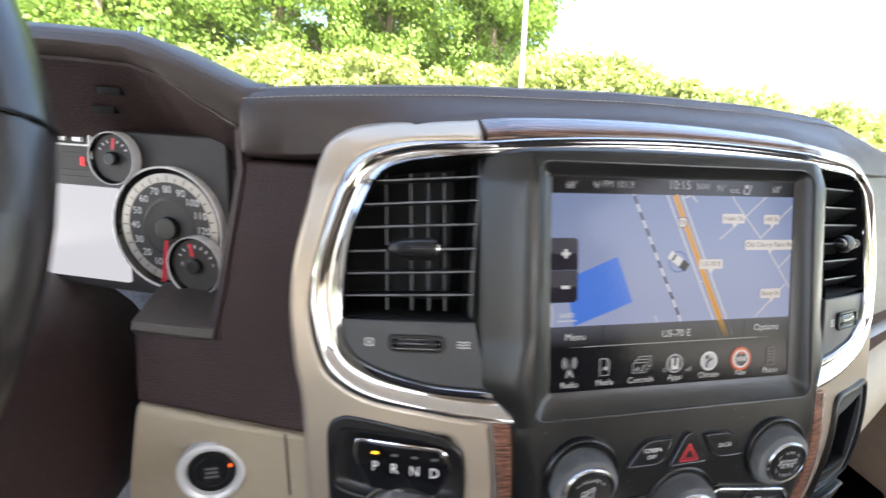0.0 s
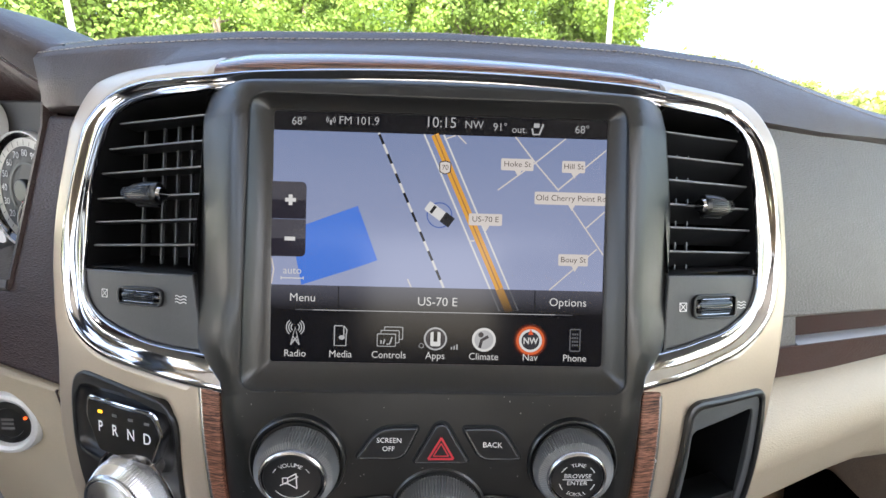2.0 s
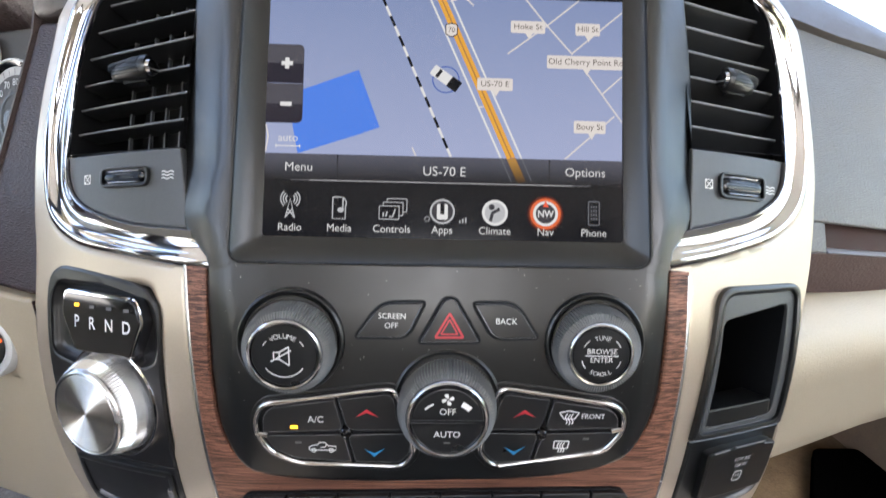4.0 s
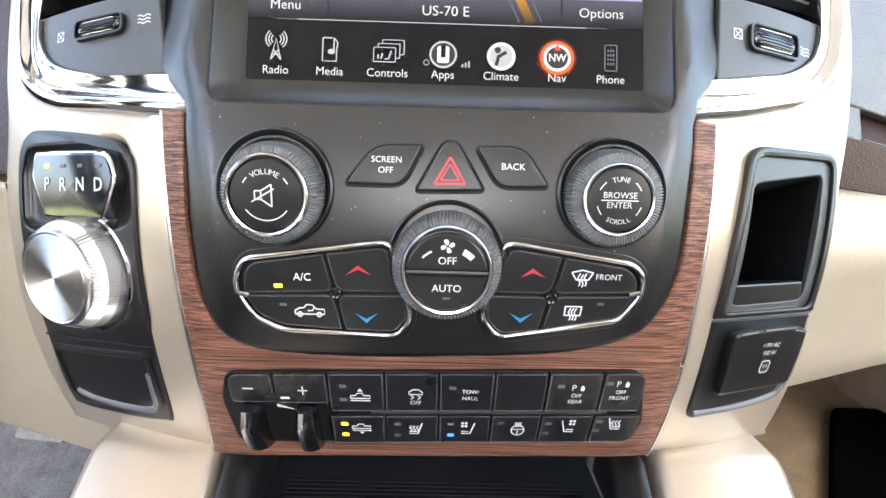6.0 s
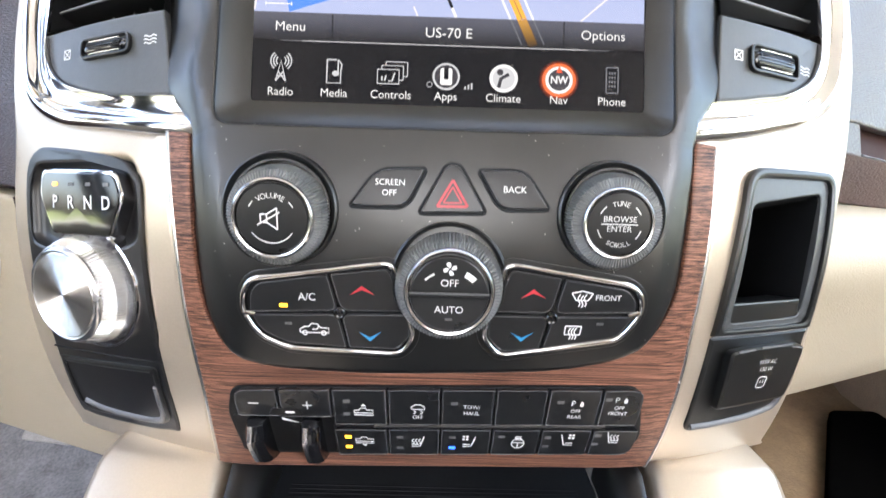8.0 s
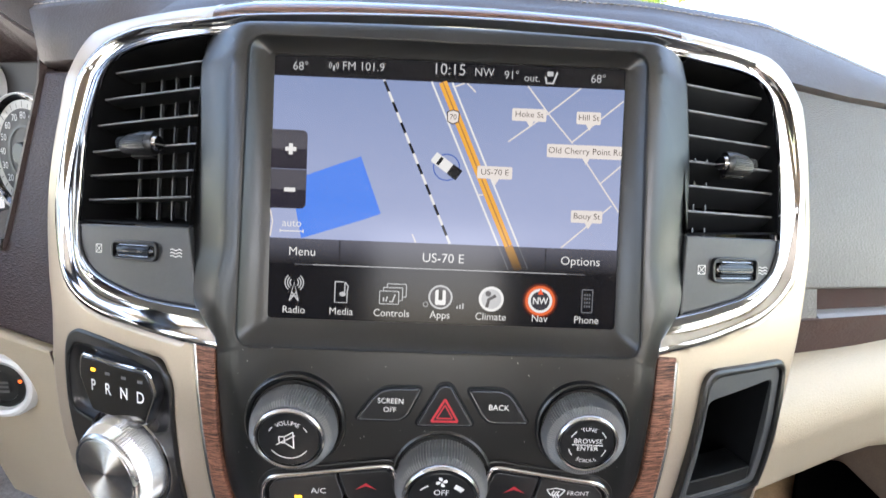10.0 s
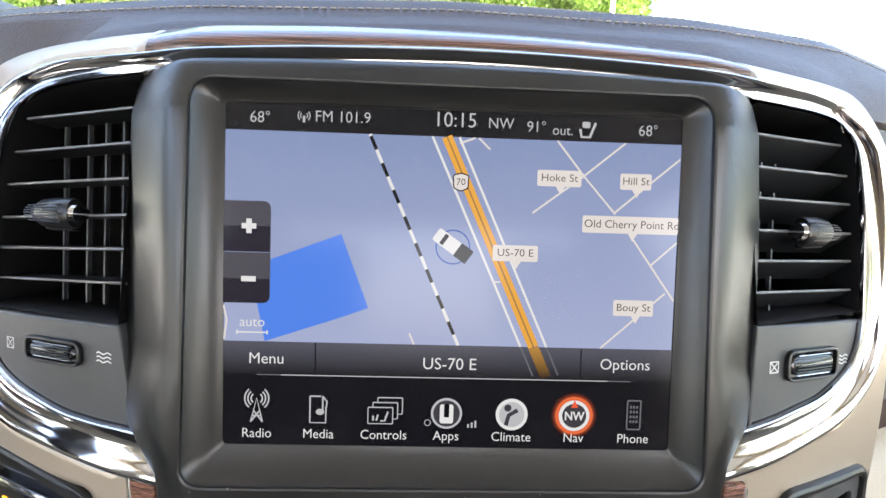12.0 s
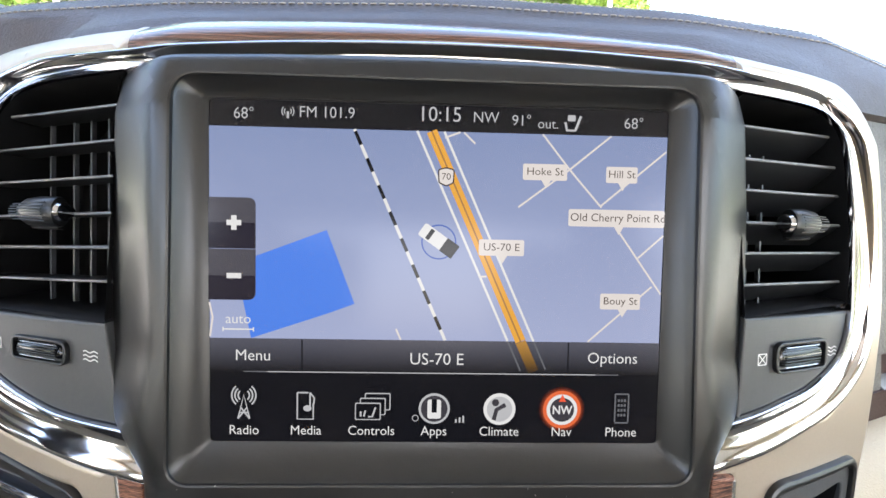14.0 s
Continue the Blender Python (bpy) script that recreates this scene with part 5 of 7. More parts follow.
# ---- air vents ----
def vent(side, pod, hole, slat_v, tab_u, thumb_u, thumb_v, cross_u, wave_u, vanes, label):
    ob = thing("air_vent", on_stack(side * 0.16, -0.03, -0.02), label, "air vent", "dashboard air vents")
    curve = spline(pod, 5, False)
    lowest = hole[0][1]
    lower = [(p[0], p[1]) for p in curve if p[1] < lowest + 0.001 and abs(p[0]) > flank(side, p[1]) - 0.0015]
    top_edge = [(lower[-1][0], lowest), (hole[0][0], lowest)]
    part("housing", plate(lower + top_edge, (), -0.012, -0.001, 0.0012, on_stack, 0.0068), M["pod"], ob, "charcoal plastic housing", 0)
    loop = [(p[0], p[1]) for p in curve if p[1] >= lowest - 0.0005] + [hole[1], hole[0]]
    loop = ccw(loop)
    cx = sum(p[0] for p in loop) / len(loop)
    cy = sum(p[1] for p in loop) / len(loop)
    rows = [[on_stack(cx + (x - cx) * k, cy + (y - cy) * k, w) for x, y in loop] for k, w in ((1.0, -0.001), (0.985, -0.003), (0.97, -0.03), (0.93, -0.055))]
    bm = loft(rows, True, False)
    bm.faces.new([bm.verts.new(on_stack(cx + (x - cx) * 0.93, cy + (y - cy) * 0.93, -0.055)) for x, y in loop])
    part("duct", bm, M["deep"], ob, "dark duct behind the slats")
    droop, tilt = (0.03, 0.0) if side < 0 else (0.0, 0.0085)
    for v in slat_v:
        inner_u = side * flank(side, v) * 0.980
        outer_u = min((p for p in curve if abs(p[0] - inner_u) > 0.03), key=lambda p: abs(p[1] - v))[0]
        secs = []
        for k in range(13):
            u = inner_u + (outer_u - inner_u) * k / 12
            vv = v - droop * side * (u - inner_u)
            rise = -0.0012 * math.sin(math.pi * k / 12)
            secs.append([on_stack(u, vv + a, -0.0055 + rise + c) for a, c in ((0.0005, -0.0004), (-0.0005, -0.0004), (-0.0010 - 0.2 * tilt, -0.003), (-0.0009 - tilt, -0.0150), (0.0003 - tilt, -0.0150), (0.0008 - 0.2 * tilt, -0.003))])
        blade = part("slat", loft(secs), M["slat"], ob)
        # front edges painted paler than the blades, as if catching light
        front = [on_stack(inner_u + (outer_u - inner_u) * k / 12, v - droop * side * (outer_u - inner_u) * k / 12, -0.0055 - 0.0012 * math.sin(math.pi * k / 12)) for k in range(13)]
        part("edge", sweep(front, 0.00062, 6), M["litslatedge"], blade, "front edge paled to look lit", 60)
    for u in vanes:
        part("vane", loft([[on_stack(u + a, vv, c) for a, c in ((0.0005, -0.0180), (-0.0005, -0.0180), (-0.0006, -0.0205), (0.0006, -0.0205))] for vv in (slat_v[0] + 0.004, slat_v[-1] - 0.012)]), M["greyvane"], ob)
    t0, t1 = tab_u
    v = slat_v[3]
    secs = []
    for k, (f, h, d) in enumerate(((0.0, 0.0012, 0.002), (0.06, 0.0034, 0.005), (0.3, 0.0054, 0.0085), (0.6, 0.0062, 0.010), (0.85, 0.0062, 0.010), (0.9, 0.0058, 0.0095))):
        u = t0 + (t1 - t0) * f
        secs.append([on_stack(u, v + h * math.sin(2 * math.pi * a / 14), -0.004 + d * (0.5 + 0.5 * math.cos(2 * math.pi * a / 14)) - 0.003) for a in range(14)])
    tab = part("tab", loft(secs), M["bezel"], ob, "dark ribbed sliding tab")
    bm = bmesh.new()
    for j in range(-3, 4):
        hh = 0.0013 * j
        sweep([on_stack(t0 + (t1 - t0) * f, v + hh * (0.7 + 0.3 * f), 0.0030 + 0.0018 * f - 0.00022 * j * j) for f in (0.16, 0.4, 0.8)], 0.00026, 5, bm=bm)
    part("ribs", bm, M["slat"], tab)
    for ends in (((0.90, 0.0042, 0.0090), (0.96, 0.0036, 0.008), (1.0, 0.0018, 0.004)), ((0.055, 0.0030, 0.0046), (0.0, 0.0016, 0.0030), (-0.035, 0.0006, 0.0012))):
        secs = []
        for f, h, d in ends:
            u = t0 + (t1 - t0) * f
            secs.append([on_stack(u, v + h * math.sin(2 * math.pi * a / 14), -0.004 + d * (0.5 + 0.5 * math.cos(2 * math.pi * a / 14)) - 0.003) for a in range(14)])
        part("tab_end", loft(secs), M["chrome"], tab, "bright chrome end")
    part("tab_foot", loft([[on_stack(t0 + (t1 - t0) * f, v + a, c) for a, c in ((-0.0046, -0.006), (-0.0046, -0.0012), (-0.0066, -0.0022), (-0.0072, -0.006))] for f in (0.36, 0.44, 0.74, 0.84)]), M["deep"], tab)
    # thumbwheel
    (a0, a1), (b0, b1) = thumb_u, thumb_v
    a0, a1, b0, b1 = a0 + 0.0022, a1 - 0.0022, b0 + 0.0004, b1 - 0.0004
    mu, mv = (a0 + a1) / 2, (b0 + b1) / 2
    part("wheel_surround", plate(box2(a0 - 0.0022, b0 - 0.0018, a1 + 0.0022, b1 + 0.0018, 0.0045), [box2(a0 - 0.0004, b0 - 0.0004, a1 + 0.0004, b1 + 0.0004, 0.002)], -0.006, 0.0012, 0.0005, on_stack), M["black"], ob)
    secs = []
    for k in range(25):
        u = a0 + (a1 - a0) * k / 24
        e = 0.62 + 0.38 * math.sin(math.pi * k / 24) ** 0.4
        secs.append([on_stack(u, mv + (b1 - b0) / 2 * e * math.sin(a), -0.0018 + 0.0032 * e * math.cos(a)) for a in [math.pi * (j / 12 - 0.5) for j in range(13)]])
    wh = part("thumbwheel", loft(secs, False), M["gloss"], ob, "ribbed thumbwheel with painted highlights along its edges")
    bm = bmesh.new()
    for j in range(-3, 4):
        a = j * 0.3
        sweep([on_stack(a0 + 0.003 + (a1 - a0 - 0.006) * f, mv + (b1 - b0) / 2 * math.sin(a), -0.0018 + 0.0033 * math.cos(a)) for f in (0, 0.5, 1)], 0.00024, 5, bm=bm)
    part("ribs", bm, M["button"], wh)
    # silver lines laid along both long edges as the wheel's highlights
    for sgn in (-1, 1):
        part("edge_highlight", sweep([on_stack(a0 + (a1 - a0) * f, mv + sgn * (b1 - b0) / 2 * 0.86, 0.0006) for f in (0.14, 0.3, 0.7, 0.86)], 0.00028, 8), M["satin"], wh)
    P = printed(0.0 - 0.0006)
    c = 0.0022
    bm = strokes([[(cross_u - c, mv - c), (cross_u + c, mv - c)], [(cross_u + c, mv - c), (cross_u + c, mv + c)], [(cross_u + c, mv + c), (cross_u - c, mv + c)], [(cross_u - c, mv + c), (cross_u - c, mv - c)], [(cross_u - c, mv - c), (cross_u + c, mv + c)], [(cross_u - c, mv + c), (cross_u + c, mv - c)]], 0.0004, P)
    part("closed_sign", bm, M["white"], ob)
    bm = strokes([[(wave_u + 0.0035 * (k / 8 - 0.5) * 2, mv + dv + 0.0004 * math.sin(k * 1.3)) for k in range(9)] for dv in (-0.0016, 0.0, 0.0016)], 0.0005, P)
    part("open_sign", bm, M["white"], ob)


vent(-1, POD_L, [(-0.1262, -0.0200), (-0.1214, 0.0738)], (0.0636, 0.0500, 0.0364, 0.0222, 0.0089, -0.0045), (-0.1750, -0.1450), (-0.1748, -0.1433), (-0.0368, -0.0294), -0.1853, -0.1327, (-0.1735, -0.1590, -0.1490, -0.1394), "black slatted air vent with a chrome-tipped tab")
vent(1, POD_R, [(0.1221, -0.0143), (0.1148, 0.0712)], (0.0620, 0.0490, 0.0366, 0.0236, 0.0112, -0.0018), (0.1655, 0.1410), (0.1376, 0.1690), (-0.0366, -0.0262), 0.1318, 0.1738, (0.1268, 0.1370, 0.1452), "black slatted air vent with a chrome-tipped tab")


# ---- rotary knobs ----
def knob(u, v, r_base, r_body, r_cap, height, down, label, split=False):
    ob = thing("rotary_knob", on_stack(u, v, B), label, "knob", "knobs on the stack")
    f0 = frame_at(u, v, B, down * 0.45)
    f1 = frame_at(u, v - 0.0024, B, down)
    part("base_ring", lathe([(r_base, -0.004), (r_base, 0.0004), (r_base * 0.985, 0.0018), (r_base * 0.95, 0.0024), (r_base * 0.90, 0.0016), (r_base * 0.88, 0.0006), (r_base * 0.86, 0.0016), (r_base * 0.82, 0.0016), (r_base * 0.80, -0.002)], f0, 64), M["bezel"], ob, "charcoal ring round the knob")
    part("grip", lathe([(r_body, -0.002), (r_body, 0.001), (r_body * 0.985, height * 0.42), (r_body * 0.93, height * 0.72), (r_cap * 1.17, height * 0.87), (r_cap * 1.10, height * 0.82)], f1, 190, ribs=(1, 4, 0.0011)), M["knurl"], ob, "finely ribbed dark grip", 8)
    part("chrome_ring", lathe([(r_cap * 1.13, height * 0.55), (r_cap * 1.15, height * 0.88), (r_cap * 1.13, height * 0.99), (r_cap * 1.08, height * 1.05), (r_cap * 1.03, height * 1.03), (r_cap * 1.01, height * 0.97), (r_cap, height * 0.8)], f1, 64), M["softchrome"], ob, "bright chrome ring")
    if not split:
        part("cap", lathe([(r_cap * 0.99, height * 0.7), (r_cap * 0.99, height * 0.96), (r_cap * 0.96, height * 1.0), (r_cap * 0.6, height * 1.035), (r_cap * 0.2, height * 1.04)], f1, 64), M["button"], ob, "black cap with white print")
    return ob, (lambda x, y, h=height * 1.045: f1 @ Vector((x, y, h)))


def cap_print(ob, bm, key="white"):
    part("print", bm, M[key], ob)


vol, F1 = knob(-0.0662, -0.1090, 0.0238, 0.0206, 0.0141, 0.0100, 14, "volume knob with ribbed grip and chrome ring")
cap_print(vol, arc_words("VOLUME", 0, 0, 0.0089, 0.0022, F1, 90, spread=0.86))
bm = ring2(0, 0, 0.0094, 0.0098, F1, None, 24, 215, 325)
ring2(0, 0, 0.0094, 0.0098, F1, bm, 6, 28, 44)
ring2(0, 0, 0.0094, 0.0098, F1, bm, 6, 136, 152)
strokes([[(-0.0042, -0.0015), (-0.0042, 0.0017)], [(-0.0042, 0.0017), (-0.0018, 0.0017)], [(-0.0018, 0.0017), (0.0022, 0.0042)], [(0.0022, 0.0042), (0.0022, -0.0042)], [(0.0022, -0.0042), (-0.0018, -0.0015)], [(-0.0018, -0.0015), (-0.0042, -0.0015)], [(-0.0018, -0.0015), (-0.0018, 0.0017)], [(-0.0056, -0.0026), (0.0032, 0.0026)]], 0.0005, F1, bm)
cap_print(vol, bm)
tune, F2 = knob(0.0694, -0.1076, 0.0225, 0.0199, 0.0126, 0.0092, 12, "tuning knob with ribbed grip and chrome ring")
cap_print(tune, arc_words("TUNE", 0, 0, 0.0080, 0.0020, F2, 90, spread=0.9))
bm = words("BROWSE", 0, 0.0018, 0.0024, F2)
words("ENTER", 0, -0.0020, 0.0024, F2, bm)
strokes([[(-0.0072, -0.0001), (0.0072, -0.0001)]], 0.0004, F2, bm)
for a in (38, 142, 208, 332):
    ring2(0, 0, 0.0086, 0.0090, F2, bm, 6, a - 12, a + 12)
cap_print(tune, bm)
cap_print(tune, arc_words("SCROLL", 0, 0, 0.0085, 0.0019, F2, 270, True, 0.86))

fan, F3 = knob(0.0036, -0.1358, 0.0245, 0.0226, 0.0159, 0.0120, 14, "large fan knob with ribbed grip and two-part black cap", True)
f3 = frame_at(0.0036, -0.1388, B, 14)
for sgn, nm in ((1, "upper_key"), (-1, "lower_key")):
    pts = [(0.0158 * math.cos(radians(a)), sgn * 0.0158 * math.sin(radians(a))) for a in range(0, 181, 4)]
    pts = [(x, y if abs(y) > 0.0007 else sgn * 0.0007) for x, y in pts]
    part(nm, plate(pts, (), 0.006, 0.0122 if sgn > 0 else 0.0116, 0.0008, lambda x, y, w: f3 @ Vector((x, y, w)), 0), M["button"], fan, "black half-round key")
part("gap_bar", plate(box2(-0.0150, -0.0006, 0.0150, 0.0006, 0.0003), (), 0.004, 0.0080, 0.0002, lambda x, y, w: f3 @ Vector((x, y, w)), 0), M["deep"], fan)
FK = lambda x, y: f3 @ Vector((x, y, 0.01235))
bm = words("OFF", 0, 0.0048, 0.0030, FK)
words("AUTO", 0, -0.0064, 0.0030, lambda x, y: f3 @ Vector((x, y, 0.01175)), bm)
for k in range(4):
    a = radians(20 + 90 * k)
    blade = [(0.0003, -0.0002), (0.0012, -0.0009), (0.0024, -0.0009), (0.0028, 0.0), (0.0025, 0.0007), (0.0014, 0.0007)]
    shape([(x * math.cos(a) - y * math.sin(a), 0.0107 + x * math.sin(a) + y * math.cos(a)) for x, y in blade], lambda x, y: f3 @ Vector((x, y, 0.01236)), bm)
ring2(0, -0.004, 0.0135, 0.0143, FK, bm, 8, 116, 134)
ring2(0, -0.004, 0.0128, 0.0152, FK, bm, 8, 46, 64)
cap_print(fan, bm)
part("lamp", shape(box2(-0.0015, -0.0108, 0.0015, -0.0098, 0.0003), lambda x, y: f3 @ Vector((x, y, 0.0118))), M["grey"], fan)


# ---- push buttons under the display ----
def key_edge(key, loop, w):
    """A glossy, paler line round a key's face that paints in its edge highlight."""
    run = even(inset(loop, 0.00045) + [inset(loop, 0.00045)[0]], 72)[:-1]
    part("edge", sweep([on_stack(x, y, w) for x, y in run], 0.00030, 5, 1.0, True), M["keyedge"], key, "glossy edge with a painted highlight", 60)


def push_button(pts, radii, label, proud=0.0022):
    loop = ccw(rounded(pts, radii, 5))
    mu, mv = sum(p[0] for p in loop) / len(loop), sum(p[1] for p in loop) / len(loop)
    ob = thing("push_button", on_stack(mu, mv, B), label, "button", "buttons under the display")
    part("gap", plate(inset(loop, -0.0013), (), B - 0.002, B + 0.0003, 0.0002, on_stack), M["matrubber"], ob)
    key = part("key", plate(loop, (), B - 0.001, B + proud, 0.0008, on_stack), M["button"], ob)
    key_edge(key, loop, B + proud - 0.00030)
    return ob


PB = printed(B + 0.00235)
so = push_button(q4(-376, -1067, -267, -917, -75, -911, -150, -1067), [0.0012, 0.006, 0.0015, 0.005], "black slanted key that blanks the display")
bm = words("SCREEN", -0.0215, -0.0972, 0.0025, PB)
words("OFF", -0.0218, -0.1014, 0.0025, PB, bm)
part("print", bm, M["white"], so)
hz = push_button(q4(-93, -1088, 14, -893, 63, -891, 174, -1081), [0.0015, 0.004, 0.004, 0.0015], "black key with a red hazard triangle")
bm = bmesh.new()
for k, wdt in ((1.0, 0.0010), (0.60, 0.0006)):
    c = (0.0039, -0.1025)
    tri = [(c[0] + k * x / 1e4, c[1] + k * y / 1e4) for x, y in ((-62, -38), (62, -36), (0, 70))]
    strokes([[tri[0], tri[1]], [tri[1], tri[2]], [tri[2], tri[0]]], wdt, PB, bm)
part("print", bm, M["red"], hz, "red triangle")
bk = push_button(q4(148, -912, 334, -907, 433, -1060, 236, -1066), [0.0015, 0.006, 0.0012, 0.005], "black slanted key lettered back")
part("print", words("BACK", 0.0291, -0.0988, 0.0027, PB), M["white"], bk)


# ---- climate keys ----
def climate(outline, cuts, label):
    ob = thing("climate_panel", on_stack(sum(p[0] for p in outline) / len(outline), -0.15, B), label, "control panel", "climate keys")
    loop = ccw(rounded(outline, 0.005, 5))
    part("chrome_frame", sweep([on_stack(x, y, B + 0.0022) for x, y in even(inset(loop, 0.0009) + [inset(loop, 0.0009)[0]], 140)[:-1]], 0.00125, 8, 0.9, True), M["chrome"], ob, "bright chrome outline", 60)
    part("gap", plate(inset(loop, 0.0014), (), B - 0.003, B + 0.0004, 0.0002, on_stack), M["deep"], ob)
    part("lip", plate(inset(loop, -0.0022), [inset(loop, -0.0002)], B - 0.003, B + 0.0012, 0.0004, on_stack), M["bezel"], ob, "charcoal lip round the chrome")
    for name, pts, rr in cuts:
        outline_of_key = ccw(rounded(pts, rr, 4))
        key = part(name, plate(outline_of_key, (), B - 0.002, B + 0.0026, 0.0007, on_stack), M["button"], ob, "black key")
        key_edge(key, outline_of_key, B + 0.0023)
    return ob


PC = printed(B + 0.00278)
cl = climate(q4(-832, -1430, -790, -1368, -192, -1288, -96, -1612, -156, -1704, -650, -1686, -779, -1625, -840, -1515),
             [("key", q4(-800, -1520, -795, -1440, -760, -1395, -470, -1352, -430, -1505), [0.001, 0.003, 0.003, 0.001, 0.004]),
              ("key", q4(-456, -1350, -215, -1320, -180, -1420, -130, -1500, -415, -1505), [0.001, 0.003, 0.0, 0.001, 0.004]),
              ("key", q4(-795, -1530, -430, -1520, -398, -1670, -650, -1655, -755, -1605), [0.001, 0.004, 0.001, 0.003, 0.003]),
              ("key", q4(-415, -1520, -128, -1514, -128, -1612, -172, -1674, -385, -1670), [0.004, 0.001, 0.001, 0.003, 0.001])],
             "chrome-edged black climate keys with an air conditioning lamp")
cr = climate(q4(264, -1278, 800, -1352, 856, -1405, 862, -1490, 782, -1608, 259, -1700, 176, -1605),
             [("key", q4(292, -1312, 505, -1342, 470, -1492, 215, -1492, 255, -1420), [0.003, 0.001, 0.004, 0.001, 0.0]),
              ("key", q4(520, -1344, 780, -1380, 825, -1425, 828, -1480, 486, -1492), [0.001, 0.003, 0.003, 0.001, 0.004]),
              ("key", q4(212, -1506, 465, -1506, 432, -1656, 268, -1670, 212, -1605), [0.001, 0.004, 0.001, 0.003, 0.001]),
              ("key", q4(482, -1506, 826, -1496, 765, -1590, 448, -1654), [0.004, 0.001, 0.003, 0.001])],
             "chrome-edged black climate keys for defrosting")
for ob, a, b3 in ((cl, (-0.0832, -0.1520), (-0.0778, -0.1530)), (cr, (0.0852, -0.1478), (0.0798, -0.1492))):
    part("notch", sweep([on_stack(a[0] + (b3[0] - a[0]) * f, a[1] + (b3[1] - a[1]) * f, B + 0.0022) for f in (0, 0.5, 1)], 0.0011, 10), M["chrome"], ob, "small chrome notch")
for ob, u in ((cl, -0.0422), (cr, 0.0476)):
    part("pin", lathe([(0.0026, -0.001), (0.0026, 0.0028), (0.0020, 0.0034), (0.0012, 0.0030)], frame_at(u, -0.1508, B, 15), 20), M["gloss"], ob)
part("print", words("A/C", -0.0555, -0.1450, 0.0032, PC), M["white"], cl)
part("lamp", shape(box2(-0.0672, -0.1495, -0.0638, -0.1480, 0.0003), PC), M["amber"], cl, "lit amber lamp")
part("lamp", shape(box2(-0.0655, -0.1572, -0.0625, -0.1560, 0.0003), PC), M["grey"], cl)
def chevron(pts, thick):
    """A bent mark that tapers towards both tips."""
    (x0, y0), (x1, y1), (x2, y2) = pts
    way = 1 if y1 > y0 else -1
    return shape([(x0, y0), (x1, y1 - way * thick * 0.5), (x2, y2), (x1, y1 + way * thick)][::-way], PC)


part("up_mark", chevron(q4(-378, -1437, -326, -1408, -272, -1434), 0.0012), M["red"], cl, "red upward chevron")
part("down_mark", chevron(q4(-342, -1596, -295, -1626, -246, -1594), 0.0012), M["blue"], cl, "blue downward chevron")
part("up_mark", chevron(q4(336, -1431, 390, -1402, 444, -1428), 0.0012), M["red"], cr, "red upward chevron")
part("down_mark", chevron(q4(304, -1578, 354, -1609, 406, -1575), 0.0012), M["blue"], cr, "blue downward chevron")
bm = strokes([q4(-592, -1605, -592, -1590, -575, -1580, -553, -1577, -543, -1564, -518, -1566, -505, -1582, -470, -1584, -470, -1605, -592, -1605), q4(-540, -1590, -520, -1590, -512, -1576)], 0.0005, PC)
for u in (-0.0572, -0.0492):
    ring2(u, -0.1606, 0.0007, 0.0012, PC, bm, 12)
part("print", bm, M["white"], cl)
wave = lambda u, v, h: [(u + 0.0005 * math.sin(k * 0.9), v - h / 2 + h * k / 8) for k in range(9)]
bm = strokes([q4(550, -1402, 594, -1392, 638, -1402), q4(550, -1402, 570, -1432), q4(638, -1402, 620, -1432), q4(570, -1432, 620, -1432), wave(0.0582, -0.1432, 0.0052), wave(0.0595, -0.1436, 0.0052), wave(0.0608, -0.1432, 0.0052)], 0.0005, PC)
words("FRONT", 0.0704, -0.1420, 0.0024, PC, bm)
part("print", bm, M["white"], cr)
bm = strokes([q4(538, -1545, 606, -1545), q4(606, -1545, 602, -1583), q4(602, -1583, 536, -1583), q4(536, -1583, 538, -1545), wave(0.0558, -0.1578, 0.0052), wave(0.0570, -0.1578, 0.0052), wave(0.0582, -0.1578, 0.0052)], 0.0005, PC)
part("print", bm, M["white"], cr)
part("lamp", shape(box2(0.0668, -0.1538, 0.0698, -0.1526, 0.0003), PC), M["grey"], cr)

# ---- lower switch bank ----
bank = thing("switch_bank", on_stack(0.0, -0.21, B), "long bank of black rocker switches set in the wood panel", "switch panel")
part("frame", plate(rounded(q4(-962, -1893, 946, -1838, 1025, -2135, 985, -2236, 900, -2262, -985, -2312, -1008, -2040), [0.005, 0.006, 0.004, 0.004, 0.004, 0.006, 0.004]), (), -0.004, B - 0.002, 0.0008, on_stack), M["deep"], bank, "black frame")
vt, m1, m2, vb = (lambda u: -0.1874 + 0.027 * u), (lambda u: -0.2076 + 0.027 * u), (lambda u: -0.2104 + 0.027 * u), (lambda u: -0.2275 + 0.034 * u)
TOPS = (-0.0490, -0.0230, 0.0020, 0.0274, 0.0517, 0.0766, 0.0965)
LOWS = (-0.0497, -0.0234, 0.0023, 0.0276, 0.0515, 0.0765, 0.0990)


def switch(u0, u1, hi, lo, slope=0.0, rr=0.0008, label="black rocker switch"):
    g = 0.0005
    pts = [(u0 + g, lo(u0)), (u1 - g, lo(u1)), (u1 - g - slope, hi(u1)), (u0 + g - slope, hi(u0))]
    loop = ccw(rounded(pts, rr, 3))
    key = part("switch", plate(loop, (), B - 0.004, B + 0.0012, 0.0006, on_stack), M["button"], bank, label)
    key_edge(key, loop, B + 0.0010)
    return key


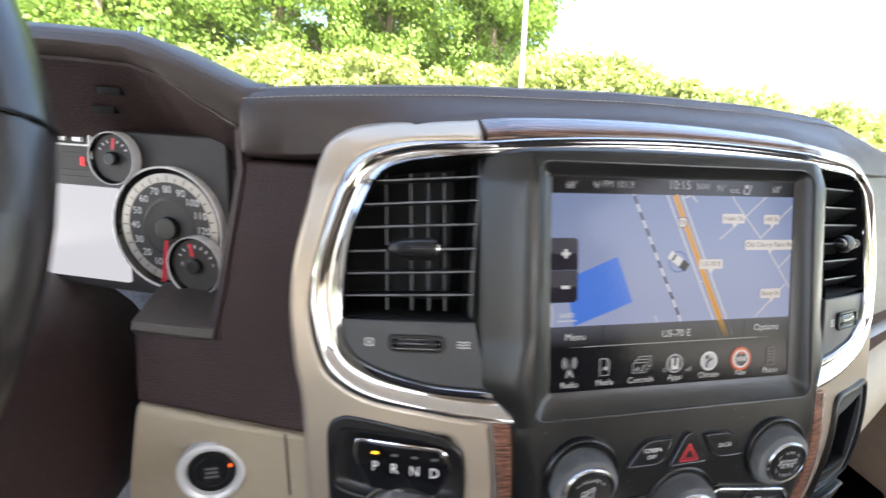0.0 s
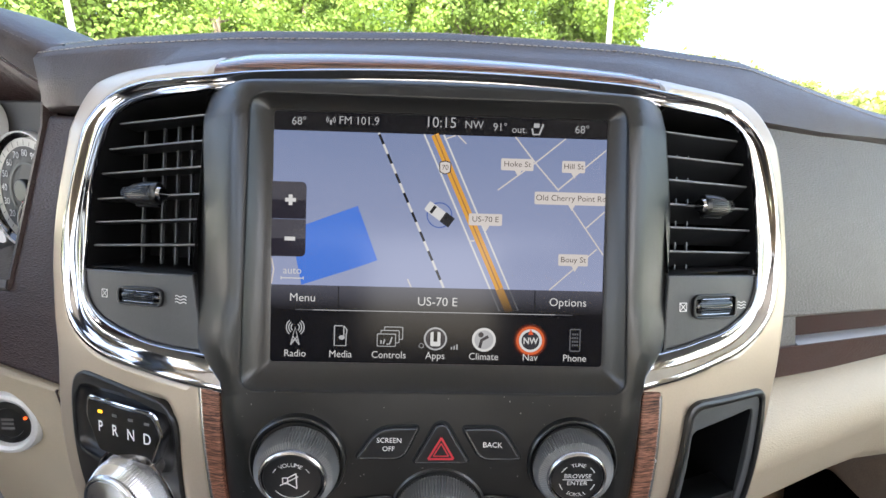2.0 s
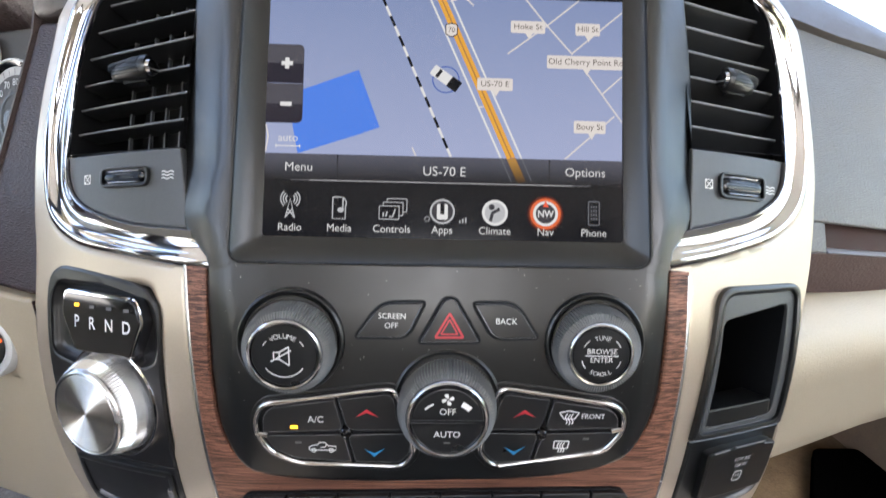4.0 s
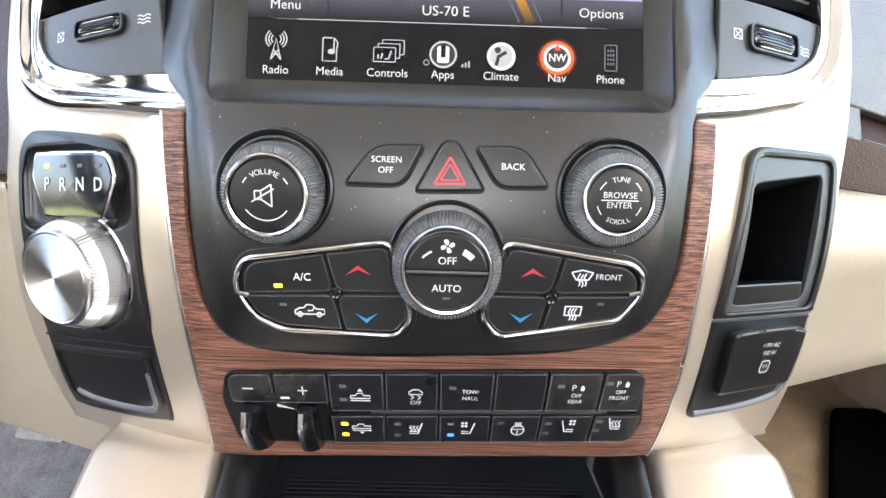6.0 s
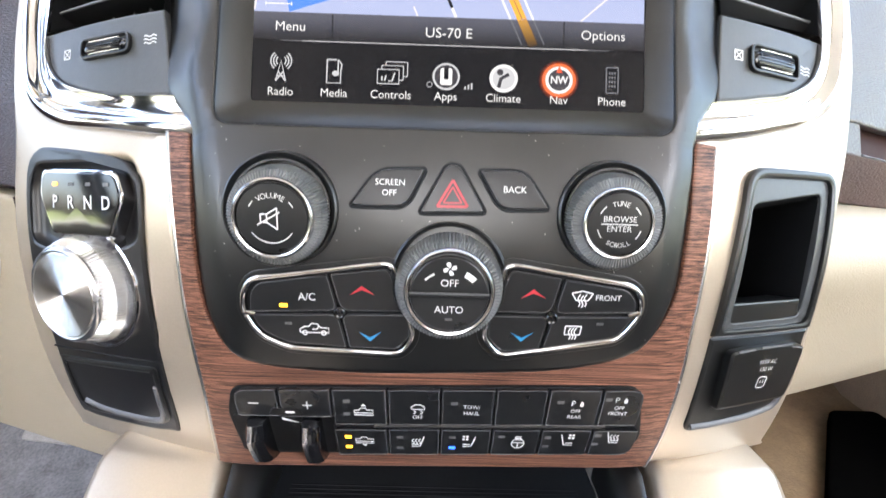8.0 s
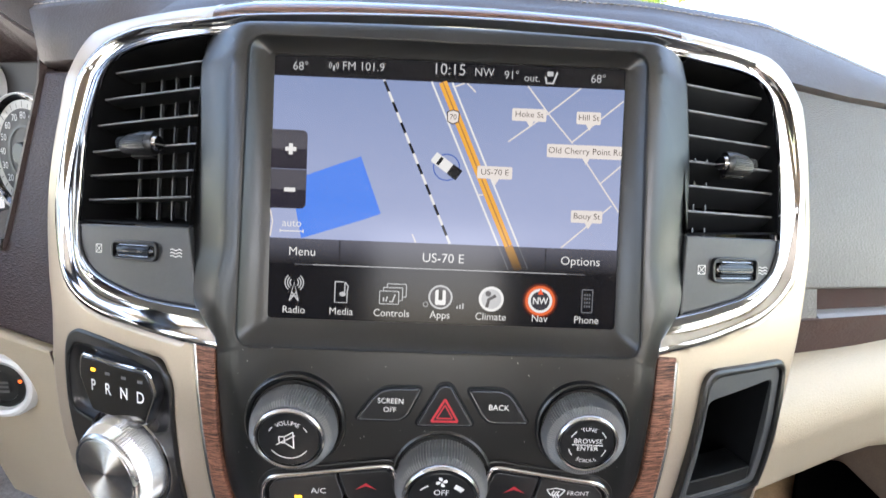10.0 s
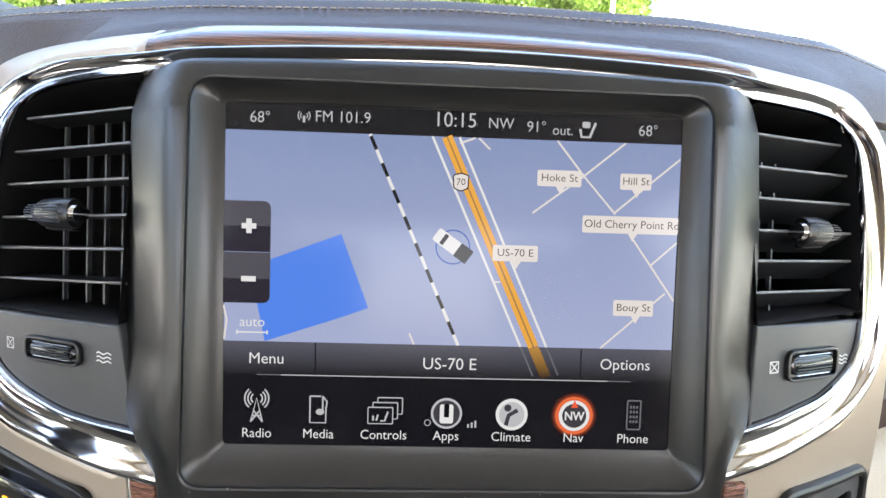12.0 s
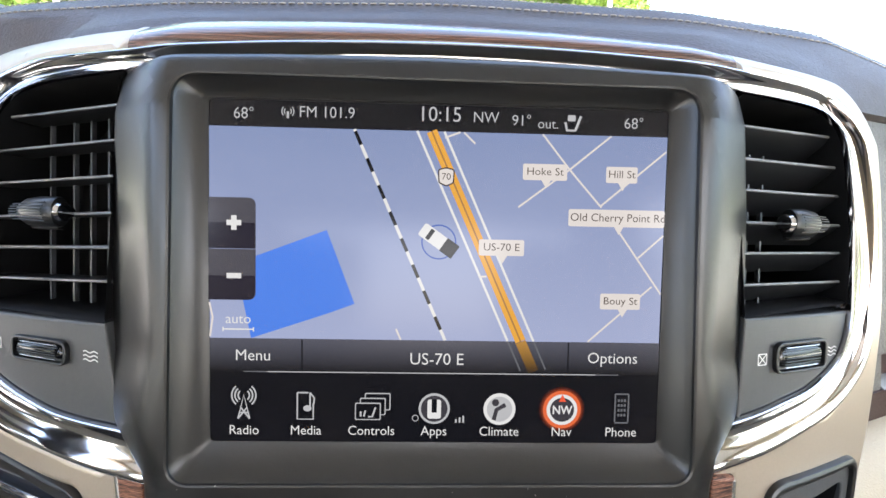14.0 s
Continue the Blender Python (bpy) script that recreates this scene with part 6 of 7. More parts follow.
tops = [switch(a, b3, vt, m1, 0.0, [0.0008, 0.0008, 0.006, 0.0008] if i == 5 else 0.0008) for i, (a, b3) in enumerate(zip(TOPS, TOPS[1:]))]
lows = [switch(a, b3, m2, vb, 0.0, [0.0008, 0.006, 0.0008, 0.0008] if i == 5 else 0.0008) for i, (a, b3) in enumerate(zip(LOWS, LOWS[1:]))]
gain = [switch(-0.0950, -0.0739, vt, lambda u: -0.2030 + 0.02 * u, 0.0, [0.002, 0.0008, 0.0008, 0.006]), switch(-0.0739, -0.0490, vt, lambda u: -0.2035 + 0.02 * u)]
part("divider_bar", sweep([on_stack(u, (m1(u) + m2(u)) / 2, B - 0.0004) for u in [-0.030 + 0.112 * i / 12 for i in range(13)]], 0.0011, 8), M["black"], bank)
PS = printed(B + 0.00135)
part("print", strokes([q4(-880, -1972, -832, -1972)], 0.0006, PS), M["white"], gain[0])
part("print", strokes([q4(-628, -1977, -584, -1977), q4(-606, -1955, -606, -1999)], 0.0006, PS), M["white"], gain[1])


def pickup(u, v, arrow):
    bm = strokes([[(u + x / 1e4, v + y / 1e4) for x, y in ln] for ln in (((-44, -12), (-44, 2), (-22, 4), (-12, 16), (10, 16), (16, 4), (44, 4), (44, -12), (-44, -12)), ((-46, -24), (46, -24)))], 0.0005, PS)
    s = 1 if arrow == "up" else -1
    base = v + (0.0026 if s > 0 else -0.0032)
    shape([(u - 0.0014, base), (u + 0.0014, base), (u, base + s * 0.0014)][::s], PS, bm)
    return bm


part("print", pickup(-0.0343, -0.2000, "up"), M["white"], tops[0])
bm = strokes([q4(-118, -1972, -100, -1958, -74, -1958, -56, -1972, -56, -1984, -118, -1984, -118, -1972), q4(-108, -1990, -96, -2000, -108, -2010), q4(-76, -1990, -64, -2000, -76, -2010)], 0.0005, PS)
words("OFF", -0.0087, -0.2030, 0.0021, PS, bm)
part("print", bm, M["white"], tops[1])
bm = words("TOW/", 0.0166, -0.1965, 0.0021, PS)
words("HAUL", 0.0166, -0.2000, 0.0021, PS, bm)
part("print", bm, M["white"], tops[2])
for ob, u, v, low in ((tops[4], 0.0655, -0.1930, "REAR"), (tops[5], 0.0855, -0.1905, "FRONT")):
    bm = words("P", u - 0.0018, v, 0.0030, PS)
    ring2(u + 0.0012, v, 0.0008, 0.0016, PS, bm, 10, -60, 60)
    shape(box2(u + 0.0014, v - 0.0014, u + 0.0030, v + 0.0006, 0.0003), PS, bm)
    words("OFF", u, v - 0.0042, 0.0020, PS, bm)
    words(low, u - 0.0002, v - 0.0074, 0.0020, PS, bm)
    part("print", bm, M["white"], ob)
part("print", pickup(-0.0350, -0.2178, "down"), M["white"], lows[0])


def seat_sign(u, v, flip, extra):
    s = -1 if flip else 1
    bm = strokes([[(u - s * 0.0030, v - 0.0030), (u + s * 0.0012, v - 0.0030), (u + s * 0.0032, v + 0.0036)], [(u - s * 0.0030, v - 0.0016), (u + s * 0.0006, v - 0.0018)]], 0.0006, PS)
    if extra == "heat":
        for k in range(3):
            strokes([wave(u - s * (0.0022 - 0.0016 * k), v + 0.0002, 0.0034)], 0.0005, PS, bm)
    elif extra == "fan":
        for k in range(4):
            a = radians(45 + 90 * k)
            shape([(u - s * 0.0018 + 0.0012 * math.cos(a) + 0.0007 * math.cos(t), v + 0.0026 + 0.0012 * math.sin(a) + 0.0007 * math.sin(t)) for t in [2 * math.pi * i / 8 for i in range(8)]], printed(B + 0.00135 + 0.00004 * k), bm)
    return bm


part("print", seat_sign(-0.0088, -0.2185, False, "heat"), M["white"], lows[1])
part("print", seat_sign(0.0166, -0.2178, False, "fan"), M["white"], lows[2])
bm = ring2(0.0409, -0.2179, 0.0028, 0.0033, PS)
strokes([q4(378, -2174, 440, -2174), q4(409, -2178, 409, -2210), wave(0.0398, -0.2145, 0.0026), wave(0.0409, -0.2145, 0.0026), wave(0.0420, -0.2145, 0.0026)], 0.0005, PS, bm)
part("print", bm, M["white"], lows[3])
part("print", seat_sign(0.0649, -0.2151, True, "fan"), M["white"], lows[4])
part("print", seat_sign(0.0870, -0.2127, True, "heat"), M["white"], lows[5])


def led(ob, u, v, key):
    part("lamp", shape(box2(u - 0.0016, v - 0.0009, u + 0.0016, v + 0.0009, 0.0003), PS), M[key], ob, "lit amber lamp" if key == "amber" else "lit blue lamp" if key == "blueled" else "")


for ob, u, v, key in ((lows[0], -0.0430, -0.2163, "amber"), (lows[0], -0.0432, -0.2230, "amber"), (tops[0], -0.0420, -0.1948, "grey"), (tops[0], -0.0423, -0.2020, "grey"), (lows[2], 0.0083, -0.2150, "grey"), (lows[2], 0.0084, -0.2220, "blueled"),
                      (lows[1], -0.0175, -0.2158, "grey"), (lows[1], -0.0176, -0.2228, "grey"), (tops[2], 0.0083, -0.1946, "grey"), (tops[4], 0.0577, -0.1924, "grey"), (tops[5], 0.0797, -0.1903, "grey"),
                      (lows[3], 0.0325, -0.2138, "grey"), (lows[4], 0.0552, -0.2135, "grey"), (lows[4], 0.0548, -0.2195, "grey"), (lows[5], 0.0795, -0.2115, "grey"), (lows[5], 0.0790, -0.2170, "grey")):
    led(ob, u, v, key)

# trailer brake control beside the switches
brake = thing("brake_control", on_stack(-0.073, -0.22, B), "trailer brake control with two glossy black squeeze levers", "control lever")
part("recess", plate(box2(-0.0985, -0.2290, -0.0500, -0.2045, 0.003), (), -0.006, B - 0.0012, 0.0006, on_stack), M["deep"], brake)
part("brow", plate(rounded(q4(-800, -2040, -775, -1995, -650, -1995, -622, -2040), 0.001), (), B - 0.002, B + 0.0014, 0.0005, on_stack), M["black"], brake)
for u in (-0.0852, -0.0596):
    secs = []
    for t, h in ((0.0, 0.20), (0.04, 0.60), (0.10, 0.80), (0.36, 1.06), (0.42, 1.10), (0.60, 1.08), (0.90, 0.98), (0.97, 0.86), (1.0, 0.50)):
        v, w, hw = -0.2050 - 0.0262 * t, 0.0165 * h, 0.0042
        secs.append([on_stack(u + a * hw, v, B - 0.004 + w * c) for a, c in ((-1, 0), (-1, 0.74), (-0.92, 0.82), (-0.50, 0.99), (-0.36, 1), (0.36, 1), (0.50, 0.99), (0.92, 0.82), (1, 0.74), (1, 0))])
    lever = part("lever", loft(secs), M["gloss"], brake, "glossy black lever", 30)
    # silver sliver over part of the lever's face, its highlight painted on
    face = []
    for t, h in ((0.10, 0.80), (0.36, 1.06), (0.42, 1.10), (0.60, 1.08), (0.90, 0.98)):
        v, w = -0.2050 - 0.0262 * t, 0.0165 * h
        face.append([on_stack(u + a * 0.0042, v, B - 0.0040 + w * c) for a, c in ((-0.58, 0.95), (-0.46, 1.012), (-0.10, 1.022), (0.04, 1.012), (0.04, 0.9), (-0.58, 0.9))])
    part("facet_highlight", loft(face), M["satin"], lever, "bright front facet painted as a highlight", 30)
bm = shape(q4(-712, -2012, -672, -2012, -668, -2024, -712, -2024), printed(B + 0.0016))
shape(q4(-745, -2076, -668, -2092, -668, -2087, -745, -2060), printed(B - 0.0009), bm)
part("print", bm, M["white"], brake)

# ---- shift panel ----
shift = thing("gear_selector", on_stack(-0.17, -0.15, 0), "rotary gear selector with ribbed silver knob in a black panel", "gear selector")
sp = spline(q4(-1900, -783, -2030, -790, -2100, -870, -2105, -1100, -2098, -1369, -2085, -1783, -2150, -2205, -2090, -2262, -1800, -2268, -1460, -2255, -1362, -2190, -1322, -1699, -1318, -1049, -1370, -920, -1500, -850), 5)
dish = ccw(rounded(q4(-2022, -862, -1430, -888, -1352, -1000, -1350, -1240, -1700, -1320, -2062, -1240, -2066, -960), [0.006, 0.007, 0.006, 0.006, 0.004, 0.006, 0.006], 5))
part("panel", plate(sp, [dish], -0.012, 0.0022, 0.0018, on_stack), M["black"], shift, "black plastic panel")
mu, mv = -0.170, -0.108
bm = loft([[on_stack(mu + (x - mu) * k, mv + (y - mv) * k, w) for x, y in dish] for k, w in ((1.0, 0.0008), (0.97, -0.0010), (0.90, -0.0030), (0.80, -0.0038))], True, False)
bm.faces.new([bm.verts.new(on_stack(mu + (x - mu) * 0.8, mv + (y - mv) * 0.8, -0.0038)) for x, y in dish])
part("dish", bm, M["black"], shift, "hollow round the gear letters", 60)
part("window_frame", plate(ccw(rounded(q4(-1942, -893, -1436, -925, -1392, -1045, -1474, -1225, -1859, -1205, -1952, -1016), [0.004, 0.005, 0.003, 0.002, 0.002, 0.003], 4)), (), -0.005, 0.0040, 0.0010, on_stack), M["chrome"], shift, "chrome edge round the gear letters")
part("window", plate(ccw(rounded(q4(-1924, -912, -1456, -943, -1414, -1046, -1486, -1222, -1847, -1200, -1934, -1016), [0.003, 0.004, 0.003, 0.002, 0.002, 0.003], 4)), (), -0.001, 0.0044, 0.0004, on_stack), M["gloss"], shift, "glossy black letter window")
PG = printed(0.0046)
for ch, u, v in (("P", -0.1826, -0.1058), ("R", -0.1718, -0.1064), ("N", -0.1605, -0.1069), ("D", -0.1496, -0.1074)):
    part("letter", words(ch, u, v, 0.0062, PG, squeeze=0.85, bold=0.0001), M["white"], shift)
    part("lamp", shape(box2(u - 0.0017, v + 0.0077, u + 0.0017, v + 0.0093, 0.0003), PG), M["amber"] if ch == "P" else M["grey"], shift, "lit amber lamp" if ch == "P" else "")
fs = frame_at(-0.1637, -0.1455, 0.0, 12, -20)
part("collar", lathe([(0.0300, -0.010), (0.0300, 0.000), (0.0296, 0.0022), (0.0286, 0.0026), (0.0278, 0.0), (0.0272, -0.004)], fs, 64), M["chrome"], shift, "chrome collar")
part("skirt", lathe([(0.0274, -0.006), (0.0274, -0.001), (0.0256, -0.001)], fs, 48), M["deep"], shift)
part("grip", lathe([(0.0268, -0.004), (0.0266, 0.001), (0.0252, 0.0085), (0.0226, 0.0136)], fs, 190, ribs=(1, 3, 0.0011)), M["brushed"], shift, "ribbed silver grip", 8)
part("shoulder", lathe([(0.0222, 0.0128), (0.0223, 0.0140), (0.0216, 0.0150), (0.0206, 0.0154), (0.0199, 0.0150)], fs, 64), M["satin"], shift, "smooth silver shoulder")
cap = part("cap", lathe([(0.0198, 0.0138), (0.0197, 0.0148), (0.0192, 0.0153), (0.0150, 0.0153), (0.010, 0.0153), (0.0003, 0.0153)], Matrix.Identity(4), 64), M["spun"], shift, "spun aluminium cap")
for v in cap.data.vertices:
    v.co += shift.location
cap.matrix_parent_inverse = Matrix.Translation(-shift.location)
cap.matrix_basis = fs
low = ccw(rounded(q4(-2068, -1850, -1362, -1838, -1385, -2150, -1470, -2215, -2040, -2225, -2105, -2160), [0.003, 0.004, 0.003, 0.005, 0.005, 0.003], 5))
part("lower_pocket", plate(low, [inset(low, 0.0042)], -0.008, 0.0034, 0.0016, on_stack), M["bezel"], shift, "charcoal rim of the blank cover below the knob")
part("pocket_face", plate(inset(low, 0.0040), (), -0.010, -0.0022, 0.0012, on_stack), M["bezel"], shift, "blank charcoal cover")
# pale grey puts the lit rim's highlight into the lip's colour
part("lower_lip", sweep([on_stack(u, v, 0.0022) for u, v in spline(q4(-2020, -2140, -1900, -2172, -1700, -2186, -1500, -2182, -1435, -2140, -1418, -2050, -1408, -1960), 5, False)], 0.0020, 10, 0.7), M["palerim"], shift, "lip along the cover, paled as a rim highlight", 60)
part("joint", sweep([on_stack(u, -0.1806 - 0.012 * (u + 0.17), 0.0022) for u in [-0.2085 + 0.076 * i / 8 for i in range(9)]], 0.0005, 6), M["deep"], shift)

# ---- storage pocket and power outlet on the passenger side ----
pocket = thing("storage_pocket", on_stack(0.16, -0.14, 0), "deep black open storage pocket beside the stack", "storage pocket")
pk = rounded(q4(1352, -822, 1284, -1300, 1262, -1598, 1888, -1568, 1915, -1150, 1942, -796), [0.010, 0.02, 0.0008, 0.0008, 0.02, 0.009], 6)
hole = rounded(q4(1394, -989, 1350, -1535, 1790, -1505, 1838, -905), [0.004, 0.003, 0.004, 0.004], 5)
step_hole = rounded(q4(1392, -868, 1318, -1330, 1308, -1566, 1846, -1538, 1872, -1150, 1900, -838), [0.007, 0.02, 0.003, 0.004, 0.02, 0.006], 5)
part("frame", plate(pk, [step_hole], -0.010, 0.0042, 0.0018, on_stack), M["bezel"], pocket, "charcoal rounded frame")
# lighter plastic than the frame stands for light falling on the step
part("step", plate(inset(ccw(step_hole), -0.0004), [hole], -0.010, 0.0019, 0.0008, on_stack), M["pod"], pocket, "inner step round the opening, lightened as if lit from above")
hl = ccw(hole)
bm = loft([[on_stack(x, y, w) for x, y in [(0.159 + (p - 0.159) * k, -0.122 + (q - -0.122) * k) for p, q in hl]] for k, w in ((1.0, 0.0), (0.95, -0.006), (0.93, -0.05), (0.90, -0.075))], True, False)
bm.faces.new([bm.verts.new(on_stack(0.159 + (p - 0.159) * 0.9, -0.122 + (q + 0.122) * 0.9, -0.075)) for p, q in hl])
part("cavity", bm, M["deep"], pocket)
part("lip", plate(rounded(q4(1345, -1440, 1330, -1560, 1792, -1530, 1778, -1416), [0.001, 0.003, 0.003, 0.001]), (), -0.02, 0.0016, 0.0012, on_stack), M["bezel"], pocket, "charcoal front lip")
part("lip_edge", sweep([on_stack(u, v, 0.0013) for u, v in spline(q4(1340, -1545, 1362, -1562, 1560, -1551, 1765, -1538, 1788, -1515), 5, False)], 0.0006, 6), M["palerim"], pocket, "pale line along the edge of the lip")
part("seam", sweep([on_stack(0.1266 + 0.062 * f, -0.1602 + 0.0029 * f, 0.0022) for f in [i / 8 for i in range(9)]], 0.0004, 6), M["palerim"], pocket)
outlet = thing("power_outlet", on_stack(0.16, -0.185, 0), "black power outlet with a closed lettered lid", "power outlet")
op = rounded(q4(1262, -1606, 1266, -1850, 1290, -2152, 1640, -2125, 1928, -2072, 1905, -1820, 1889, -1576), [0.0008, 0.02, 0.008, 0.03, 0.009, 0.02, 0.0008], 6)
part("panel", plate(op, (), -0.010, 0.0024, 0.0020, on_stack), M["bezel"], outlet, "charcoal panel")
lid = ccw(rounded(q4(1360, -1668, 1470, -1648, 1770, -1632, 1850, -1660, 1862, -1960, 1395, -1995), [0.003, 0.002, 0.002, 0.003, 0.003, 0.003], 4))
part("lid", plate(lid, (), -0.002, 0.0075, 0.0018, on_stack), M["bezel"], outlet, "raised hinged lid")
bm = words("115V AC", 0.1612, -0.1728, 0.0022, printed(0.0077))
words("150 W", 0.1614, -0.1768, 0.0022, printed(0.0077), bm)
strokes([box2(0.1588, -0.1872, 0.1644, -0.1810, 0.0018) + [box2(0.1588, -0.1872, 0.1644, -0.1810, 0.0018)[0]], q4(1607, -1830, 1607, -1845), q4(1625, -1830, 1625, -1845)], 0.0005, printed(0.0077), bm)
part("print", bm, M["white"], outlet)
part("lower_lip", sweep([on_stack(u, v, 0.0026) for u, v in spline(q4(1318, -2108, 1450, -2102, 1640, -2082, 1790, -2052, 1858, -2020, 1876, -1960), 5, False)], 0.0019, 10, 0.8), M["palerim"], outlet, "pale grey lip under the lid", 60)
for a, c in (((0.1405, -0.1672), (0.1500, -0.1660)), ((0.1540, -0.1652), (0.1745, -0.1641)), ((0.1745, -0.1656), (0.1830, -0.1666))):
    part("hinge", sweep([on_stack(a[0] + (c[0] - a[0]) * f, a[1] + (c[1] - a[1]) * f, 0.0074) for f in (0, 0.5, 1)], 0.0005, 6), M["palerim"], outlet, "pale hinge edge")

# ---- console below the stack ----
console = thing("floor_console", (0, -0.05, 0.70), "champagne floor console with a black tray between its flanks", "console")


def flank(x0, x1, x0b, x1b, label):
    secs = []
    for y, z in ((0.03, 1.004), (0.004, 1.003), (-0.002, 1.0), (-0.05, 0.955), (-0.12, 0.90), (-0.25, 0.86), (-0.45, 0.85)):
        k = min(1, max(0, (0.004 - y) / 0.25))
        a, c = x0 + (x0b - x0) * k, x1 + (x1b - x1) * k
        secs.append([Vector((a, y, 0.70)), Vector((a, y, z - 0.006)), Vector((a + 0.002, y, z - 0.0015)), Vector((a + 0.006, y, z)), Vector((c - 0.004, y, z)), Vector((c, y, z - 0.003)), Vector((c, y, 0.70))])
    part("flank", loft(secs), M["shell"], console, label, 60)


flank(-0.186, -0.118, -0.190, -0.112, "champagne painted console flank")
flank(0.123, 0.192, 0.116, 0.196, "champagne painted console flank")
for side, x in ((-1, -0.112), (1, 0.116)):
    secs = [[Vector((x, y, z - 0.03)), Vector((x, y, z)), Vector((x - side * 0.004, y, z + 0.002)), Vector((x - side * 0.014, y, z - 0.004)), Vector((x - side * 0.016, y, z - 0.03))] for y, z in ((0.03, 1.000), (0.0, 0.998), (-0.05, 0.952), (-0.12, 0.896), (-0.45, 0.846))]
    part("tray_rim", loft(secs), M["bezel"], console, "charcoal tray rim", 60)
bm = bmesh.new()
loft([[Vector((-0.120, y, z)), Vector((0.122, y, z)), Vector((0.122, y, z - 0.02)), Vector((-0.120, y, z - 0.02))] for y, z in ((0.10, 0.925), (0.02, 0.92), (-0.45, 0.80))], True, True, bm)
part("tray_floor", bm, M["matrubber"], console, "ribbed black rubber tray mat")
bm = bmesh.new()
for i in range(34):
    y = 0.098 - 0.0040 * i
    z = 0.922 if y > 0.02 else 0.920 - 0.255 * (0.02 - y)
    block(-0.106, y - 0.0008, z - 0.004, 0.108, y + 0.0008, z + 0.0016, 0, bm)
part("tray_ribs", bm, M["matrubber"], console)
part("tray_back", block(-0.125, 0.10, 0.80, 0.125, 0.13, 1.03, 0.004), M["deep"], console)

# ---- footwells ----
alone("tunnel", block(-0.20, 0.135, 0.70, 0.20, 0.56, 0.96, 0.02), M["carpet"], "dark carpeted tunnel under the dashboard", "floor hump", kind="structure")
secs = [[Vector((x, 0.12, 0.70)), Vector((x, 0.30, 0.74)), Vector((x, 0.50, 0.90)), Vector((x, 0.55, 1.05)), Vector((x, 0.56, 0.70))] for x in (-0.80, -0.20)]
alone("footwell_carpet", loft(secs), M["greycarpet"], "worn grey carpet sloping up the driver footwell", "carpet", kind="structure")
secs = [[Vector((x, 0.04, 0.70)), Vector((x, 0.10, 0.835)), Vector((x, 0.34, 0.860)), Vector((x, 0.50, 0.95)), Vector((x, 0.55, 1.05)), Vector((x, 0.56, 0.70))] for x in (0.20, 0.80)]
alone("footwell_carpet", loft(secs), M["tan"], "sunlit tan carpet sloping up the passenger footwell", "carpet", kind="structure")
# colour set blacker than rubber so the patch stays dark in the sun
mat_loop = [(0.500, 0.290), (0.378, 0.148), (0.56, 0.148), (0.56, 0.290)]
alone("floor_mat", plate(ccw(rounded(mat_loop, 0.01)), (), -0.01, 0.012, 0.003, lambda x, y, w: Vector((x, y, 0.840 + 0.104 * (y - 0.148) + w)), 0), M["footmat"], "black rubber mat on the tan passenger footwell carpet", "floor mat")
alone("kick_panel", block(0.560, 0.06, 0.70, 0.585, 0.50, 1.015, 0.008), M["tanpanel"], "shaded tan brown panel beside the passenger footwell", "side panel", kind="structure")
pedal = thing("pedal", (-0.36, 0.16, 0.89), "worn metal pedal in the driver footwell", "pedal")
bm = block(-0.022, -0.010, -0.011, 0.022, 0.0, 0.011, 0.003)
bm.transform(Matrix.Translation((-0.358, 0.160, 0.902)) @ pose(0, 0, 0, -35, 6, 0))
part("pad", bm, M["pedalgrey"], pedal)
part("arm", sweep([(-0.36, 0.17, 0.905), (-0.37, 0.26, 0.97), (-0.37, 0.40, 1.10)], 0.007, 8), M["black"], pedal)

# ---- outside: trees and lamp posts ----
rng = random.Random(7)


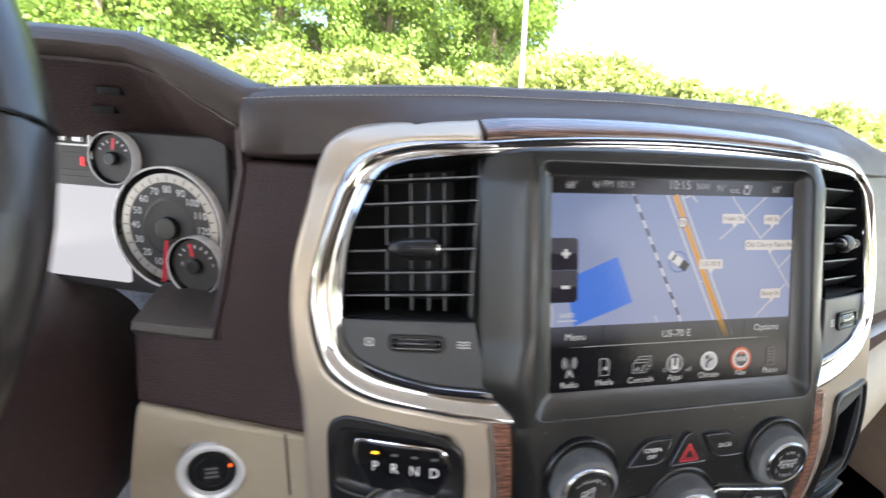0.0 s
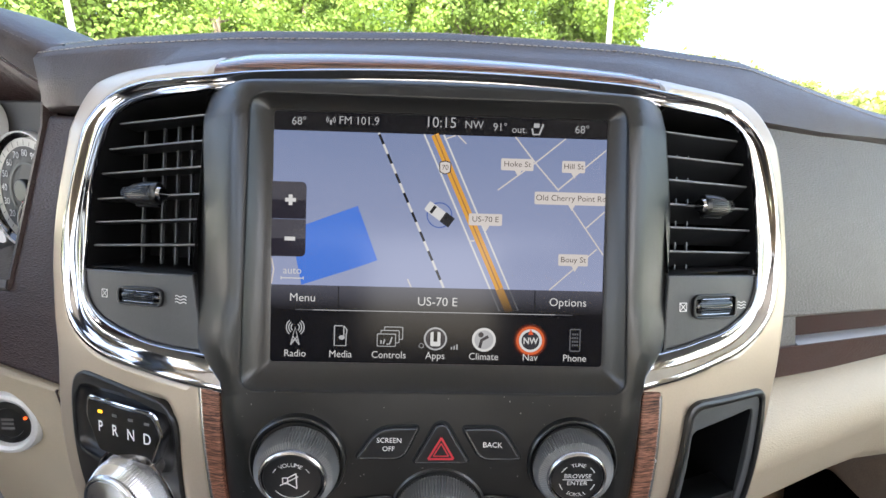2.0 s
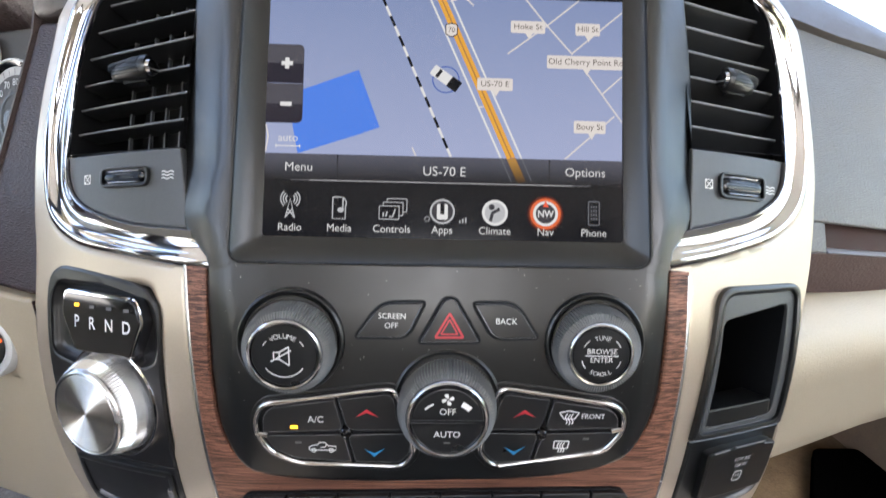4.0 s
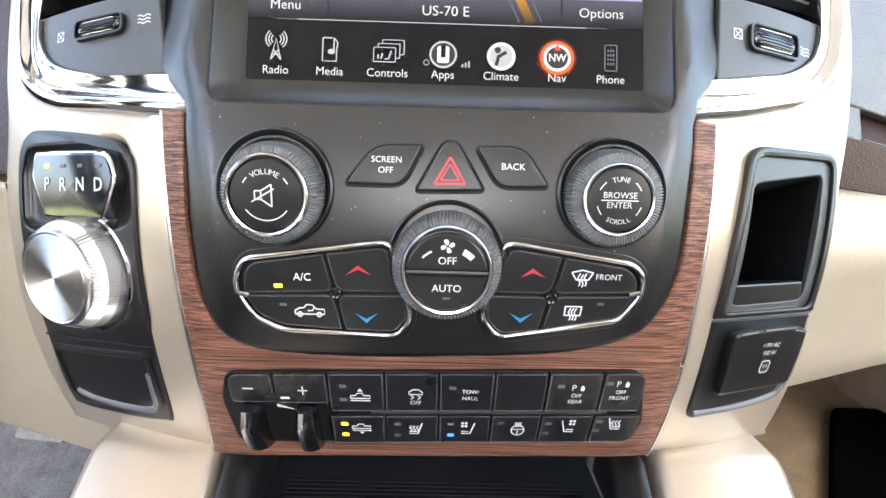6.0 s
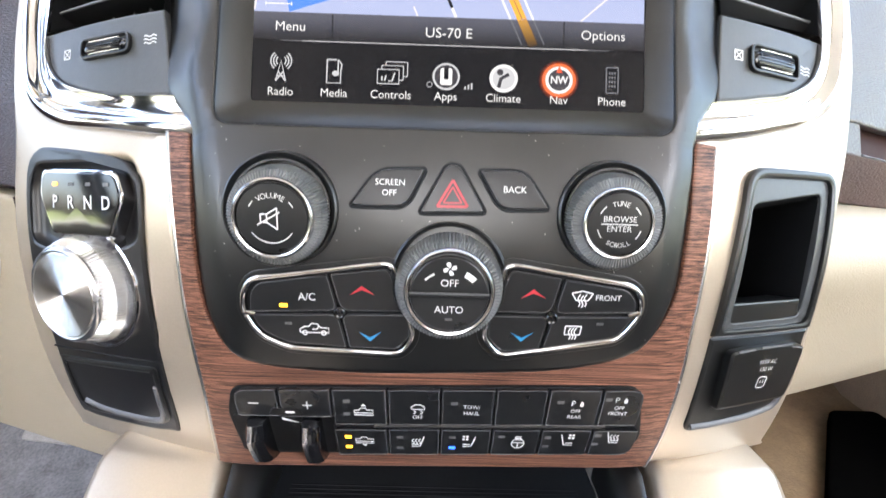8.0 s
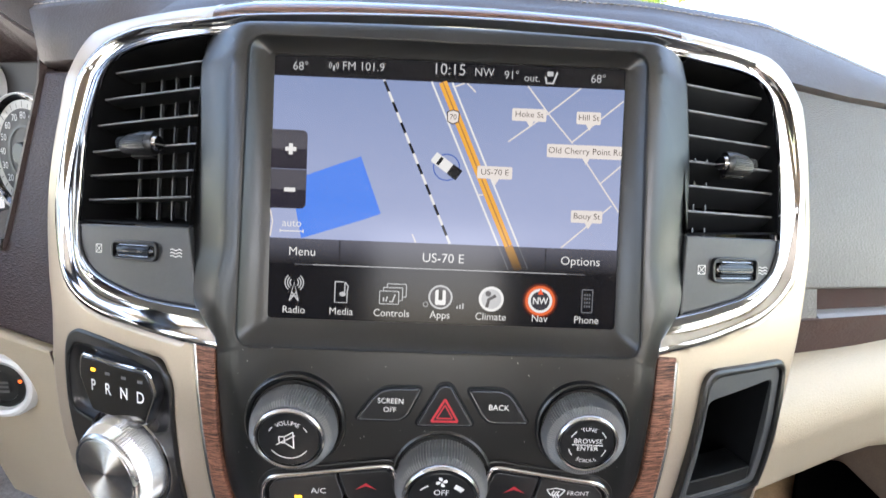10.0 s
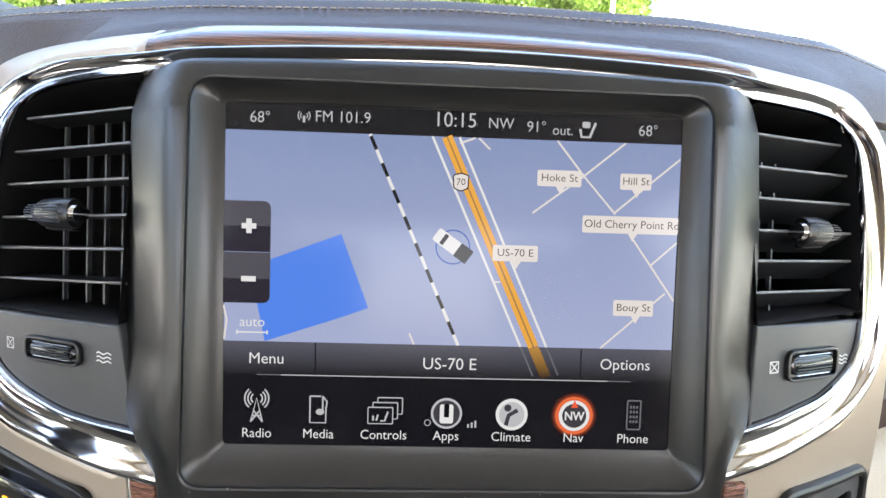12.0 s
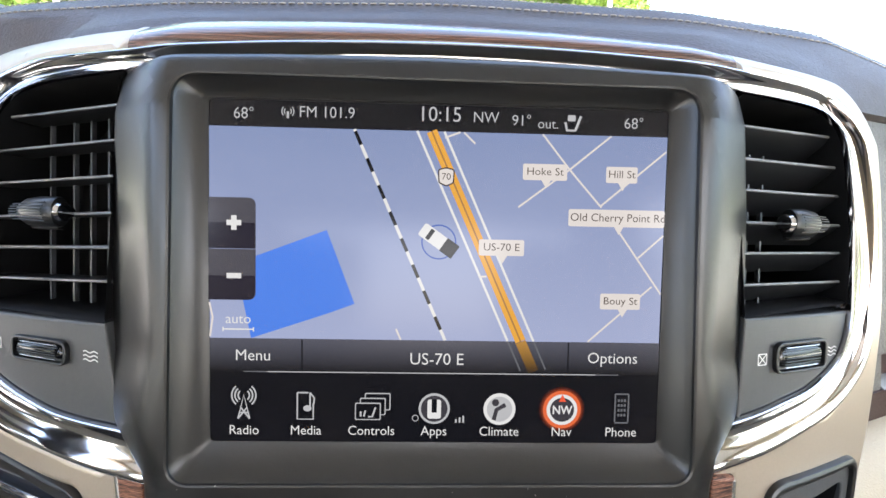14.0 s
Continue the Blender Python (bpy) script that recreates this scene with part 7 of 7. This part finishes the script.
def tree(x, y, h, spread, leaf, n, low, label, group):
    ob = thing("tree", (x, y, 0), label, "tree", group)
    bm = bmesh.new()
    lean = rng.uniform(-0.4, 0.4)
    sweep([(x + lean * k * k, y, h * 0.62 * k) for k in (0, 0.2, 0.45, 0.7, 1.0)], 0.12 + h * 0.008, 8, bm=bm)
    limbs = []
    for i in range(7):
        a, z = rng.uniform(0, 6.28), h * rng.uniform(0.2, 0.6)
        d = spread * rng.uniform(0.4, 0.8)
        tip = (x + math.cos(a) * d, y + math.sin(a) * d, z + d * 0.6)
        limbs.append(tip)
        sweep([(x, y, z), (x + math.cos(a) * d * 0.5, y + math.sin(a) * d * 0.5, z + d * 0.22), tip], 0.05, 6, bm=bm)
    part("trunk", bm, M["bark"], ob)
    nr = np.random.default_rng(int(abs(x * 977 + y * 131)) + n)
    k = 44
    centre = np.stack([x + nr.normal(0, spread * 0.55, k), y + nr.normal(0, spread * 0.5, k), h * (low + (1 - low) * nr.random(k) ** 0.8)], 1)
    size = spread * nr.uniform(0.22, 0.42, k)
    pick = nr.integers(0, k, n)
    way = nr.normal(0, 1, (n, 3)) * (1, 1, 0.8)
    way /= np.linalg.norm(way, axis=1, keepdims=True)
    mid = centre[pick] + way * (size[pick] * (0.5 + 0.55 * nr.random(n)))[:, None]
    mid[:, 2] = np.maximum(mid[:, 2], 0.15)
    t1 = nr.normal(0, 1, (n, 3))
    t1 /= np.linalg.norm(t1, axis=1, keepdims=True)
    t2 = np.cross(t1, way)
    t2 /= np.maximum(1e-6, np.linalg.norm(t2, axis=1, keepdims=True))
    half = (nr.uniform(0.05, 0.125, n) * (1 + 0.02 * math.hypot(x, y) / 10))[:, None]
    corner = np.stack([mid - t1 * half, mid + t2 * half * 0.7, mid + t1 * half, mid - t2 * half * 0.7], 1).reshape(-1, 3) - (x, y, 0)
    me = bpy.data.meshes.new("crown")
    me.vertices.add(4 * n)
    me.vertices.foreach_set("co", corner.astype(np.float32).ravel())
    me.loops.add(4 * n)
    me.loops.foreach_set("vertex_index", np.arange(4 * n, dtype=np.int32))
    me.polygons.add(n)
    me.polygons.foreach_set("loop_start", np.arange(0, 4 * n, 4, dtype=np.int32))
    me.update(calc_edges=True)
    me.materials.append(M[leaf])
    cr3 = new("crown", me)
    cr3.parent = ob


for i in range(15):
    bearing = -58 + 76.5 * i / 14 + rng.uniform(-2, 2)
    dist = rng.uniform(23, 27)
    tree(dist * math.sin(radians(bearing)), dist * math.cos(radians(bearing)), rng.uniform(9, 12), rng.uniform(2.6, 3.4), "leaf", 22000, 0.0, "tall leafy green tree beside the parking area", "tall trees")
for i in range(16):
    bearing = -50 + 92 * i / 15 + rng.uniform(-2, 2)
    dist = rng.uniform(17, 20)
    tree(dist * math.sin(radians(bearing)), dist * math.cos(radians(bearing)), rng.uniform(2.2, 3.4) * (0.55 if bearing > 25 else 1.0), rng.uniform(1.5, 2.1), "leaf2", 14000, 0.02, "low pale green bushy tree", "low bushes")
for i in range(13):
    bearing = -56 + 73.5 * i / 12 + rng.uniform(-2, 2)
    dist = rng.uniform(31, 35)
    tree(dist * math.sin(radians(bearing)), dist * math.cos(radians(bearing)), rng.uniform(12, 15), rng.uniform(3.8, 4.6), "leaf", 16000, 0.0, "tall leafy green tree behind the nearer row", "tall trees")
for i in range(9):
    bearing = 36 + 26 * i / 8
    dist = rng.uniform(44, 50)
    tree(dist * math.sin(radians(bearing)), dist * math.cos(radians(bearing)), (4.0 - 0.16 * i) * rng.uniform(0.85, 1.1), 2.6, "leaf2", 6000, 0.05, "distant sunlit tree in a lower row", "far trees")
for i in range(10):
    bearing = 26.5 + 27.5 * i / 9 + rng.uniform(-0.8, 0.8)
    dist = rng.uniform(17.5, 20)
    top = 1.31 + dist * math.tan(radians(float(np.interp(bearing, (25, 29, 38, 46, 52, 58), (8.6, 8.0, 5.5, 4.3, 2.6, 2.0)))))
    tree(dist * math.sin(radians(bearing)), dist * math.cos(radians(bearing)), top - 0.45, rng.uniform(1.3, 1.7), "leaf2", 12000, 0.02, "low pale green bushy tree", "low bushes")


def post(bearing, dist, h):
    x, y = dist * math.sin(radians(bearing)), dist * math.cos(radians(bearing))
    ob = thing("lamp_post", (x, y, 0), "plain pale grey metal lamp post", "lamp post", "lamp posts")
    part("shaft", lathe([(0.14, 0), (0.14, 0.3), (0.075, 0.32), (0.05, h)], Matrix.Translation((x, y, 0)) @ pose(0, 0, 0, 0, -2.3, 0), 16), M["pole"], ob)
    part("foot", lathe([(0.25, 0), (0.25, 0.25), (0.22, 0.3)], Matrix.Translation((x, y, 0)), 16), M["asphalt"], ob)


post(20.6, 13.0, 9.0)
post(-36.7, 14.0, 9.0)
